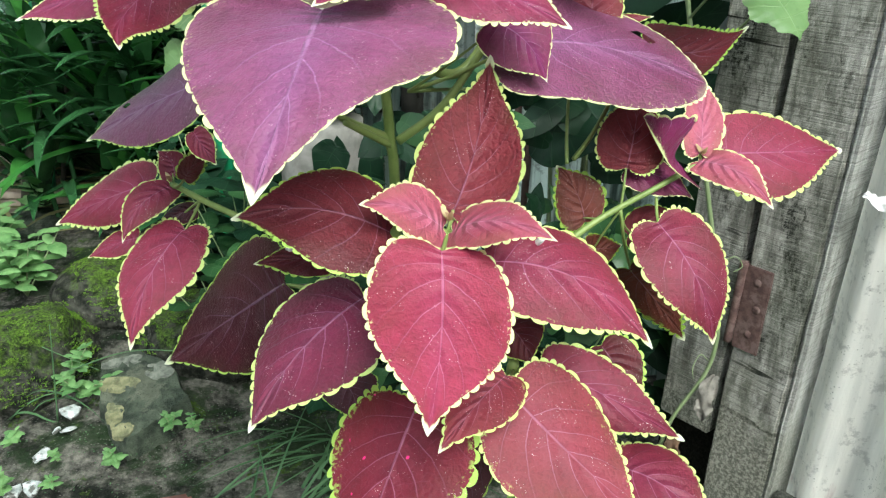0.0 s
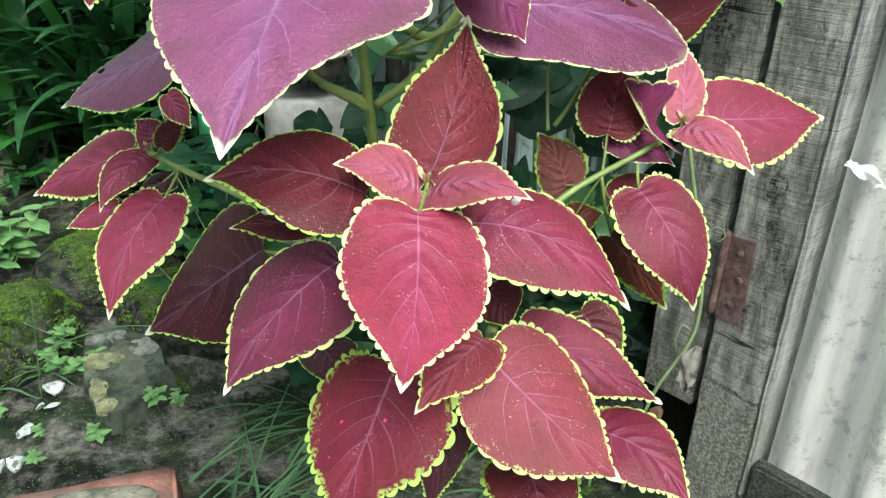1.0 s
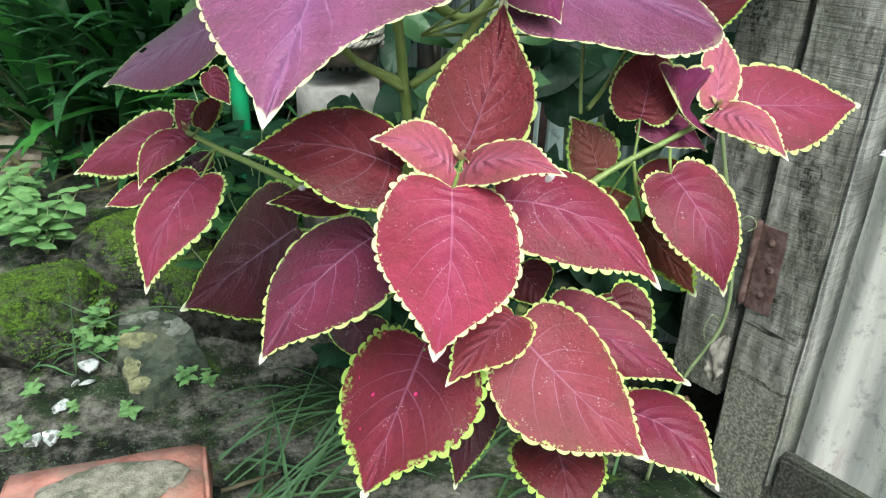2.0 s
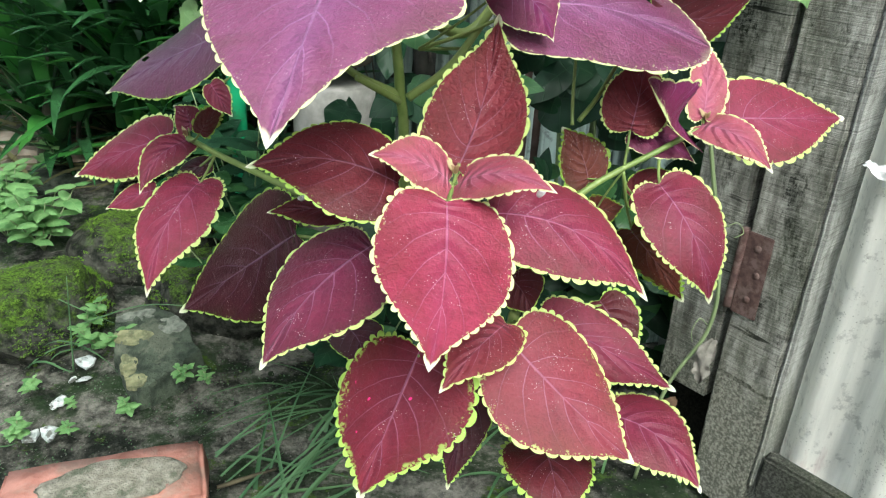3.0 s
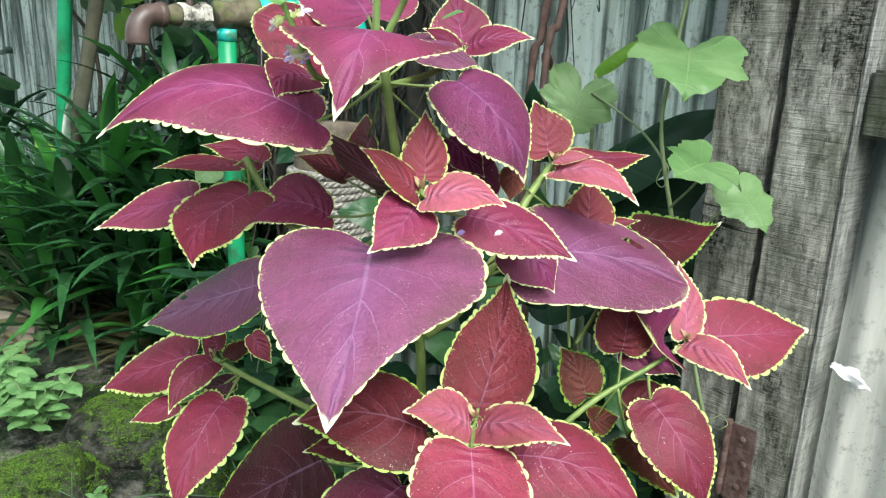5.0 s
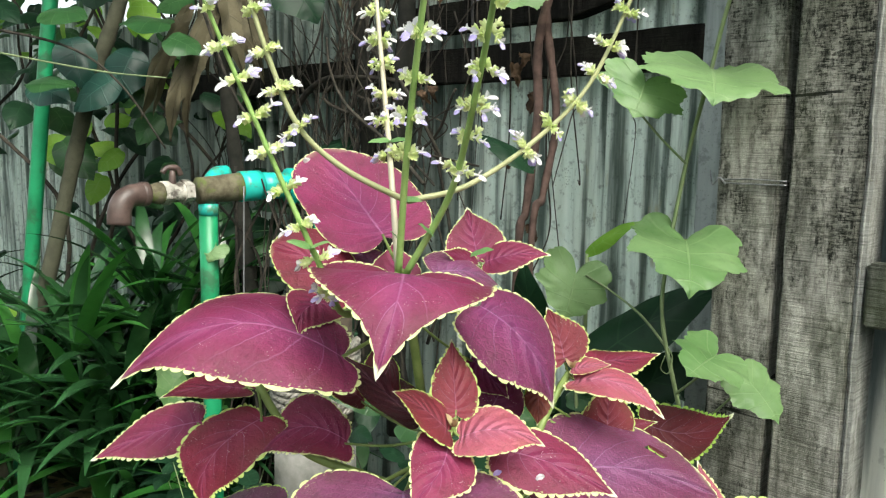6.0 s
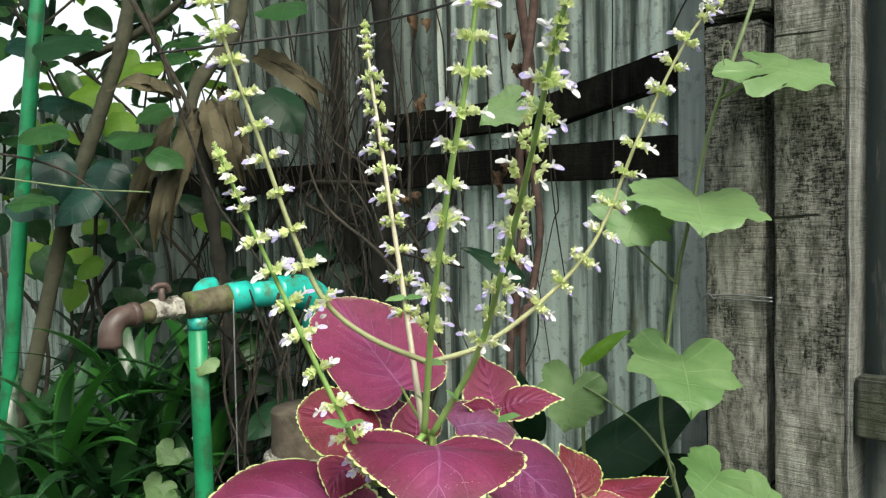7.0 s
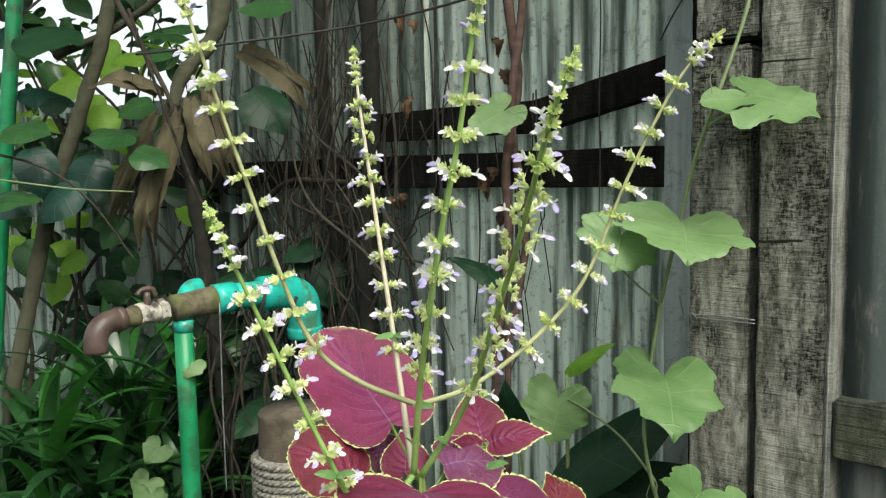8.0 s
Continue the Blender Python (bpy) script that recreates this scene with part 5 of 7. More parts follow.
vine_leaf((0.300, 0.715, 1.087), (0.350, 0.665, 1.058), (-0.02, -0.52, 0.86), 0.128, holes=True)
vine_leaf((0.248, 0.754, 0.955), (0.223, 0.683, 0.917), (0.037, -0.482, 0.876), 0.148)
vine_leaf((0.181, 0.76, 0.941), (0.164, 0.74, 0.904), (0.088, -0.893, 0.442), 0.097)
vine_leaf((0.241, 0.780, 0.776), (0.215, 0.694, 0.733), (0.018, -0.451, 0.892), 0.124)
vine_leaf((0.152, 0.91, 0.717), (0.133, 0.89, 0.662), (0.142, -0.945, 0.295), 0.098)
vine_leaf((0.251, 0.709, 0.667), (0.203, 0.662, 0.659), (0.291, -0.45, 0.844), 0.078)
vine_leaf((0.300, 0.737, 0.632), (0.320, 0.704, 0.596), (0.08, -0.68, 0.73), 0.064)
vine_leaf((0.124, 1.1, 1.102), (0.067, 1.09, 1.066), (-0.201, -0.815, 0.544), 0.071)
vine_leaf((-0.494, 1.5, 0.485), (-0.52, 1.48, 0.459), (0.12, -0.841, 0.527), 0.060)
vine_leaf((-0.519, 1.5, 0.418), (-0.542, 1.48, 0.387), (0.035, -0.851, 0.523), 0.066)
vine_leaf((-0.505, 1.45, 0.408), (-0.514, 1.43, 0.361), (-0.084, -0.911, 0.404), 0.069)
vine_leaf((-0.386, 1.32, 0.694), (-0.399, 1.31, 0.668), (-0.014, -0.931, 0.365), 0.048)
for line, r in (
    ([(0.27, 0.77, -0.03), (0.282, 0.76, 0.123), (0.316, 0.752, 0.226), (0.309, 0.752, 0.321), (0.287, 0.765, 0.412), (0.24, 0.79, 0.612), (0.226, 0.80, 0.687), (0.2315, 0.81, 0.747), (0.2406, 0.79, 0.8625), (0.2524, 0.77, 0.951), (0.260, 0.75, 1.021), (0.275, 0.73, 1.088), (0.302, 0.73, 1.162), (0.33, 0.735, 1.26)], 0.0026),
    ([(0.238, 0.80, 0.645), (0.222, 0.86, 0.674), (0.196, 0.90, 0.696), (0.165, 0.91, 0.715)], 0.0016),
    ([(0.240, 0.79, 0.858), (0.205, 0.77, 0.884), (0.18, 0.755, 0.905), (0.172, 0.76, 0.915)], 0.0013),
    ([(0.266, 0.73, 1.057), (0.286, 0.715, 1.072), (0.298, 0.71, 1.088)], 0.0022),
    ([(0.2515, 0.77, 0.943), (0.250, 0.762, 0.953), (0.248, 0.754, 0.956)], 0.0018),
    ([(0.2315, 0.81, 0.747), (0.236, 0.80, 0.766), (0.241, 0.780, 0.777)], 0.0018),
    ([(0.242, 0.79, 0.60), (0.252, 0.74, 0.640), (0.252, 0.710, 0.667)], 0.0016),
    ([(0.252, 0.782, 0.55), (0.288, 0.755, 0.605), (0.300, 0.738, 0.632)], 0.0016),
):
    under(part("stem", tube(line, r, r * 0.8, 6, 10 * len(line), knots=0.15), VINE_STEM), vine)
for line in (
    [(0.268, 0.73, 1.06), (0.262, 0.715, 1.085), (0.258, 0.712, 1.105), (0.263, 0.71, 1.112), (0.268, 0.712, 1.104)],
    [(0.226, 0.80, 0.66), (0.236, 0.79, 0.645), (0.232, 0.788, 0.625), (0.224, 0.79, 0.63), (0.228, 0.79, 0.645)],
    [(0.312, 0.750, 0.23), (0.300, 0.745, 0.24), (0.293, 0.742, 0.225), (0.296, 0.742, 0.21)],
    [(0.302, 0.75, 0.35), (0.318, 0.748, 0.362), (0.327, 0.746, 0.352), (0.318, 0.745, 0.345)],
):
    under(part("tendril", tube(line, 0.0007, 0.0005, 5, 24), VINE_STEM), vine)

# curled dry leaf and a nail low on the post plank
for at, tip_at in (((0.322, 0.752, 0.205), (0.318, 0.745, 0.150)), ((0.292, 0.755, 0.118), (0.296, 0.75, 0.075))):
    ob = part("dry_leaf", blade(at, tip_at, (-0.6, -0.7, 0.2), 0.020, OVATE, 0.25, 1.3, 0.5, 0.5, (), 26, 7, 0.5), WITHERED if at[2] > 0.15 else CURLED)
    tagged(ob, "curled grey-brown dead leaf clinging to the plank", "dead leaf")
nail = part("nail", tube([(0.312, 0.772, 0.172), (0.300, 0.757, 0.174)], 0.0012, 0.0012, 7, 4), WIRE)
tagged(nail, "bent steel nail in the grey plank", "nail")
wire_loop = thing("wire_tie", "twisted grey steel wire tied round a timber plank", "wire", on_line(0.37, -0.755, 0.842))
under(part("strand", tube([on_line(0.331, -0.7575, 0.8415), on_line(0.37, -0.7565, 0.8425), on_line(0.400, -0.7575, 0.8410), on_line(0.412, -0.79, 0.842)], 0.0009, sides=6), WIRE), wire_loop)
under(part("strand", tube([on_line(0.331, -0.7575, 0.8375), on_line(0.37, -0.7570, 0.8372), on_line(0.398, -0.757, 0.8380), on_line(0.409, -0.785, 0.840)], 0.0009, sides=6), WIRE), wire_loop)
under(part("twist", tube([on_line(0.396, -0.7555, 0.836), on_line(0.402, -0.752, 0.843), on_line(0.410, -0.754, 0.835), on_line(0.425, -0.78, 0.842), on_line(0.45, -0.83, 0.848)], 0.0010, sides=6), WIRE), wire_loop)

# torn scrap of white plastic caught on the gate sheet
bm = blade((0.405, 0.690, 0.458), (0.438, 0.666, 0.440), (-0.5, -0.6, 0.6), 0.015, OVATE, 0.3, 0.9, 0.8, 0.8, (), 20, 6, 0.3, 0.3)
scrap = part("plastic_scrap", bm, PAPER)
tagged(scrap, "torn crumpled scrap of white plastic on a metal gate", "scrap")

# ---------------------------------------------------------------- water pipe
pipe = thing("water_pipe", "green water pipe with teal fittings, old valve and brown elbow", "pipe", (-0.401, 1.33, -0.03))
under(part("riser", tube([(-0.404, 1.33, -0.03), (-0.401, 1.33, 0.765)], 0.0160, sides=20, count=6), PIPE_GREEN), pipe)
under(part("collar", tube([(-0.401, 1.33, 0.748), (-0.400, 1.33, 0.768)], 0.0172, sides=20, count=3), PIPE_TEAL), pipe)
under(part("tee", tube([(-0.415, 1.318, 0.7905), (-0.352, 1.362, 0.796)], 0.0235, 0.0245, 20, 8, knots=0.05), PIPE_RUST), pipe)
under(part("back_tee", tube([(-0.401, 1.345, 0.79), (-0.395, 1.375, 0.812), (-0.38, 1.39, 0.815)], 0.018, sides=16, count=12), PIPE_TEAL), pipe)
under(part("coupling", tube([(-0.352, 1.362, 0.796), (-0.322, 1.385, 0.797)], 0.0275, 0.0275, 20, 4), PIPE_TEAL), pipe)
under(part("coupling", tube([(-0.322, 1.385, 0.797), (-0.27, 1.415, 0.796)], 0.024, 0.024, 20, 4), PIPE_TEAL), pipe)
under(part("elbow", tube([(-0.275, 1.412, 0.795), (-0.232, 1.443, 0.793), (-0.205, 1.458, 0.775), (-0.200, 1.464, 0.735), (-0.199, 1.465, 0.705)], 0.033, 0.033, 20, 22), PIPE_TEAL), pipe)
under(part("elbow_rim", tube([(-0.2, 1.464, 0.722), (-0.199, 1.465, 0.70)], 0.0345, 0.0345, 20, 4), PIPE_TEAL), pipe)
valve = under(part("valve", tube([(-0.452, 1.278, 0.789), (-0.442, 1.289, 0.789), (-0.430, 1.302, 0.790)], 0.0165, 0.0170, 16, 8, knots=0.05), BRASS), pipe)
for a, b, r in ((0.0, 0.40, 0.0200), (1.0, 1.42, 0.0212)):
    p, q = Vector((-0.462, 1.268, 0.789)), Vector((-0.4365, 1.2955, 0.7895))
    part("hex_nut", tube([p.lerp(q, a), p.lerp(q, b)], r, r, 6, 3), BRASS, valve, "worn six-sided nut").data.set_sharp_from_angle(angle=radians(30))
part("valve_stem", tube([(-0.447, 1.283, 0.80), (-0.447, 1.283, 0.826)], 0.0065, 0.005, 10, 4), PIPE_BROWN, valve)
part("valve_knob", tube([(-0.460, 1.272, 0.822), (-0.455, 1.276, 0.830), (-0.447, 1.283, 0.831), (-0.440, 1.290, 0.829), (-0.436, 1.294, 0.818)], 0.0052, 0.0048, 8, 14, knots=0.3), PIPE_BROWN, valve, "corroded reddish lever")
under(part("nipple", tube([(-0.484, 1.243, 0.789), (-0.462, 1.268, 0.789)], 0.0165, 0.017, 16, 9, knots=0.25), PIPE_RUST), pipe)
under(part("elbow", tube([(-0.482, 1.243, 0.789), (-0.499, 1.223, 0.786), (-0.509, 1.212, 0.770), (-0.511, 1.209, 0.742)], 0.0180, 0.0185, 18, 18), PIPE_BROWN, label="brown plastic elbow"), pipe)
under(part("elbow_rim", tube([(-0.486, 1.239, 0.789), (-0.479, 1.247, 0.789)], 0.0200, 0.0200, 18, 4), PIPE_BROWN), pipe)

pole = thing("green_pole", "leaning green plastic pole among shrubs", "pole", (-0.965, 1.7, -0.03))
under(part("shaft", tube([(-0.955, 1.7, -0.03), (-0.839, 1.7, 0.916), (-0.777, 1.7, 1.386), (-0.70, 1.7, 1.95)], 0.0155, sides=16, count=20), PIPE_GREEN), pole)

# ---------------------------------------------------------------- rope-bound post behind the coleus
stump = thing("wooden_post", "round brown timber post bound with grey rope", "post", (-0.211, 1.264, -0.03))
bm = tube([(-0.213, 1.27, 0.395), (-0.211, 1.264, 0.598), (-0.211, 1.264, 0.606)], 0.066, 0.062, 24, 14, knots=0.05)
under(part("shaft", bm, STUMP), stump)
under(part("footing", tube([(-0.213, 1.27, -0.03), (-0.213, 1.27, 0.355)], 0.074, 0.071, 24, 10, knots=0.03), CUT, label="pale grey mortar footing"), stump)
rope = under(part("rope", tube([(-0.211, 1.264, 0.42), (-0.211, 1.264, 0.545)], 0.0665, 0.0665, 20, 4), ROPE), stump)
for k in range(3):
    # three strands twisted about one another, wound round the post
    turns = []
    for i in range(10 * 104 + 1):
        a, tw = 2 * math.pi * i / 104, 2 * math.pi * (i / 8 + k / 3)
        r = 0.0715 + 0.0034 * math.cos(tw)
        turns.append((-0.211 + r * math.cos(a), 1.264 + r * math.sin(a), 0.42 + 0.0122 * i / 104 + 0.0034 * math.sin(tw)))
    part("strand", tube(turns, 0.0036, 0.0036, 5, len(turns)), ROPE, rope)

# ---------------------------------------------------------------- shrub, sapling and dead growth at the back
shrub = thing("broadleaf_shrub", "tangled shrub with broad dark and sunlit green leaves", "shrub", (-0.7, 1.9, 0.0))


def shrub_leaf(base, tip, face, width, mat):
    under(part("leaf", blade(base, tip, face, width, OVATE, 0.08, -0.05, 0.08, 0.03, (), 22, 5, 0.15), mat), shrub)


def dry_leaf(base, tip, face, width):
    shift = 0.35 * width * Vector((1, 0.4, 0.3))
    under(part("leaf", blade(Vector(base) + 0.3 * shift, Vector(tip) + shift, face, width * 0.42, OVATE, 0.1, 0.9, 0.12, 0.12, (), 40, 9, 0.5), DRYLEAF), dead)
    under(part("leaf", blade(base, tip, face, width * 0.58, OVATE, 0.14, 0.8, 0.15, 0.12, (), 40, 9, 0.3), DRYLEAF), dead)


dead = thing("dead_leaf_clump", "hanging clump of dry brown leaves on a limb", "dead plant", (-0.42, 1.6, 0.0))
shrub_leaf((-0.73, 1.9, 1.266), (-0.796, 1.88, 1.216), (-0.159, -0.827, 0.54), 0.110, BRIGHTLEAF)
shrub_leaf((-0.643, 1.9, 1.34), (-0.668, 1.88, 1.245), (-0.041, -0.975, 0.216), 0.063, BRIGHTLEAF)
shrub_leaf((-0.556, 1.85, 1.295), (-0.627, 1.83, 1.276), (-0.038, -0.613, 0.789), 0.075, BRIGHTLEAF)
shrub_leaf((-0.732, 1.6, 1.297), (-0.615, 1.6, 1.287), (0.078, -0.405, 0.911), 0.219, DARKLEAF)
shrub_leaf((-0.485, 1.55, 1.258), (-0.436, 1.55, 1.251), (0.13, -0.4, 0.907), 0.109, BROADLEAF)
shrub_leaf((-0.739, 1.5, 1.108), (-0.655, 1.5, 1.104), (0.043, -0.435, 0.9), 0.111, BROADLEAF)
shrub_leaf((-0.502, 1.5, 1.092), (-0.599, 1.5, 1.096), (0.038, -0.362, 0.931), 0.118, BROADLEAF)
shrub_leaf((-0.501, 1.47, 1.065), (-0.437, 1.46, 1.034), (0.255, -0.634, 0.73), 0.074, BROADLEAF)
shrub_leaf((-0.674, 1.75, 1.074), (-0.665, 1.7, 0.954), (0.008, -0.923, 0.385), 0.102, DARKLEAF)
shrub_leaf((-0.715, 1.7, 1.186), (-0.708, 1.68, 1.145), (0.007, -0.898, 0.439), 0.059, DARKLEAF)
shrub_leaf((-0.767, 1.5, 0.983), (-0.682, 1.5, 0.974), (0.101, -0.294, 0.95), 0.105, BROADLEAF)
shrub_leaf((-0.653, 1.8, 1.202), (-0.659, 1.78, 1.15), (-0.018, -0.932, 0.361), 0.040, BRIGHTLEAF)
shrub_leaf((-0.514, 1.7, 1.175), (-0.583, 1.68, 1.144), (-0.118, -0.693, 0.711), 0.084, BROADLEAF)
shrub_leaf((-0.282, 1.44, 1.171), (-0.216, 1.42, 1.091), (0.309, -0.831, 0.463), 0.105, DARKLEAF)
shrub_leaf((-0.145, 1.52, 0.838), (-0.154, 1.5, 0.746), (0.007, -0.977, 0.212), 0.085, DARKLEAF)
shrub_leaf((-0.159, 1.55, 0.878), (-0.242, 1.53, 0.84), (-0.201, -0.615, 0.762), 0.074, DARKLEAF)
shrub_leaf((-0.203, 1.5, 1.34), (-0.309, 1.5, 1.33), (-0.082, -0.485, 0.87), 0.114, BROADLEAF)
shrub_leaf((-0.841, 1.8, 0.873), (-0.766, 1.78, 0.783), (0.186, -0.915, 0.358), 0.086, BROADLEAF)
shrub_leaf((-0.919, 1.9, 0.855), (-0.867, 1.9, 0.88), (0, -1, 0), 0.047, BRIGHTLEAF)
shrub_leaf((-0.642, 1.9, 0.723), (-0.719, 1.9, 0.767), (0, -1, 0), 0.058, BROADLEAF)
shrub_leaf((-0.776, 1.9, 0.905), (-0.716, 1.9, 0.93), (0, -1, 0), 0.052, BRIGHTLEAF)
for at, way, size, wide, mat in (
    ((-0.737, 1.62, 1.080), (0.25, -0.2, -0.9), 0.11, 0.085, TEALLEAF), ((-0.618, 1.64, 1.060), (-0.3, -0.2, -0.9), 0.12, 0.095, TEALLEAF), ((-0.640, 1.60, 1.000), (-0.7, -0.2, -0.6), 0.11, 0.080, TEALLEAF),
    ((-0.810, 1.60, 0.980), (0.8, -0.3, -0.3), 0.10, 0.070, TEALLEAF), ((-0.800, 1.75, 1.200), (0.9, -0.2, -0.2), 0.13, 0.060, TEALLEAF), ((-0.860, 1.75, 1.320), (0.9, -0.3, -0.15), 0.15, 0.060, TEALLEAF),
    ((-0.900, 1.88, 0.860), (0.5, -0.3, -0.7), 0.07, 0.055, BRIGHTLEAF), ((-0.819, 1.90, 0.920), (-0.4, -0.3, -0.8), 0.06, 0.045, BRIGHTLEAF), ((-0.750, 1.88, 0.860), (-0.9, -0.3, -0.2), 0.07, 0.050, BRIGHTLEAF),
    ((-0.790, 1.90, 0.790), (-0.3, -0.3, -0.9), 0.08, 0.060, BRIGHTLEAF), ((-0.640, 1.90, 1.310), (-0.2, -0.3, -0.9), 0.07, 0.060, BRIGHTLEAF), ((-0.700, 1.85, 1.240), (-0.8, -0.3, -0.5), 0.09, 0.075, BRIGHTLEAF),
    ((-0.634, 1.75, 1.175), (0.2, -0.3, -0.9), 0.09, 0.070, BRIGHTLEAF), ((-0.700, 1.78, 0.850), (-0.6, -0.3, -0.6), 0.07, 0.055, BRIGHTLEAF), ((-0.590, 1.70, 0.930), (-0.5, -0.3, -0.8), 0.08, 0.060, BROADLEAF),
):
    shrub_leaf(at, Vector(at) + Vector(way).normalized() * size, (0.15, -0.75, 0.65), wide, mat)
dry_leaf((-0.462, 1.5, 1.164), (-0.584, 1.5, 1.196), (0.221, -0.492, 0.842), 0.092)
dry_leaf((-0.432, 1.55, 1.147), (-0.515, 1.5, 0.877), (-0.047, -0.98, 0.196), 0.074)
dry_leaf((-0.487, 1.58, 1.139), (-0.59, 1.56, 0.917), (0.05, -0.997, 0.066), 0.055)
dry_leaf((-0.31, 1.57, 1.26), (-0.174, 1.55, 1.145), (0.424, -0.663, 0.617), 0.104)
dry_leaf((-0.409, 1.55, 1.169), (-0.373, 1.52, 1.002), (-0.025, -0.985, 0.172), 0.071)
dry_leaf((-0.452, 1.6, 1.175), (-0.478, 1.58, 0.993), (0.026, -0.994, 0.106), 0.050)
dry_leaf((-0.384, 1.6, 1.197), (-0.344, 1.58, 0.991), (-0.017, -0.995, 0.093), 0.063)
clump = {}


def far_leaf(base, tip, face, width, mat):
    """A leaf of the crowd behind: gathered with its like into one mesh."""
    bm = clump.setdefault(mat.name, (bmesh.new(), mat))[0]
    one = blade(base, tip, face, width, OVATE, 0.08, -0.05, 0.08, 0.03, (), 16, 4, 0.15)
    me = bpy.data.meshes.new("leaf")
    one.to_mesh(me)
    one.free()
    bm.from_mesh(me)
    bpy.data.meshes.remove(me)


rng = random.Random(5)
for i in range(560):
    far = rng.random()
    at = Vector((rng.uniform(-1.75, -0.30), 1.75 + 0.75 * far, rng.uniform(0.30, 1.75)))
    if at.x > -0.45 and at.y < 1.9:
        at.y += 0.2
    way = Vector((rng.uniform(-1, 1), rng.uniform(-0.8, 0.2), rng.uniform(-0.9, 0.3))).normalized()
    size = rng.uniform(0.05, 0.13)
    if at.z < 0.85:
        at.y += 0.15
    # painted by height: low leaves mostly the shaded tone, upper ones more sunlit
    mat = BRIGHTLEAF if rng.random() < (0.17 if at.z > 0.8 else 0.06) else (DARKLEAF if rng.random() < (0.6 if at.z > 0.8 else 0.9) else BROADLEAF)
    if at.x < -0.85 and 0.4 < at.z < 0.95 and i % 4:
        continue
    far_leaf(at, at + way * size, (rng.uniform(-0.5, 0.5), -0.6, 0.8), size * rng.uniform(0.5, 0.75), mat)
for i in range(240):
    at = Vector((rng.uniform(-1.35, -0.42), rng.uniform(1.95, 2.6), rng.uniform(1.08, 1.8)))
    way = Vector((rng.uniform(-1, 1), rng.uniform(-0.8, 0.2), rng.uniform(-0.9, 0.3))).normalized()
    size = rng.uniform(0.03, 0.075)
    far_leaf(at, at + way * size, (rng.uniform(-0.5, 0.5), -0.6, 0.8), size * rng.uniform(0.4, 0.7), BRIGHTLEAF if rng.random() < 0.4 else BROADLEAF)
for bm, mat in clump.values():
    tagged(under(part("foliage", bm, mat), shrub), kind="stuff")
# extra dark leaves that stand in for deep shade behind the pipe
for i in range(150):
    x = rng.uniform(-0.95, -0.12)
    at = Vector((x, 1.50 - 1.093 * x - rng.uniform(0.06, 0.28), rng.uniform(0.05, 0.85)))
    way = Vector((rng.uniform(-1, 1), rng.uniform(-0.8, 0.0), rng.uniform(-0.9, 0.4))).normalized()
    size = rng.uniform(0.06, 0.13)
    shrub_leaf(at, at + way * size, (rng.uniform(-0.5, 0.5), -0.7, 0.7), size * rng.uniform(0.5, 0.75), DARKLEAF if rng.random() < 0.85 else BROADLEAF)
for i in range(16):
    x, y = rng.uniform(-1.6, -0.3), rng.uniform(1.8, 2.4)
    line = [(x + 0.12 * k * rng.uniform(-0.6, 0.8), y + rng.uniform(-0.05, 0.05), 0.36 * k) for k in range(5)]
    under(part("stem", tube(line, 0.007, 0.003, 6, 24, knots=0.2), TWIG), shrub)

sapling = thing("sapling", "slanting grey-brown sapling trunk", "tree", (-0.99, 1.65, -0.03))
under(part("trunk", tube([(-0.99, 1.65, -0.03), (-0.816, 1.65, 0.60), (-0.722, 1.65, 0.951), (-0.637, 1.65, 1.182), (-0.577, 1.65, 1.376), (-0.50, 1.66, 1.9)], 0.0165, 0.0135, 14, 60, knots=0.18), SAPLING), sapling)
under(part("branch", tube([(-0.70, 1.68, 1.27), (-0.56, 1.66, 1.33), (-0.43, 1.62, 1.42), (-0.3, 1.6, 1.6)], 0.009, 0.006, 9, 24, knots=0.15), SAPLING), sapling)
under(part("limb", tube([(-0.33, 1.63, 1.6), (-0.348, 1.62, 1.376), (-0.371, 1.6, 1.29), (-0.428, 1.58, 1.214), (-0.445, 1.57, 1.155)], 0.022, 0.012, 12, 40, knots=0.35), SAPLING), dead)
under(part("stalk", tube([(-0.43, 1.56, 1.15), (-0.40, 1.58, 0.8), (-0.37, 1.6, 0.4), (-0.36, 1.62, -0.03)], 0.014, 0.018, 12, 40, knots=0.4), BARK), dead)

# thin dead vines: over the shrub, along the fence and down behind the pipe
twigs = thing("dead_vines", "tangle of thin dry brown vine stems on a fence", "dead vine", on_line(1.25, -0.93, -0.03))


def twig(points, r, mat=TWIG):
    under(part("twig", tube(points, r, r * 0.7, 6, 8 * len(points), knots=0.25), mat), twigs)


twig([(-0.49, 1.45, 1.32), (-0.455, 1.45, 1.20), (-0.385, 1.45, 0.98), (-0.316, 1.45, 0.87), (-0.28, 1.45, 0.80)], 0.0035)
twig([(-0.53, 1.5, 1.36), (-0.44, 1.5, 1.17), (-0.44, 1.5, 1.13)], 0.006)
twig([(-0.9, 1.5, 1.09), (-0.70, 1.5, 1.05), (-0.60, 1.5, 0.98), (-0.52, 1.5, 0.86)], 0.0028)
twig([(-0.80, 1.45, 1.03), (-0.62, 1.45, 1.0), (-0.50, 1.45, 0.99)], 0.0018, VINE_STEM)
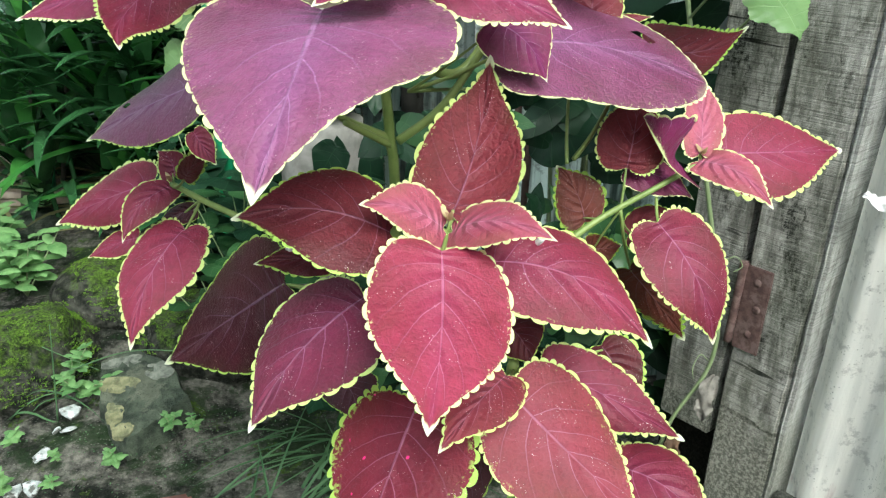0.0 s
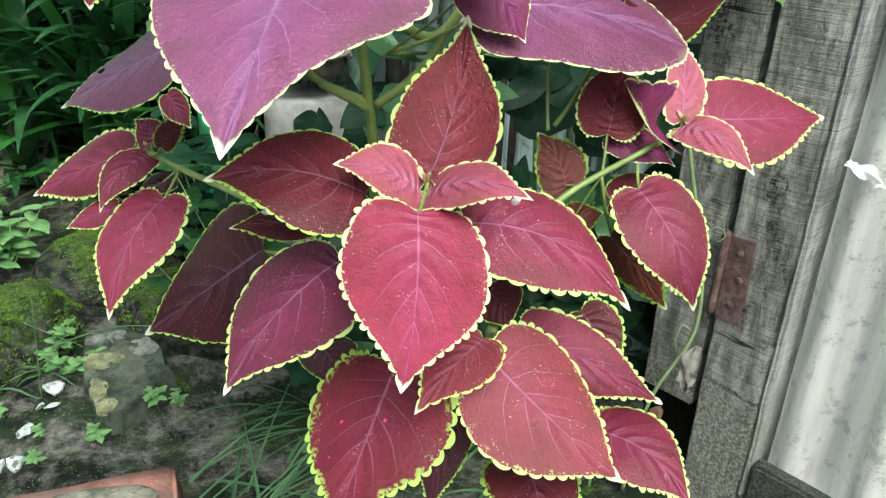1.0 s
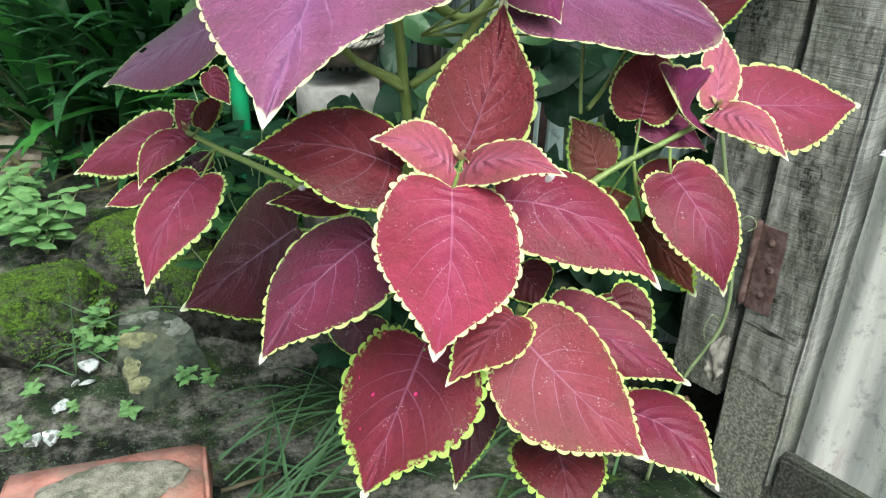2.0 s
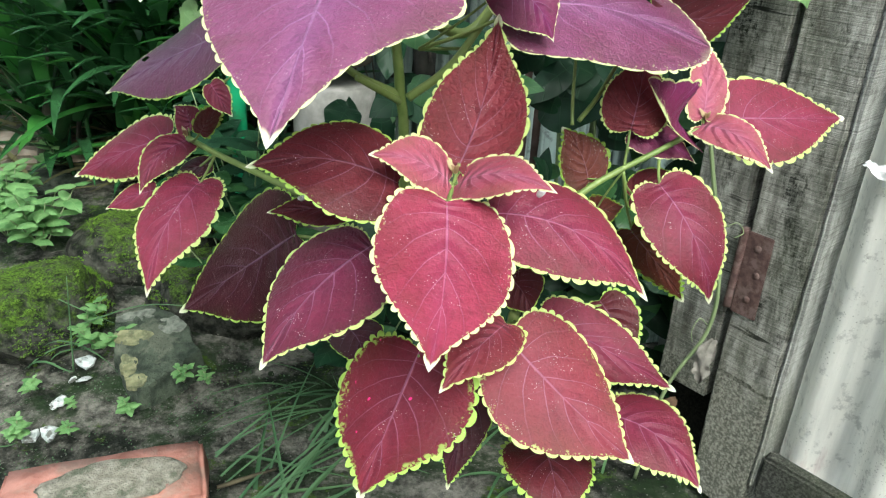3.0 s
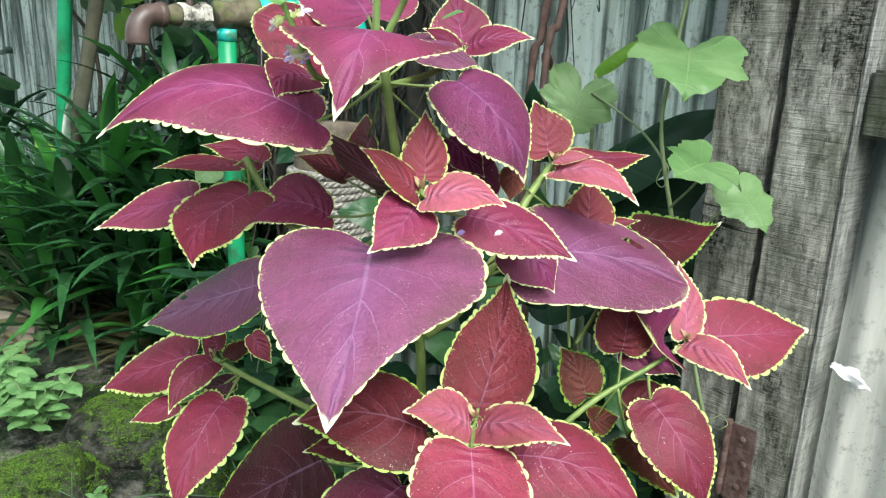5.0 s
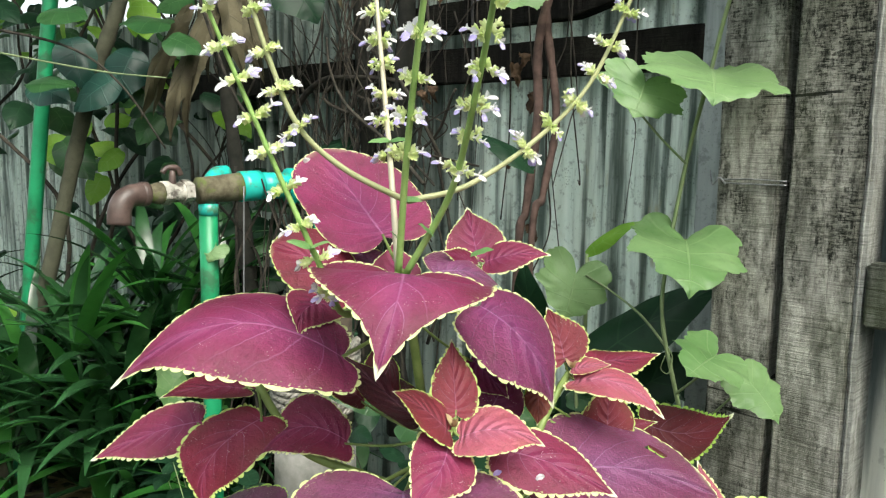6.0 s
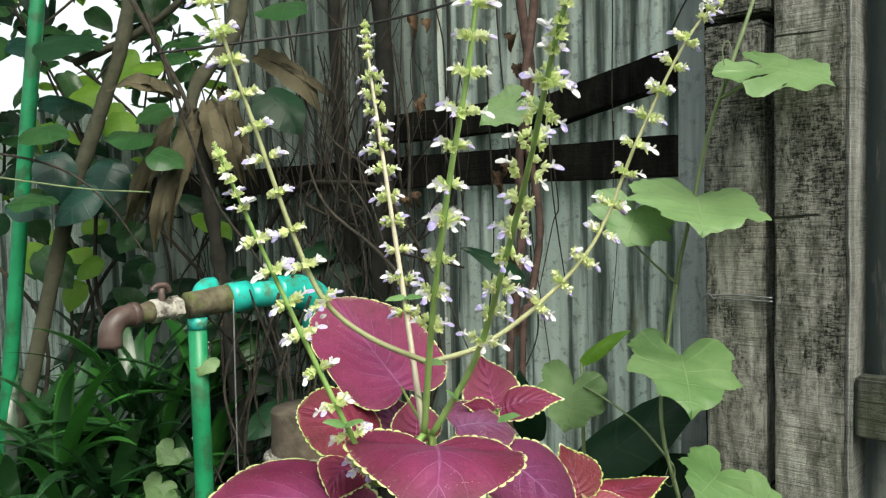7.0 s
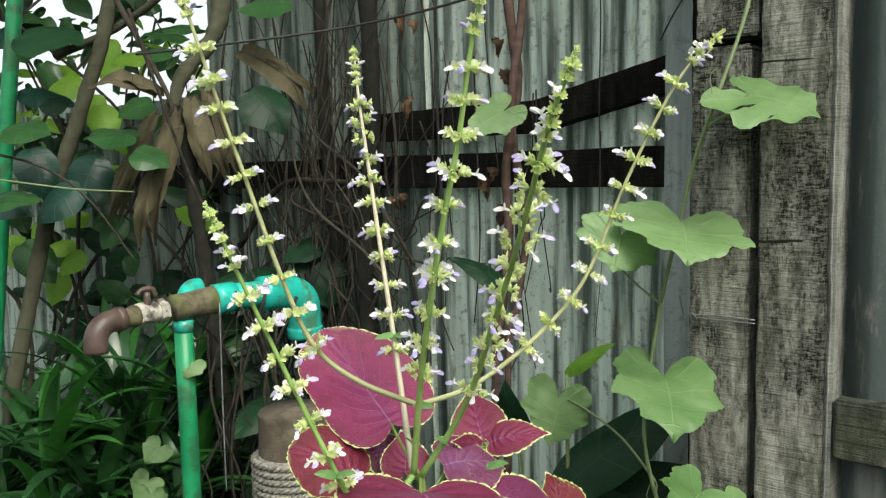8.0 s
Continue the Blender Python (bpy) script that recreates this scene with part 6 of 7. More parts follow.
twig([(0.141, 1.15, 1.45), (0.145, 1.15, 1.275), (0.157, 1.145, 1.147), (0.138, 1.15, 1.02), (0.141, 1.15, 0.919), (0.125, 1.14, 0.78), (0.11, 1.12, 0.677), (0.10, 1.1, -0.02)], 0.0085, REDBARK)
twig([(0.172, 1.15, 1.45), (0.168, 1.15, 1.275), (0.148, 1.135, 1.15), (0.150, 1.15, 1.06), (0.169, 1.15, 0.919), (0.150, 1.14, 0.80), (0.13, 1.12, 0.70), (0.12, 1.1, -0.02)], 0.0075, REDBARK)
rng = random.Random(11)
for i in range(90):
    u = 1.08 + (0.20 if i % 3 else 0.42) * rng.random() ** 0.8 + (0.35 if i % 9 == 0 else 0)
    z0, z1 = rng.uniform(0.3, 0.9), rng.uniform(0.95, 1.5)
    n0 = rng.uniform(-0.955, -0.88)
    slant = rng.gauss(0, 0.10)
    pts = [on_line(u + slant * (k - 2) / 2 + rng.uniform(-0.06, 0.06), n0 + rng.uniform(-0.03, 0.03), z0 + (z1 - z0) * k / 4) for k in range(5)]
    twig(pts, rng.choice((0.0012, 0.0016, 0.0022, 0.0035)))
for i in range(16):
    u, z = rng.uniform(0.62, 1.1), rng.uniform(1.0, 1.5)
    pts = [on_line(u + rng.uniform(-0.02, 0.02), rng.uniform(-0.955, -0.92), z - rng.uniform(0.25, 0.5) * k / 3) for k in range(4)]
    twig(pts, rng.choice((0.0008, 0.0012, 0.0016)))
for i in range(22):
    x, y = rng.uniform(-0.42, -0.18), rng.uniform(1.36, 1.55)
    pts = [(x + rng.uniform(-0.05, 0.05), y + rng.uniform(-0.03, 0.03), 0.80 - 0.2 * k + rng.uniform(-0.03, 0.03)) for k in range(5)]
    twig(pts, rng.choice((0.0012, 0.0018, 0.003)))
twig([on_line(1.12, -0.93, 0.3), on_line(1.13, -0.93, 0.8), on_line(1.10, -0.93, 1.2), on_line(1.14, -0.93, 1.9)], 0.022, BARK)
twig([on_line(1.24, -0.94, 0.3), on_line(1.22, -0.94, 0.8), on_line(1.25, -0.94, 1.2), on_line(1.22, -0.94, 1.9)], 0.018, BARK)
twig([on_line(1.5, -0.9, 0.86), on_line(1.35, -0.9, 0.99), on_line(1.2, -0.9, 1.0), on_line(1.1, -0.92, 0.99)], 0.007)
for i in range(14):
    u, z = (0.80 + rng.uniform(-0.03, 0.05), rng.uniform(0.72, 1.25)) if i < 9 else (1.0 + rng.uniform(-0.03, 0.04), rng.uniform(0.95, 1.3))
    at = on_line(u, -0.91, z)
    way = Vector((rng.uniform(-0.5, 0.5), -0.3, -1)).normalized()
    under(part("dry_leaf", blade(at, at + way * rng.uniform(0.025, 0.045), (rng.uniform(-1, 0.2), -1, 0.2), 0.017, OVATE, 0.35, 1.6, 0.7, 0.5, (), 26, 7, 0.6), CURLED), twigs)

cable = thing("overhead_wire", "thin black wires strung across a fence", "wire", (-0.3, 1.3, 1.23))
under(part("strand", tube([(-0.45, 1.32, 1.22), (-0.305, 1.3, 1.233), (-0.094, 1.3, 1.262), (0.083, 1.2, 1.285), (0.25, 1.1, 1.33)], 0.0022, sides=6, count=40), WIRE_DARK), cable)
under(part("strand", tube([on_line(0.95, -0.95, 0.95), on_line(0.955, -0.948, 1.2), on_line(0.95, -0.95, 1.6)], 0.003, sides=6, count=20), WIRE_DARK), cable)
under(part("strand", tube([on_line(0.525, -0.93, 1.19), on_line(0.505, -0.925, 1.22), on_line(0.48, -0.93, 1.26), on_line(0.45, -0.93, 1.31)], 0.0012, sides=6, count=20), WIRE_DARK), cable)
under(part("strand", tube([(-0.333, 1.30, 0.80), (-0.335, 1.29, 0.6), (-0.336, 1.29, 0.47)], 0.0013, sides=6, count=20), WIRE), cable)

# ---------------------------------------------------------------- dark glossy leaves by the foot of the fence
glossy = thing("dark_leaf_plant", "low plant with large dark glossy leaves", "plant", (0.22, 0.99, -0.03))
for b, tip_at, face, w in (
    ((0.17, 0.97, 0.565), (0.345, 0.93, 0.70), (-0.4, -0.6, 0.6), 0.085),
    ((0.20, 0.99, 0.50), (0.34, 0.95, 0.60), (-0.3, -0.7, 0.5), 0.09),
    ((0.16, 1.0, 0.50), (0.26, 0.95, 0.56), (-0.3, -0.7, 0.5), 0.08),
    ((0.13, 1.05, 0.60), (0.10, 1.0, 0.72), (-0.3, -0.7, 0.4), 0.05),
    ((0.12, 1.06, 0.84), (0.03, 1.06, 0.89), (0.1, -0.6, 0.8), 0.045),
    ((0.20, 1.0, 0.38), (0.33, 0.93, 0.47), (-0.3, -0.7, 0.5), 0.10),
    ((0.12, 1.0, 0.42), (0.20, 0.90, 0.44), (-0.3, -0.7, 0.5), 0.09),
    ((0.08, 1.0, 0.52), (0.12, 0.90, 0.50), (-0.1, -0.7, 0.5), 0.08),
    ((0.22, 1.0, 0.25), (0.30, 0.88, 0.33), (-0.1, -0.7, 0.5), 0.09),
    ((0.10, 1.0, 0.28), (0.06, 0.86, 0.30), (-0.1, -0.6, 0.6), 0.09),
    ((0.02, 1.0, 0.35), (-0.03, 0.88, 0.36), (-0.1, -0.6, 0.6), 0.08),
):
    under(part("leaf", blade(b, tip_at, face, w, OVATE, 0.08, 0.1, 0.05, 0.0, (), 24, 6, 0.1), DARKLEAF), glossy)
rng = random.Random(31)
for i in range(230):
    at = Vector((rng.uniform(-0.14, 0.33), rng.uniform(0.84, 1.06), rng.uniform(0.0, 0.55)))
    # the last 80 leaves are added as shade at the fence foot
    if i >= 150:
        at = Vector((rng.uniform(0.10, 0.34), rng.uniform(0.86, 0.98), rng.uniform(0.0, 0.34)))
    way = Vector((rng.uniform(-1, 1), rng.uniform(-0.7, 0.1), rng.uniform(-0.6, 0.5))).normalized()
    size = rng.uniform(0.05, 0.10)
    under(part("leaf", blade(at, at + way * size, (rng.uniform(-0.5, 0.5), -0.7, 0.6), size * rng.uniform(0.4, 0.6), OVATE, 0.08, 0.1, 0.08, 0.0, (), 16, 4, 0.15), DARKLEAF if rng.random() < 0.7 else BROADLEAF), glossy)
under(part("leaf", blade((0.178, 0.96, 0.735), (0.236, 0.93, 0.782), (-0.5, -0.7, 0.4), 0.022, OVATE, 0.1, 0.1, 0.05, 0, (), 22, 5, 0.1), BRIGHTLEAF), glossy)
for b, tip_at in (((0.2, 1.0, -0.03), (0.17, 0.97, 0.565)), ((0.21, 1.0, -0.03), (0.20, 0.99, 0.50)), ((0.15, 1.02, -0.03), (0.13, 1.05, 0.60)), ((0.17, 1.02, -0.03), (0.178, 0.96, 0.735)), ((0.12, 1.02, -0.03), (0.10, 1.0, 0.28))):
    under(part("stalk", tube([b, Vector(b).lerp(Vector(tip_at), 0.5) + Vector((0.015, 0.01, 0)), tip_at], 0.004, 0.0025, 6, 14), VINE_STEM), glossy)

# ---------------------------------------------------------------- strap-leaved plants
def strap_plant(x, y, count, reach, seed, light=False, rise=1.4, least=0.5, droop=1.0, crown=0.0, front=False):
    plant = thing("strap_leaf_plant", "tuft of green strap leaves on a short cane" if crown else "clump of arching dark green strap leaves", "plant", (x, y, -0.03), "strap-leaved plants by the fence")
    r = random.Random(seed)
    if crown:
        under(part("cane", tube([(x + 0.02, y + 0.02, -0.03), (x + 0.01, y + 0.01, crown * 0.5), (x, y, crown + 0.01)], 0.006, 0.005, 9, 16, knots=0.15), STRAP), plant)
    for i in range(count + (10 if crown else 0)):
        low = i >= count
        a = r.uniform(0, 6.283)
        long = reach * r.uniform(0.65, 1.15)
        lift = r.uniform(least, least + 0.5) if i % 2 else r.uniform(0.95, rise)
        w = r.uniform(0.014, 0.026) if light else r.uniform(0.015, 0.028)
        out = Vector((math.cos(a), math.sin(a) if math.sin(a) > 0 else 0.35 * math.sin(a), 0)).normalized()
        if front or low:
            out = Vector((0.8 * math.cos(a), -0.35 - abs(math.sin(a)), 0)).normalized()
        across = Vector((-out.y, out.x, 0))
        bm = bmesh.new()
        p, pitch = Vector((x, y, crown * (r.uniform(0.15, 0.85) if low else 1.0))) + out * (0.006 if crown else 0.015), lift
        last, steps = None, 14
        for k in range(steps + 1):
            f = k / steps
            half = w * (0.55 + 1.2 * f - 1.75 * f * f + 0.02) if f < 1 else 0.0008
            half = max(half, 0.0008)
            fold = Vector((0, 0, half * 0.45))
            ring = [bm.verts.new(p - across * half + fold), bm.verts.new(p), bm.verts.new(p + across * half + fold)]
            if last:
                for q in range(2):
                    bm.faces.new((last[q], last[q + 1], ring[q + 1], ring[q]))
            last = ring
            p = p + (out * math.cos(pitch) + Vector((0, 0, math.sin(pitch)))) * long / steps
            pitch -= (0.035 + 0.12 * f) * r.uniform(0.8, 1.5) * droop
            p.z = max(p.z, 0.012)
        # lit-coloured blades are dealt by odds, most of all to crowned tufts
        under(part("leaf", bm, STRAP_LIT if (r.random() < (0.30 if low else 0.42 if crown else 0.22 if light else 0.04)) else STRAP), plant)


for k, (x, y, c, s) in enumerate(((-0.98, 2.05, 26, 0.62), (-0.70, 2.0, 26, 0.66), (-0.50, 1.98, 24, 0.60), (-1.25, 2.1, 24, 0.62), (-1.5, 2.3, 22, 0.62), (-0.82, 2.4, 24, 0.7), (-0.56, 1.86, 24, 0.60), (-0.72, 1.95, 24, 0.66), (-0.42, 1.76, 14, 0.5), (-1.12, 2.5, 20, 0.7), (-1.75, 2.1, 20, 0.6))):
    strap_plant(x, y, int(c * 1.5), s * 1.2, 20 + k, k == 6)
for k, (x, y, c, s) in enumerate(((-0.66, 1.74, 26, 0.74), (-0.84, 1.92, 22, 0.74), (-0.52, 1.78, 20, 0.68), (-1.02, 2.05, 20, 0.74))):
    strap_plant(x, y, c, s, 70 + k, True, 1.45, 0.85)
for k, (x, y, z, c, s, least) in enumerate(((-0.605, 1.63, 0.53, 16, 0.30, 0.6), (-0.675, 1.60, 0.40, 16, 0.30, 0.45), (-0.69, 1.58, 0.26, 14, 0.26, 0.25), (-0.84, 1.585, 0.37, 18, 0.32, 0.3), (-0.96, 1.61, 0.30, 18, 0.34, 0.3), (-0.90, 1.59, 0.20, 16, 0.30, 0.3), (-0.54, 1.60, 0.46, 18, 0.28, 0.35), (-0.47, 1.56, 0.34, 16, 0.26, 0.3), (-0.62, 1.54, 0.36, 18, 0.28, 0.3), (-0.72, 1.54, 0.44, 18, 0.28, 0.4), (-0.45, 1.62, 0.55, 14, 0.24, 0.4), (-0.40, 1.50, 0.20, 14, 0.26, 0.3))):
    strap_plant(x, y, c, s, 90 + k, True, 1.45, least, 0.6, z)


for k, (x, y) in enumerate(((-0.97, 1.80), (-1.12, 1.92), (-0.84, 1.78), (-1.28, 1.98))):
    strap_plant(x, y + 0.06, 18, 0.34, 120 + k, False, 1.5, 1.0, 1.0, 0.0, True)


# ---------------------------------------------------------------- stones, brick and litter on the ground
def stone(name, at, size, mat, label, seed, faces=12, top=0.8, turn=0.0, level=4):
    """A broken stone: a ball cut by random planes, then roughened."""
    r = random.Random(int(seed * 100))
    cuts = [(Vector((r.gauss(0, 1), r.gauss(0, 1), r.gauss(0, 0.8))).normalized(), r.uniform(0.62, 0.92)) for _ in range(faces)]
    cuts.append((Vector((r.uniform(-0.15, 0.15), r.uniform(-0.25, 0), 1)).normalized(), top))
    bm = bmesh.new()
    bmesh.ops.create_icosphere(bm, subdivisions=level, radius=1)
    rot = Matrix.Rotation(turn, 3, "Z")
    for v in bm.verts:
        q = v.co.copy()
        for d, h in cuts:
            over = q.dot(d) - h
            if over > 0:
                q -= d * over * 0.93
        q += 0.035 * noise.noise_vector(q * 2.5 + Vector((seed, 0, 0))) + 0.028 * noise.noise_vector(q * 8 + Vector((seed, 0, 0))) + (0.016 * noise.noise_vector(q * 21) if level > 3 else Vector())
        v.co = Vector(at) + rot @ Vector((q.x * size[0], q.y * size[1], q.z * size[2]))
    ob = part(name, bm, mat)
    ob.data.set_sharp_from_angle(angle=radians(24))
    return tagged(ob, label, "stone")


def shard(at, size, seed):
    """A flat splinter with a broken outline, lying aslant."""
    r = random.Random(seed)
    m = Matrix.Translation(Vector(at) + Vector((0, 0, 0.004))) @ Matrix.Rotation(r.uniform(0, 6), 4, "Z") @ Matrix.Rotation(r.uniform(0.1, 0.5), 4, "X")
    bm = bmesh.new()
    ring = [(a, r.uniform(0.6, 1.15)) for a in (k * 6.283 / 6 + r.uniform(-0.35, 0.35) for k in range(6))]
    rims = [[bm.verts.new(m @ Vector((1.2 * size * q * s * math.cos(a), 0.8 * size * q * s * math.sin(a), z + 0.08 * size * r.uniform(-1, 1)))) for a, q in ring] for z, s in ((-0.16 * size, 1.0), (0.10 * size, 1.0), (0.18 * size, 0.86))]
    for lo, hi in zip(rims, rims[1:]):
        for k in range(6):
            bm.faces.new((lo[k], lo[(k + 1) % 6], hi[(k + 1) % 6], hi[k]))
    bm.faces.new(rims[0][::-1])
    bm.faces.new(rims[-1])
    tagged(part("shard", bm, CHIP, smooth=False), "small chipped white shard on damp soil", "stone")


MOSSY = "dark rock covered with bright green moss"


def moss_on(rock, seed, amount, reach):
    """Tufts of moss in patches over the upper side of a rock, as a part of it."""
    r = random.Random(seed)
    bm = bmesh.new()
    for f in rock.data.polygons:
        c = f.center
        if f.normal.z < 0.35 or noise.fractal(c * 16 + Vector((seed, 0, 0)), 1.0, 2.0, 4) + 0.25 * f.normal.z < reach:
            continue
        for _ in range(amount):
            p = c + Vector((r.gauss(0, 0.004), r.gauss(0, 0.004), 0.0))
            way = (f.normal + 0.7 * Vector((r.gauss(0, 1), r.gauss(0, 1), r.gauss(0, 0.5)))).normalized()
            side = way.orthogonal().normalized()
            side.rotate(Matrix.Rotation(r.uniform(0, 6.283), 3, way))
            ln = r.uniform(0.0004, 0.0020)
            bm.faces.new([bm.verts.new(q) for q in (p - way * 0.002 - side * 0.0007, p - way * 0.002 + side * 0.0007, p + way * ln)])
    tagged(under(part("moss", bm, MOSS, smooth=False), rock), kind="stuff")


moss_on(stone("mossy_rock", (-0.70, 1.06, -0.01), (0.17, 0.15, 0.09), ROCK, MOSSY, 1.3), 1, 60, 0.02)
moss_on(stone("mossy_rock", (-0.60, 1.30, -0.01), (0.15, 0.12, 0.08), ROCK, MOSSY, 4.1), 2, 50, 0.04)
moss_on(stone("mossy_rock", (-0.37, 1.14, -0.01), (0.19, 0.13, 0.085), ROCK, MOSSY, 7.7), 3, 50, 0.04)


def slab_stone():
    """A flat, broken-edged stone with lichen, set aslant in the soil."""
    st = thing("slab_stone", "flat grey-green stone with pale lichen patches", "stone", (-0.45, 0.95, -0.03))
    ring = [Vector(p) for p in ((-0.531, 1.010, 0), (-0.486, 1.040, 0), (-0.415, 1.005, 0), (-0.372, 0.947, 0), (-0.400, 0.900, 0), (-0.437, 0.858, 0), (-0.470, 0.890, 0), (-0.500, 0.930, 0))]
    mid = sum(ring, Vector()) / len(ring)
    line = []
    for a, b in zip(ring, ring[1:] + ring[:1]):
        line += [a.lerp(b, k / 6) for k in range(6)]
    rough = [p + (p - mid).normalized() * (0.006 * noise.noise(p * 40) + 0.004 * noise.noise(p * 110)) for p in line]
    bm = bmesh.new()
    rings = []
    for z, f in ((-0.05, 1.06), (-0.01, 1.03), (0.012, 1.0), (0.020, 0.965), (0.022, 0.80), (0.023, 0.60), (0.022, 0.40), (0.023, 0.20)):
        row = []
        for p in rough:
            q = mid + (p - mid) * f
            row.append(bm.verts.new((q.x, q.y, z - 0.006 + 0.24 * (q.y - 0.95) + 0.0022 * noise.noise(q * 55) + (0.0012 * noise.noise(q * 160) if f < 1 else 0))))
        rings.append(row)
    k = len(rough)
    for a, b in zip(rings, rings[1:]):
        for i in range(k):
            bm.faces.new((a[i], a[(i + 1) % k], b[(i + 1) % k], b[i]))
    bm.faces.new(rings[-1])
    under(part("body", bm, ROCK_BARE), st).data.set_sharp_from_angle(angle=radians(35))
    r = random.Random(4)
    for x, y, w, h, turn, mat in ((-0.482, 0.960, 0.030, 0.016, 0.1, LICHEN), (-0.430, 0.990, 0.020, 0.017, -0.4, PALE_LICHEN), (-0.468, 0.905, 0.012, 0.022, 0.5, LICHEN), (-0.447, 0.878, 0.016, 0.012, 0.3, LICHEN), (-0.492, 1.005, 0.030, 0.012, 0.3, PALE_LICHEN)):
        bm = bmesh.new()
        c = Matrix.Rotation(turn, 3, "Z")
        rim = []
        for q in range(22):
            a = 6.283 * q / 22
            d = Vector((math.cos(a), math.sin(a), 0)) * (1 + 0.35 * noise.noise(Vector((2 * math.cos(a), 2 * math.sin(a), x * 50))) + r.uniform(-0.07, 0.07))
            p = Vector((x, y, 0)) + c @ Vector((d.x * w, d.y * h, 0))
            rim.append(p)
        top = [bm.verts.new((p.x, p.y, 0.0172 + 0.24 * (p.y - 0.95))) for p in rim]
        low = [bm.verts.new((p.x, p.y, 0.010 + 0.24 * (p.y - 0.95))) for p in rim]
        bm.faces.new(top)
        for q in range(22):
            bm.faces.new((low[q], low[(q + 1) % 22], top[(q + 1) % 22], top[q]))
        under(part("lichen", bm, mat, label="thin crust of pale lichen", smooth=False), st)


slab_stone()
stone("sandstone_block", (-1.04, 1.72, 0.0), (0.17, 0.11, 0.08), PALE, "weathered pale brown sandstone block on soil", 5.5, 10, 0.7, 0.1)
stone("stone_slab", (-0.86, 1.62, -0.015), (0.17, 0.10, 0.05), ROCK_BARE, "weathered grey stone slab on soil", 8.5, 10, 0.6, 0.4)
stone("stone_slab", (-0.62, 1.55, -0.015), (0.15, 0.10, 0.05), ROCK, "mossy stone slab on soil", 9.5, 10, 0.6, 0.4)
for at, s, seed in (((-0.549, 0.934, -0.020), 0.018, 1), ((-0.530, 0.777, -0.026), 0.017, 2), ((-0.552, 0.768, -0.026), 0.015, 3), ((-0.548, 0.847, -0.026), 0.015, 4), ((-0.540, 0.905, -0.028), 0.010, 5), ((-0.557, 0.900, -0.028), 0.008, 6), ((-0.553, 0.835, -0.028), 0.007, 7)):
    shard(at, s, seed)
rng = random.Random(3)
bm = bmesh.new()
for i in range(900):
    x, y = rng.uniform(-0.95, 0.35), rng.uniform(0.55, 1.5)
    s = 0.0012 + 0.005 * rng.random() ** 3
    g = bmesh.ops.create_icosphere(bm, subdivisions=1, radius=s)
    for v in g["verts"]:
        v.co = Vector((v.co.x * rng.uniform(0.8, 1.3), v.co.y, v.co.z * 0.6)) + Vector((x, y, -0.028 + 0.012 * noise.noise(Vector((x * 6, y * 6, 0)))))
tagged(part("gravel", bm, SOIL), "scattered small pebbles and crumbs on soil", "gravel", kind="stuff")


rng = random.Random(8)
bm = bmesh.new()
for cx, cy, spread, count in ((-0.36, 0.92, 0.035, 150), (-0.30, 0.86, 0.05, 120), (-0.60, 1.02, 0.05, 120), (-0.56, 0.74, 0.03, 70), (-0.44, 0.80, 0.06, 110), (-0.50, 0.88, 0.04, 70), (-0.24, 0.98, 0.06, 120), (-0.66, 0.86, 0.05, 90)):
    for i in range(count):
        x, y = rng.gauss(cx, spread), rng.gauss(cy, spread)
        z = -0.030 + 0.03 * noise.fractal(Vector((x * 2.2, y * 2.2, 0.3)), 1.0, 2.0, 4) + rng.uniform(0.0, 0.012)
        a, s = rng.uniform(0, 6.283), rng.uniform(0.0008, 0.0024)
        d, e = Vector((math.cos(a), math.sin(a), rng.uniform(-0.2, 0.6))) * s, Vector((-math.sin(a), math.cos(a), 0)) * s * 0.5
        c = Vector((x, y, z))
        bm.faces.new([bm.verts.new(p) for p in (c - d, c - 0.2 * d + e, c + d, c - 0.2 * d - e)])
tagged(part("ground_cover", bm, GRASS, smooth=False), "fine creeping green seedlings on damp soil", "ground cover", kind="stuff")


def make_brick():
    b = thing("brick", "chipped red clay brick with a mortar patch", "brick", (-0.40, 0.63, -0.03))
    ang = math.atan2(0.063, 0.211) + 0.05
    m = Matrix.Translation((-0.376, 0.624, 0.014)) @ Matrix.Rotation(ang, 4, "Z")
    bm = bmesh.new()
    bmesh.ops.create_cube(bm, size=1)
    bmesh.ops.scale(bm, vec=(0.225, 0.105, 0.07), verts=bm.verts)
    bmesh.ops.bevel(bm, geom=list(bm.edges), offset=0.006, segments=3, affect="EDGES")
    bmesh.ops.subdivide_edges(bm, edges=list(bm.edges), cuts=3, use_grid_fill=True)
    for v in bm.verts:
        v.co += 0.004 * noise.noise_vector(v.co * 22) + 0.0018 * noise.noise_vector(v.co * 70)
    bmesh.ops.transform(bm, matrix=m, verts=bm.verts)
    under(part("body", bm, BRICK), b)
    bm = bmesh.new()
    bmesh.ops.create_icosphere(bm, subdivisions=4, radius=1)
    for v in bm.verts:
        d = v.co.copy()
        r = 1 + 0.22 * noise.noise(d * 2.0) + 0.06 * noise.noise(d * 6)
        v.co = Vector((d.x * 0.078 * r, d.y * 0.036 * r, d.z * 0.004 + 0.0012 * noise.noise(d * 14)))
    bmesh.ops.transform(bm, matrix=m @ Matrix.Translation((0.01, -0.004, 0.036)), verts=bm.verts)
    under(part("mortar", bm, MORTAR, label="grey mortar patch"), b)


make_brick()


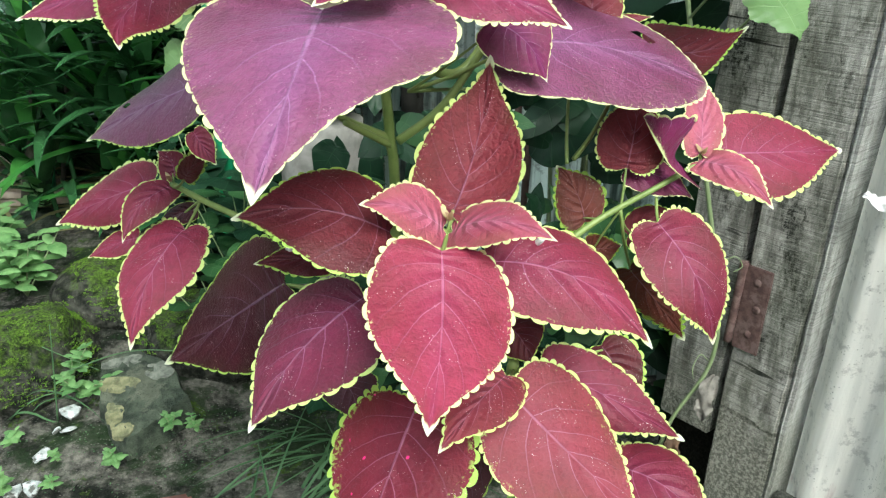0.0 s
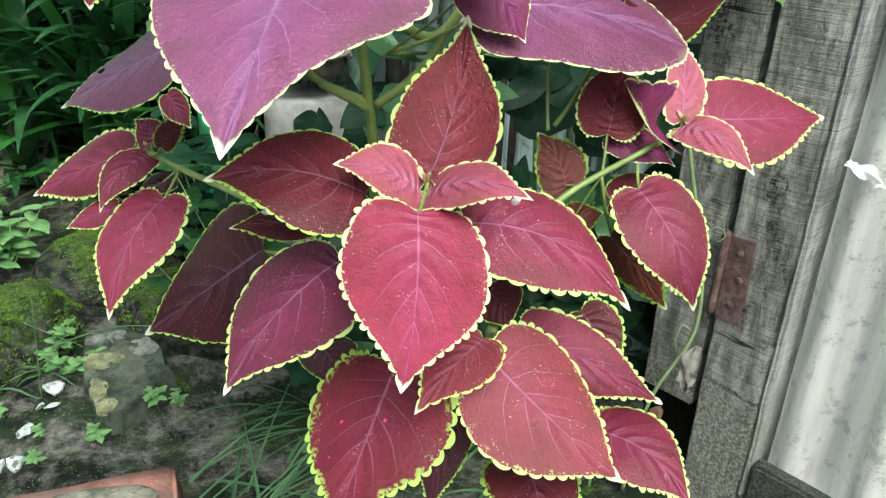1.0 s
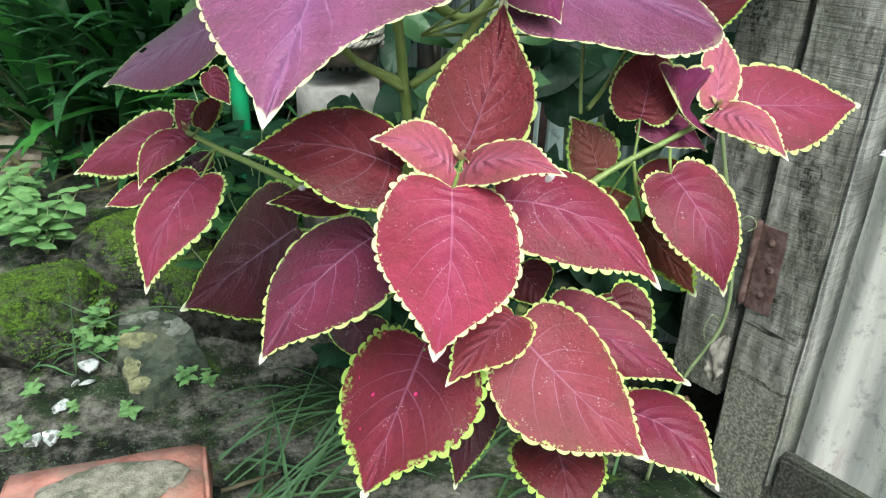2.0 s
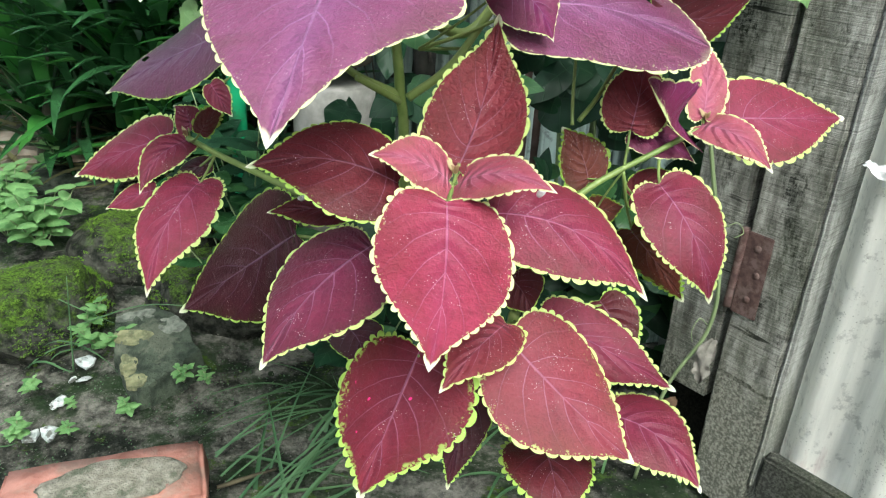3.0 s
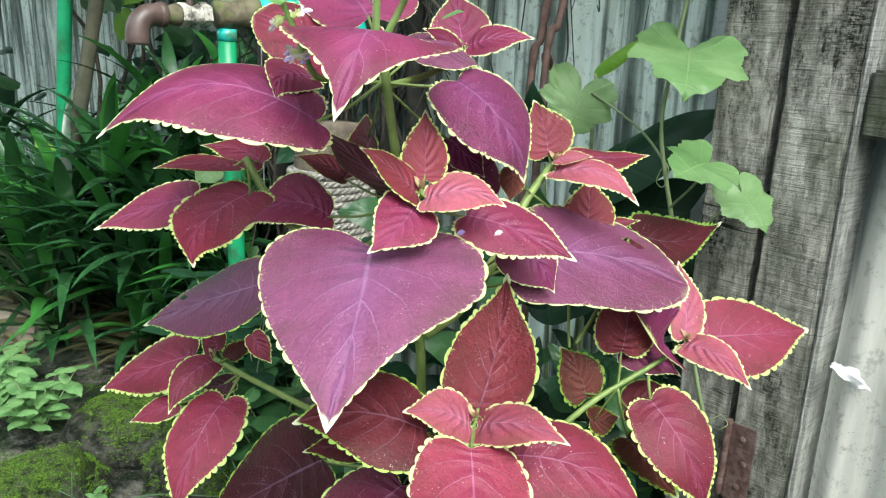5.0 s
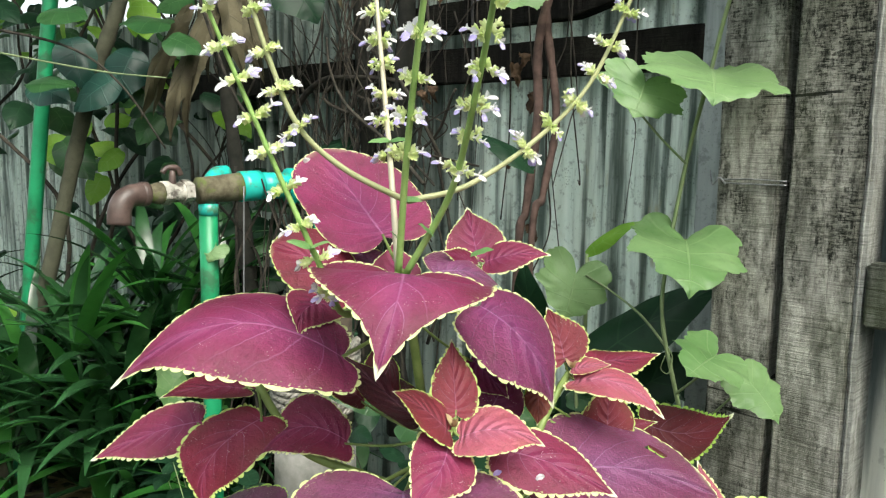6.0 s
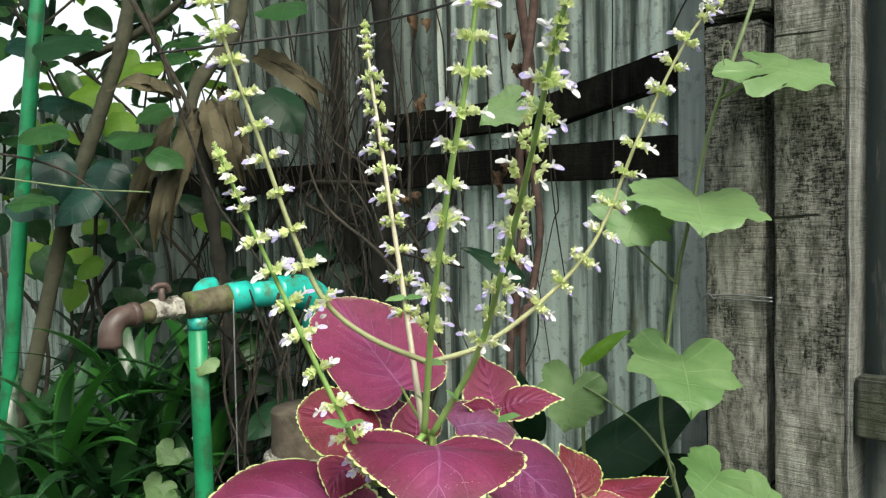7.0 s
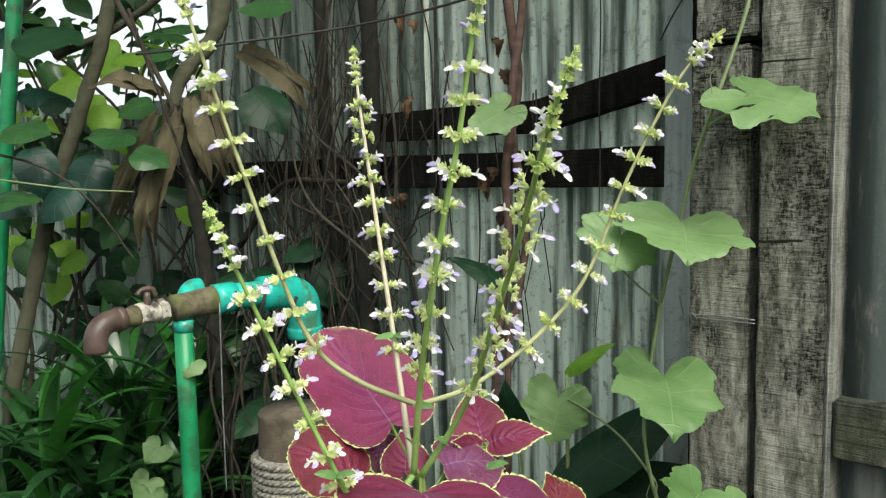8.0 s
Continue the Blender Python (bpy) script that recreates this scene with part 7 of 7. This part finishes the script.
def straw():
    """Dead and yellowing strap leaves that lie about the foot of the living ones."""
    r = random.Random(52)
    bm = bmesh.new()
    for i in range(110):
        p = Vector((r.uniform(-1.20, -0.45), r.uniform(1.62, 1.95), r.uniform(0.0, 0.05)))
        a = r.uniform(-0.9, 0.9) + (3.14 if i % 2 else 0.0)
        out = Vector((math.cos(a), 0.5 * math.sin(a) - 0.25, 0)).normalized()
        across = Vector((-out.y, out.x, 0))
        long, w, pitch, last = r.uniform(0.14, 0.34), r.uniform(0.005, 0.011), r.uniform(0.0, 0.5), None
        for k in range(9):
            f = k / 8
            h = w * (1 - f**3) + 0.0004
            ring = [bm.verts.new(p - across * h + Vector((0, 0, 0.4 * h))), bm.verts.new(p), bm.verts.new(p + across * h + Vector((0, 0, 0.4 * h)))]
            if last:
                for q in range(2):
                    bm.faces.new((last[q], last[q + 1], ring[q + 1], ring[q]))
            last = ring
            p = p + (out * math.cos(pitch) + Vector((0, 0, math.sin(pitch)))) * long / 8
            p.z = max(p.z, 0.012 + 0.002 * (i % 9))
            pitch -= 0.14 * r.uniform(0.5, 1.5)
    tagged(part("leaf_litter", bm, STRAW), "dead yellowing strap leaves lying on soil", "leaf litter", kind="stuff")


straw()


# ---------------------------------------------------------------- weeds and grass
def weed(x, y, z, height, count, size, seed, mat=None, spread=0.5):
    """A small leafy weed: a few thin stems with pairs of pointed leaves."""
    w = thing("weed", "small leafy green weed growing from soil", "weed", (x, y, z), "weeds on the ground")
    r = random.Random(seed)
    for s in range(count):
        a = r.uniform(0, 6.283)
        out = Vector((math.cos(a), math.sin(a), 0)) * spread * height * r.uniform(0.2, 1.0)
        top = Vector((x, y, z)) + out + Vector((0, 0, height * r.uniform(0.6, 1.05)))
        under(part("stem", tube([(x, y, z), Vector((x, y, z)) + out * 0.4 + Vector((0, 0, height * 0.4)), top], 0.0016, 0.0009, 5, 8), VINE_STEM), w)
        for k in range(4):
            f = 1 - 0.22 * k
            at = Vector((x, y, z)).lerp(top, f)
            b = a + k * 1.57
            for sg in (0, 3.1416):
                way = Vector((math.cos(b + sg), math.sin(b + sg), r.uniform(-0.15, 0.35))).normalized()
                ln = size * r.uniform(0.7, 1.2) * (0.7 if k == 0 else 1)
                under(part("leaf", blade(at, at + way * ln, (0, -0.15, 1), ln * 0.56, OVATE, 0.1, 0.1, 0.05, 0.05, (), 10, 3, 0.2), mat or WEED), w)


weed(-0.78, 1.26, 0.0, 0.12, 6, 0.050, 1, spread=0.75)
weed(-0.87, 1.30, 0.0, 0.13, 6, 0.052, 2, spread=0.75)
weed(-0.93, 1.42, 0.0, 0.10, 4, 0.050, 3, spread=0.7)
weed(-0.93, 1.60, 0.02, 0.09, 3, 0.042, 4, spread=0.5)
weed(-0.535, 0.965, -0.01, 0.055, 5, 0.022, 5, spread=0.7)
weed(-0.575, 1.0, 0.0, 0.045, 3, 0.02, 15, spread=0.8)
weed(-0.565, 0.76, -0.02, 0.03, 4, 0.018, 6)
weed(-0.50, 0.775, -0.02, 0.02, 2, 0.014, 7)
weed(-0.60, 0.86, -0.02, 0.025, 2, 0.018, 8)
weed(-0.385, 0.90, -0.015, 0.035, 3, 0.016, 9)
weed(-0.345, 0.90, -0.015, 0.03, 3, 0.012, 10)
weed(-0.44, 0.83, -0.02, 0.02, 3, 0.016, 11)
weed(-0.52, 0.83, -0.02, 0.018, 2, 0.012, 12)
weed(-0.30, 1.30, 0.03, 0.18, 5, 0.06, 13, BROADLEAF, 0.9)
weed(-0.12, 1.02, -0.02, 0.16, 4, 0.05, 16, BROADLEAF, 0.8)
weed(-0.33, 1.05, 0.02, 0.16, 4, 0.045, 17, BROADLEAF, 0.8)
weed(-0.37, 1.22, 0.0, 0.40, 7, 0.075, 18, DARKLEAF, 0.5)
weed(-0.30, 1.12, 0.0, 0.30, 6, 0.07, 19, BROADLEAF, 0.6)
weed(-0.45, 1.40, 0.0, 0.36, 6, 0.08, 21, DARKLEAF, 0.5)
weed(0.02, 1.0, -0.02, 0.42, 6, 0.07, 22, DARKLEAF, 0.4)
weed(-0.12, 0.92, -0.02, 0.30, 5, 0.06, 23, DARKLEAF, 0.5)
weed(0.14, 0.90, -0.02, 0.30, 5, 0.06, 24, DARKLEAF, 0.5)


def grass_tuft(x, y, count, long, seed, lean=None):
    """Loose grass blades that arch from one root."""
    r = random.Random(seed)
    bm = bmesh.new()
    for i in range(count):
        a = r.uniform(0, 6.283)
        out = (Vector((math.cos(a), math.sin(a) * 0.7 - 0.2, 0)) if lean is None else Vector((math.cos(lean + r.gauss(0, 0.65)), math.sin(lean + r.gauss(0, 0.65)), 0))).normalized()
        across = Vector((-out.y, out.x, 0))
        p, pitch, ln, last = Vector((x + r.uniform(-0.03, 0.03), y + r.uniform(-0.03, 0.03), -0.03)), (r.uniform(0.5, 1.4) if lean is None else r.uniform(0.12, 0.75)), long * r.uniform(0.5, 1.2), None
        w = r.uniform(0.0014, 0.0032)
        for k in range(9):
            f = k / 8
            h = w * (1 - f**2) + 0.0002
            ring = [bm.verts.new(p - across * h), bm.verts.new(p + Vector((0, 0, -h * 0.5))), bm.verts.new(p + across * h)]
            if last:
                for q in range(2):
                    bm.faces.new((last[q], last[q + 1], ring[q + 1], ring[q]))
            last = ring
            p = p + (out * math.cos(pitch) + Vector((0, 0, math.sin(pitch)))) * ln / 8
            p.z = max(p.z, -0.022)
            pitch -= (0.22 if lean is None else 0.07) * r.uniform(0.6, 1.5)
    return tagged(part("grass_tuft", bm, GRASS), "loose tuft of thin green grass on soil", "grass", "grass tufts", "stuff")


for k, (x, y, c, ln, lean) in enumerate(((-0.27, 0.68, 5, 0.20, 0.8), (-0.22, 0.66, 6, 0.20, 1.0), (-0.20, 0.72, 6, 0.19, 0.9), (-0.30, 0.75, 3, 0.20, 0.6), (-0.15, 0.68, 6, 0.18, 1.1), (-0.17, 0.80, 6, 0.16, 0.9), (-0.14, 0.90, 7, 0.15, 3.7), (-0.21, 0.91, 5, 0.17, 4.0), (-0.10, 0.80, 8, 0.14, 1.3), (0.02, 0.78, 8, 0.14, 1.2), (0.12, 0.74, 8, 0.12, None), (0.2, 0.8, 8, 0.14, None), (-0.62, 0.95, 4, 0.16, None), (-0.60, 0.72, 5, 0.12, None), (0.05, 0.95, 10, 0.2, None), (-0.3, 1.4, 12, 0.25, None), (-0.45, 1.5, 12, 0.25, None))):
    grass_tuft(x, y, c, ln, 40 + k, lean)
for pts in ([(-0.57, 0.93, -0.03), (-0.565, 0.94, 0.06), (-0.56, 0.945, 0.13)], [(-0.70, 1.08, 0.03), (-0.62, 1.02, 0.04), (-0.52, 0.98, 0.03)], [(-0.57, 0.97, 0.03), (-0.47, 0.99, 0.06), (-0.36, 1.0, 0.055)]):
    tagged(part("grass_stalk", tube(pts, 0.0014, 0.0006, 5, 14), GRASS), "single thin green grass stalk", "grass", "grass stalks")
tagged(part("dry_twig", tube([(-0.27, 0.69, -0.015), (-0.24, 0.705, -0.012), (-0.205, 0.73, -0.015)], 0.0035, 0.0022, 7, 14, knots=0.3), DRYLEAF), "short dry straw-coloured twig on soil", "twig")


# ---------------------------------------------------------------- unseen tree and walls, added to hold back sky light
def added_shade_tree():
    tree = thing("added_shade_tree", "spreading tree added out of view to shade the yard's back", "tree", (0.9, 3.6, -0.03))
    under(part("trunk", tube([(0.9, 3.6, -0.05), (0.95, 3.55, 1.2), (0.7, 3.2, 2.4), (0.2, 2.6, 3.0)], 0.16, 0.07, 14, 30, knots=0.1), BARK), tree)
    for end in ((-1.2, 1.9, 2.9), (0.9, 1.6, 2.8), (1.9, 2.6, 3.1), (-0.4, 3.8, 3.3)):
        under(part("limb", tube([(0.72, 3.25, 2.3), Vector((0.72, 3.25, 2.5)).lerp(Vector(end), 0.5) + Vector((0, 0, 0.2)), end], 0.07, 0.02, 9, 20, knots=0.1), BARK), tree)
    r = random.Random(77)
    bm = bmesh.new()
    # overhead leaves, placed above the view to darken the back of the yard
    for i in range(7000):
        c = Vector((r.uniform(-3.4, 2.6), r.uniform(0.85, 5.0), 0))
        c.z = 2.45 + 0.16 * c.y * 0.5 + 0.55 * noise.noise(c * 0.8) + r.uniform(0, 0.55)
        a = r.uniform(0, 6.283)
        d = Vector((math.cos(a), math.sin(a), r.uniform(-0.7, 0.2))) * r.uniform(0.07, 0.13)
        e = Vector((-math.sin(a), math.cos(a), r.uniform(-0.4, 0.4))) * r.uniform(0.03, 0.05)
        bm.faces.new([bm.verts.new(p) for p in (c - d, c - 0.3 * d + e, c + 0.4 * d + 0.8 * e, c + d, c + 0.4 * d - 0.8 * e, c - 0.3 * d - e)])
    # a lower layer of leaves that deepens the shade at the left back
    for i in range(2600):
        c = Vector((r.uniform(-3.2, 0.1), r.uniform(1.75, 3.3), 0))
        c.z = 1.85 + 0.25 * noise.noise(c * 1.1) + r.uniform(0, 0.5)
        a = r.uniform(0, 6.283)
        d = Vector((math.cos(a), math.sin(a), r.uniform(-0.7, 0.2))) * r.uniform(0.07, 0.13)
        e = Vector((-math.sin(a), math.cos(a), r.uniform(-0.4, 0.4))) * r.uniform(0.03, 0.05)
        bm.faces.new([bm.verts.new(p) for p in (c - d, c - 0.3 * d + e, c + 0.4 * d + 0.8 * e, c + d, c + 0.4 * d - 0.8 * e, c - 0.3 * d - e)])
    under(part("crown", bm, BROADLEAF, smooth=False), tree)


added_shade_tree()
# two invented walls outside the view that block light from the low sky
bm = bmesh.new()
bmesh.ops.create_cube(bm, size=1)
for v in bm.verts:
    v.co = Vector((v.co.x * 14, -5.0 + v.co.y * 0.2, 1.05 + v.co.z * 2.2))
tagged(part("wall_south", bm, CUT, smooth=False), "plain grey rendered wall added out of view against low sky light", "wall", kind="structure")
bm = bmesh.new()
bmesh.ops.create_cube(bm, size=1)
for v in bm.verts:
    v.co = Vector((-5.0 + v.co.x * 0.2, -1.5 + v.co.y * 6.8, 1.05 + v.co.z * 2.2))
tagged(part("wall_west", bm, CUT, smooth=False), "plain grey rendered wall added out of view against low sky light", "wall", kind="structure")


# ---------------------------------------------------------------- small things
for at, way, mat in (
    ((-0.093, 0.452, 0.490), (0.5, -0.5, 0.4), PETAL), ((0.064, 0.396, 0.525), (0.3, -0.4, 0.6), PETAL), ((-0.150, 0.632, 0.858), (0.4, -0.5, 0.3), PETAL),
    ((-0.005, 0.463, 0.653), (0.5, -0.5, 0.2), VIOLET), ((0.02, 0.44, 0.66), (0.5, -0.5, 0.2), PETAL),
):
    bm = bmesh.new()
    w = Vector(way).normalized()
    for k in range(3):
        d = (w + Vector((0.4 * (k - 1), 0.1 * k, 0.3))).normalized()
        petal(bm, Vector(at), d, d.orthogonal().normalized(), 0.007, 0.004, 0, 0.4)
    tagged(part("fallen_petal", bm, mat, smooth=False), "tiny fallen white-violet petal lying on a leaf", "petal", "fallen petals")
for at, way in (
    ((-0.128, 0.478, 0.806), (-0.8, -0.4, 0.3)), ((-0.128, 0.478, 0.806), (0.7, -0.6, 0.3)), ((-0.078, 0.60, 0.878), (-0.9, -0.3, -0.1)), ((-0.078, 0.60, 0.878), (0.8, -0.5, 0.0)),
    ((-0.02, 0.49, 0.80), (0.8, -0.5, 0.3)), ((-0.045, 0.515, 0.81), (-0.6, -0.5, 0.5)), ((-0.068, 0.54, 0.835), (0.9, -0.5, -0.1)), ((-0.068, 0.54, 0.80), (-0.5, -0.6, 0.7)),
):
    a = Vector(at)
    w = Vector(way).normalized()
    under(part("bract", blade(a, a + w * 0.018, (0.1, -0.5, 0.9), 0.009, OVATE, 0.1, 0.2, 0.05, 0, (), 12, 3), WEED), coleus)
for at in ((0.012, 0.438, 0.522), (-0.032, 0.473, 0.684), (0.219, 0.613, 0.516), (-0.248, 0.664, 0.458), (0.083, 0.622, 0.681)):
    a = Vector(at)
    for w in ((0.3, -0.5, 0.8), (-0.5, 0.3, 0.8), (-0.2, -0.6, 0.7)):
        d = Vector(w).normalized()
        under(part("bud_leaf", blade(a, a + d * 0.010, (0.2, -0.6, 0.6), 0.0042, OVATE, 0.1, 0.6, 0.05, 0, (), 12, 3), BUD), coleus)
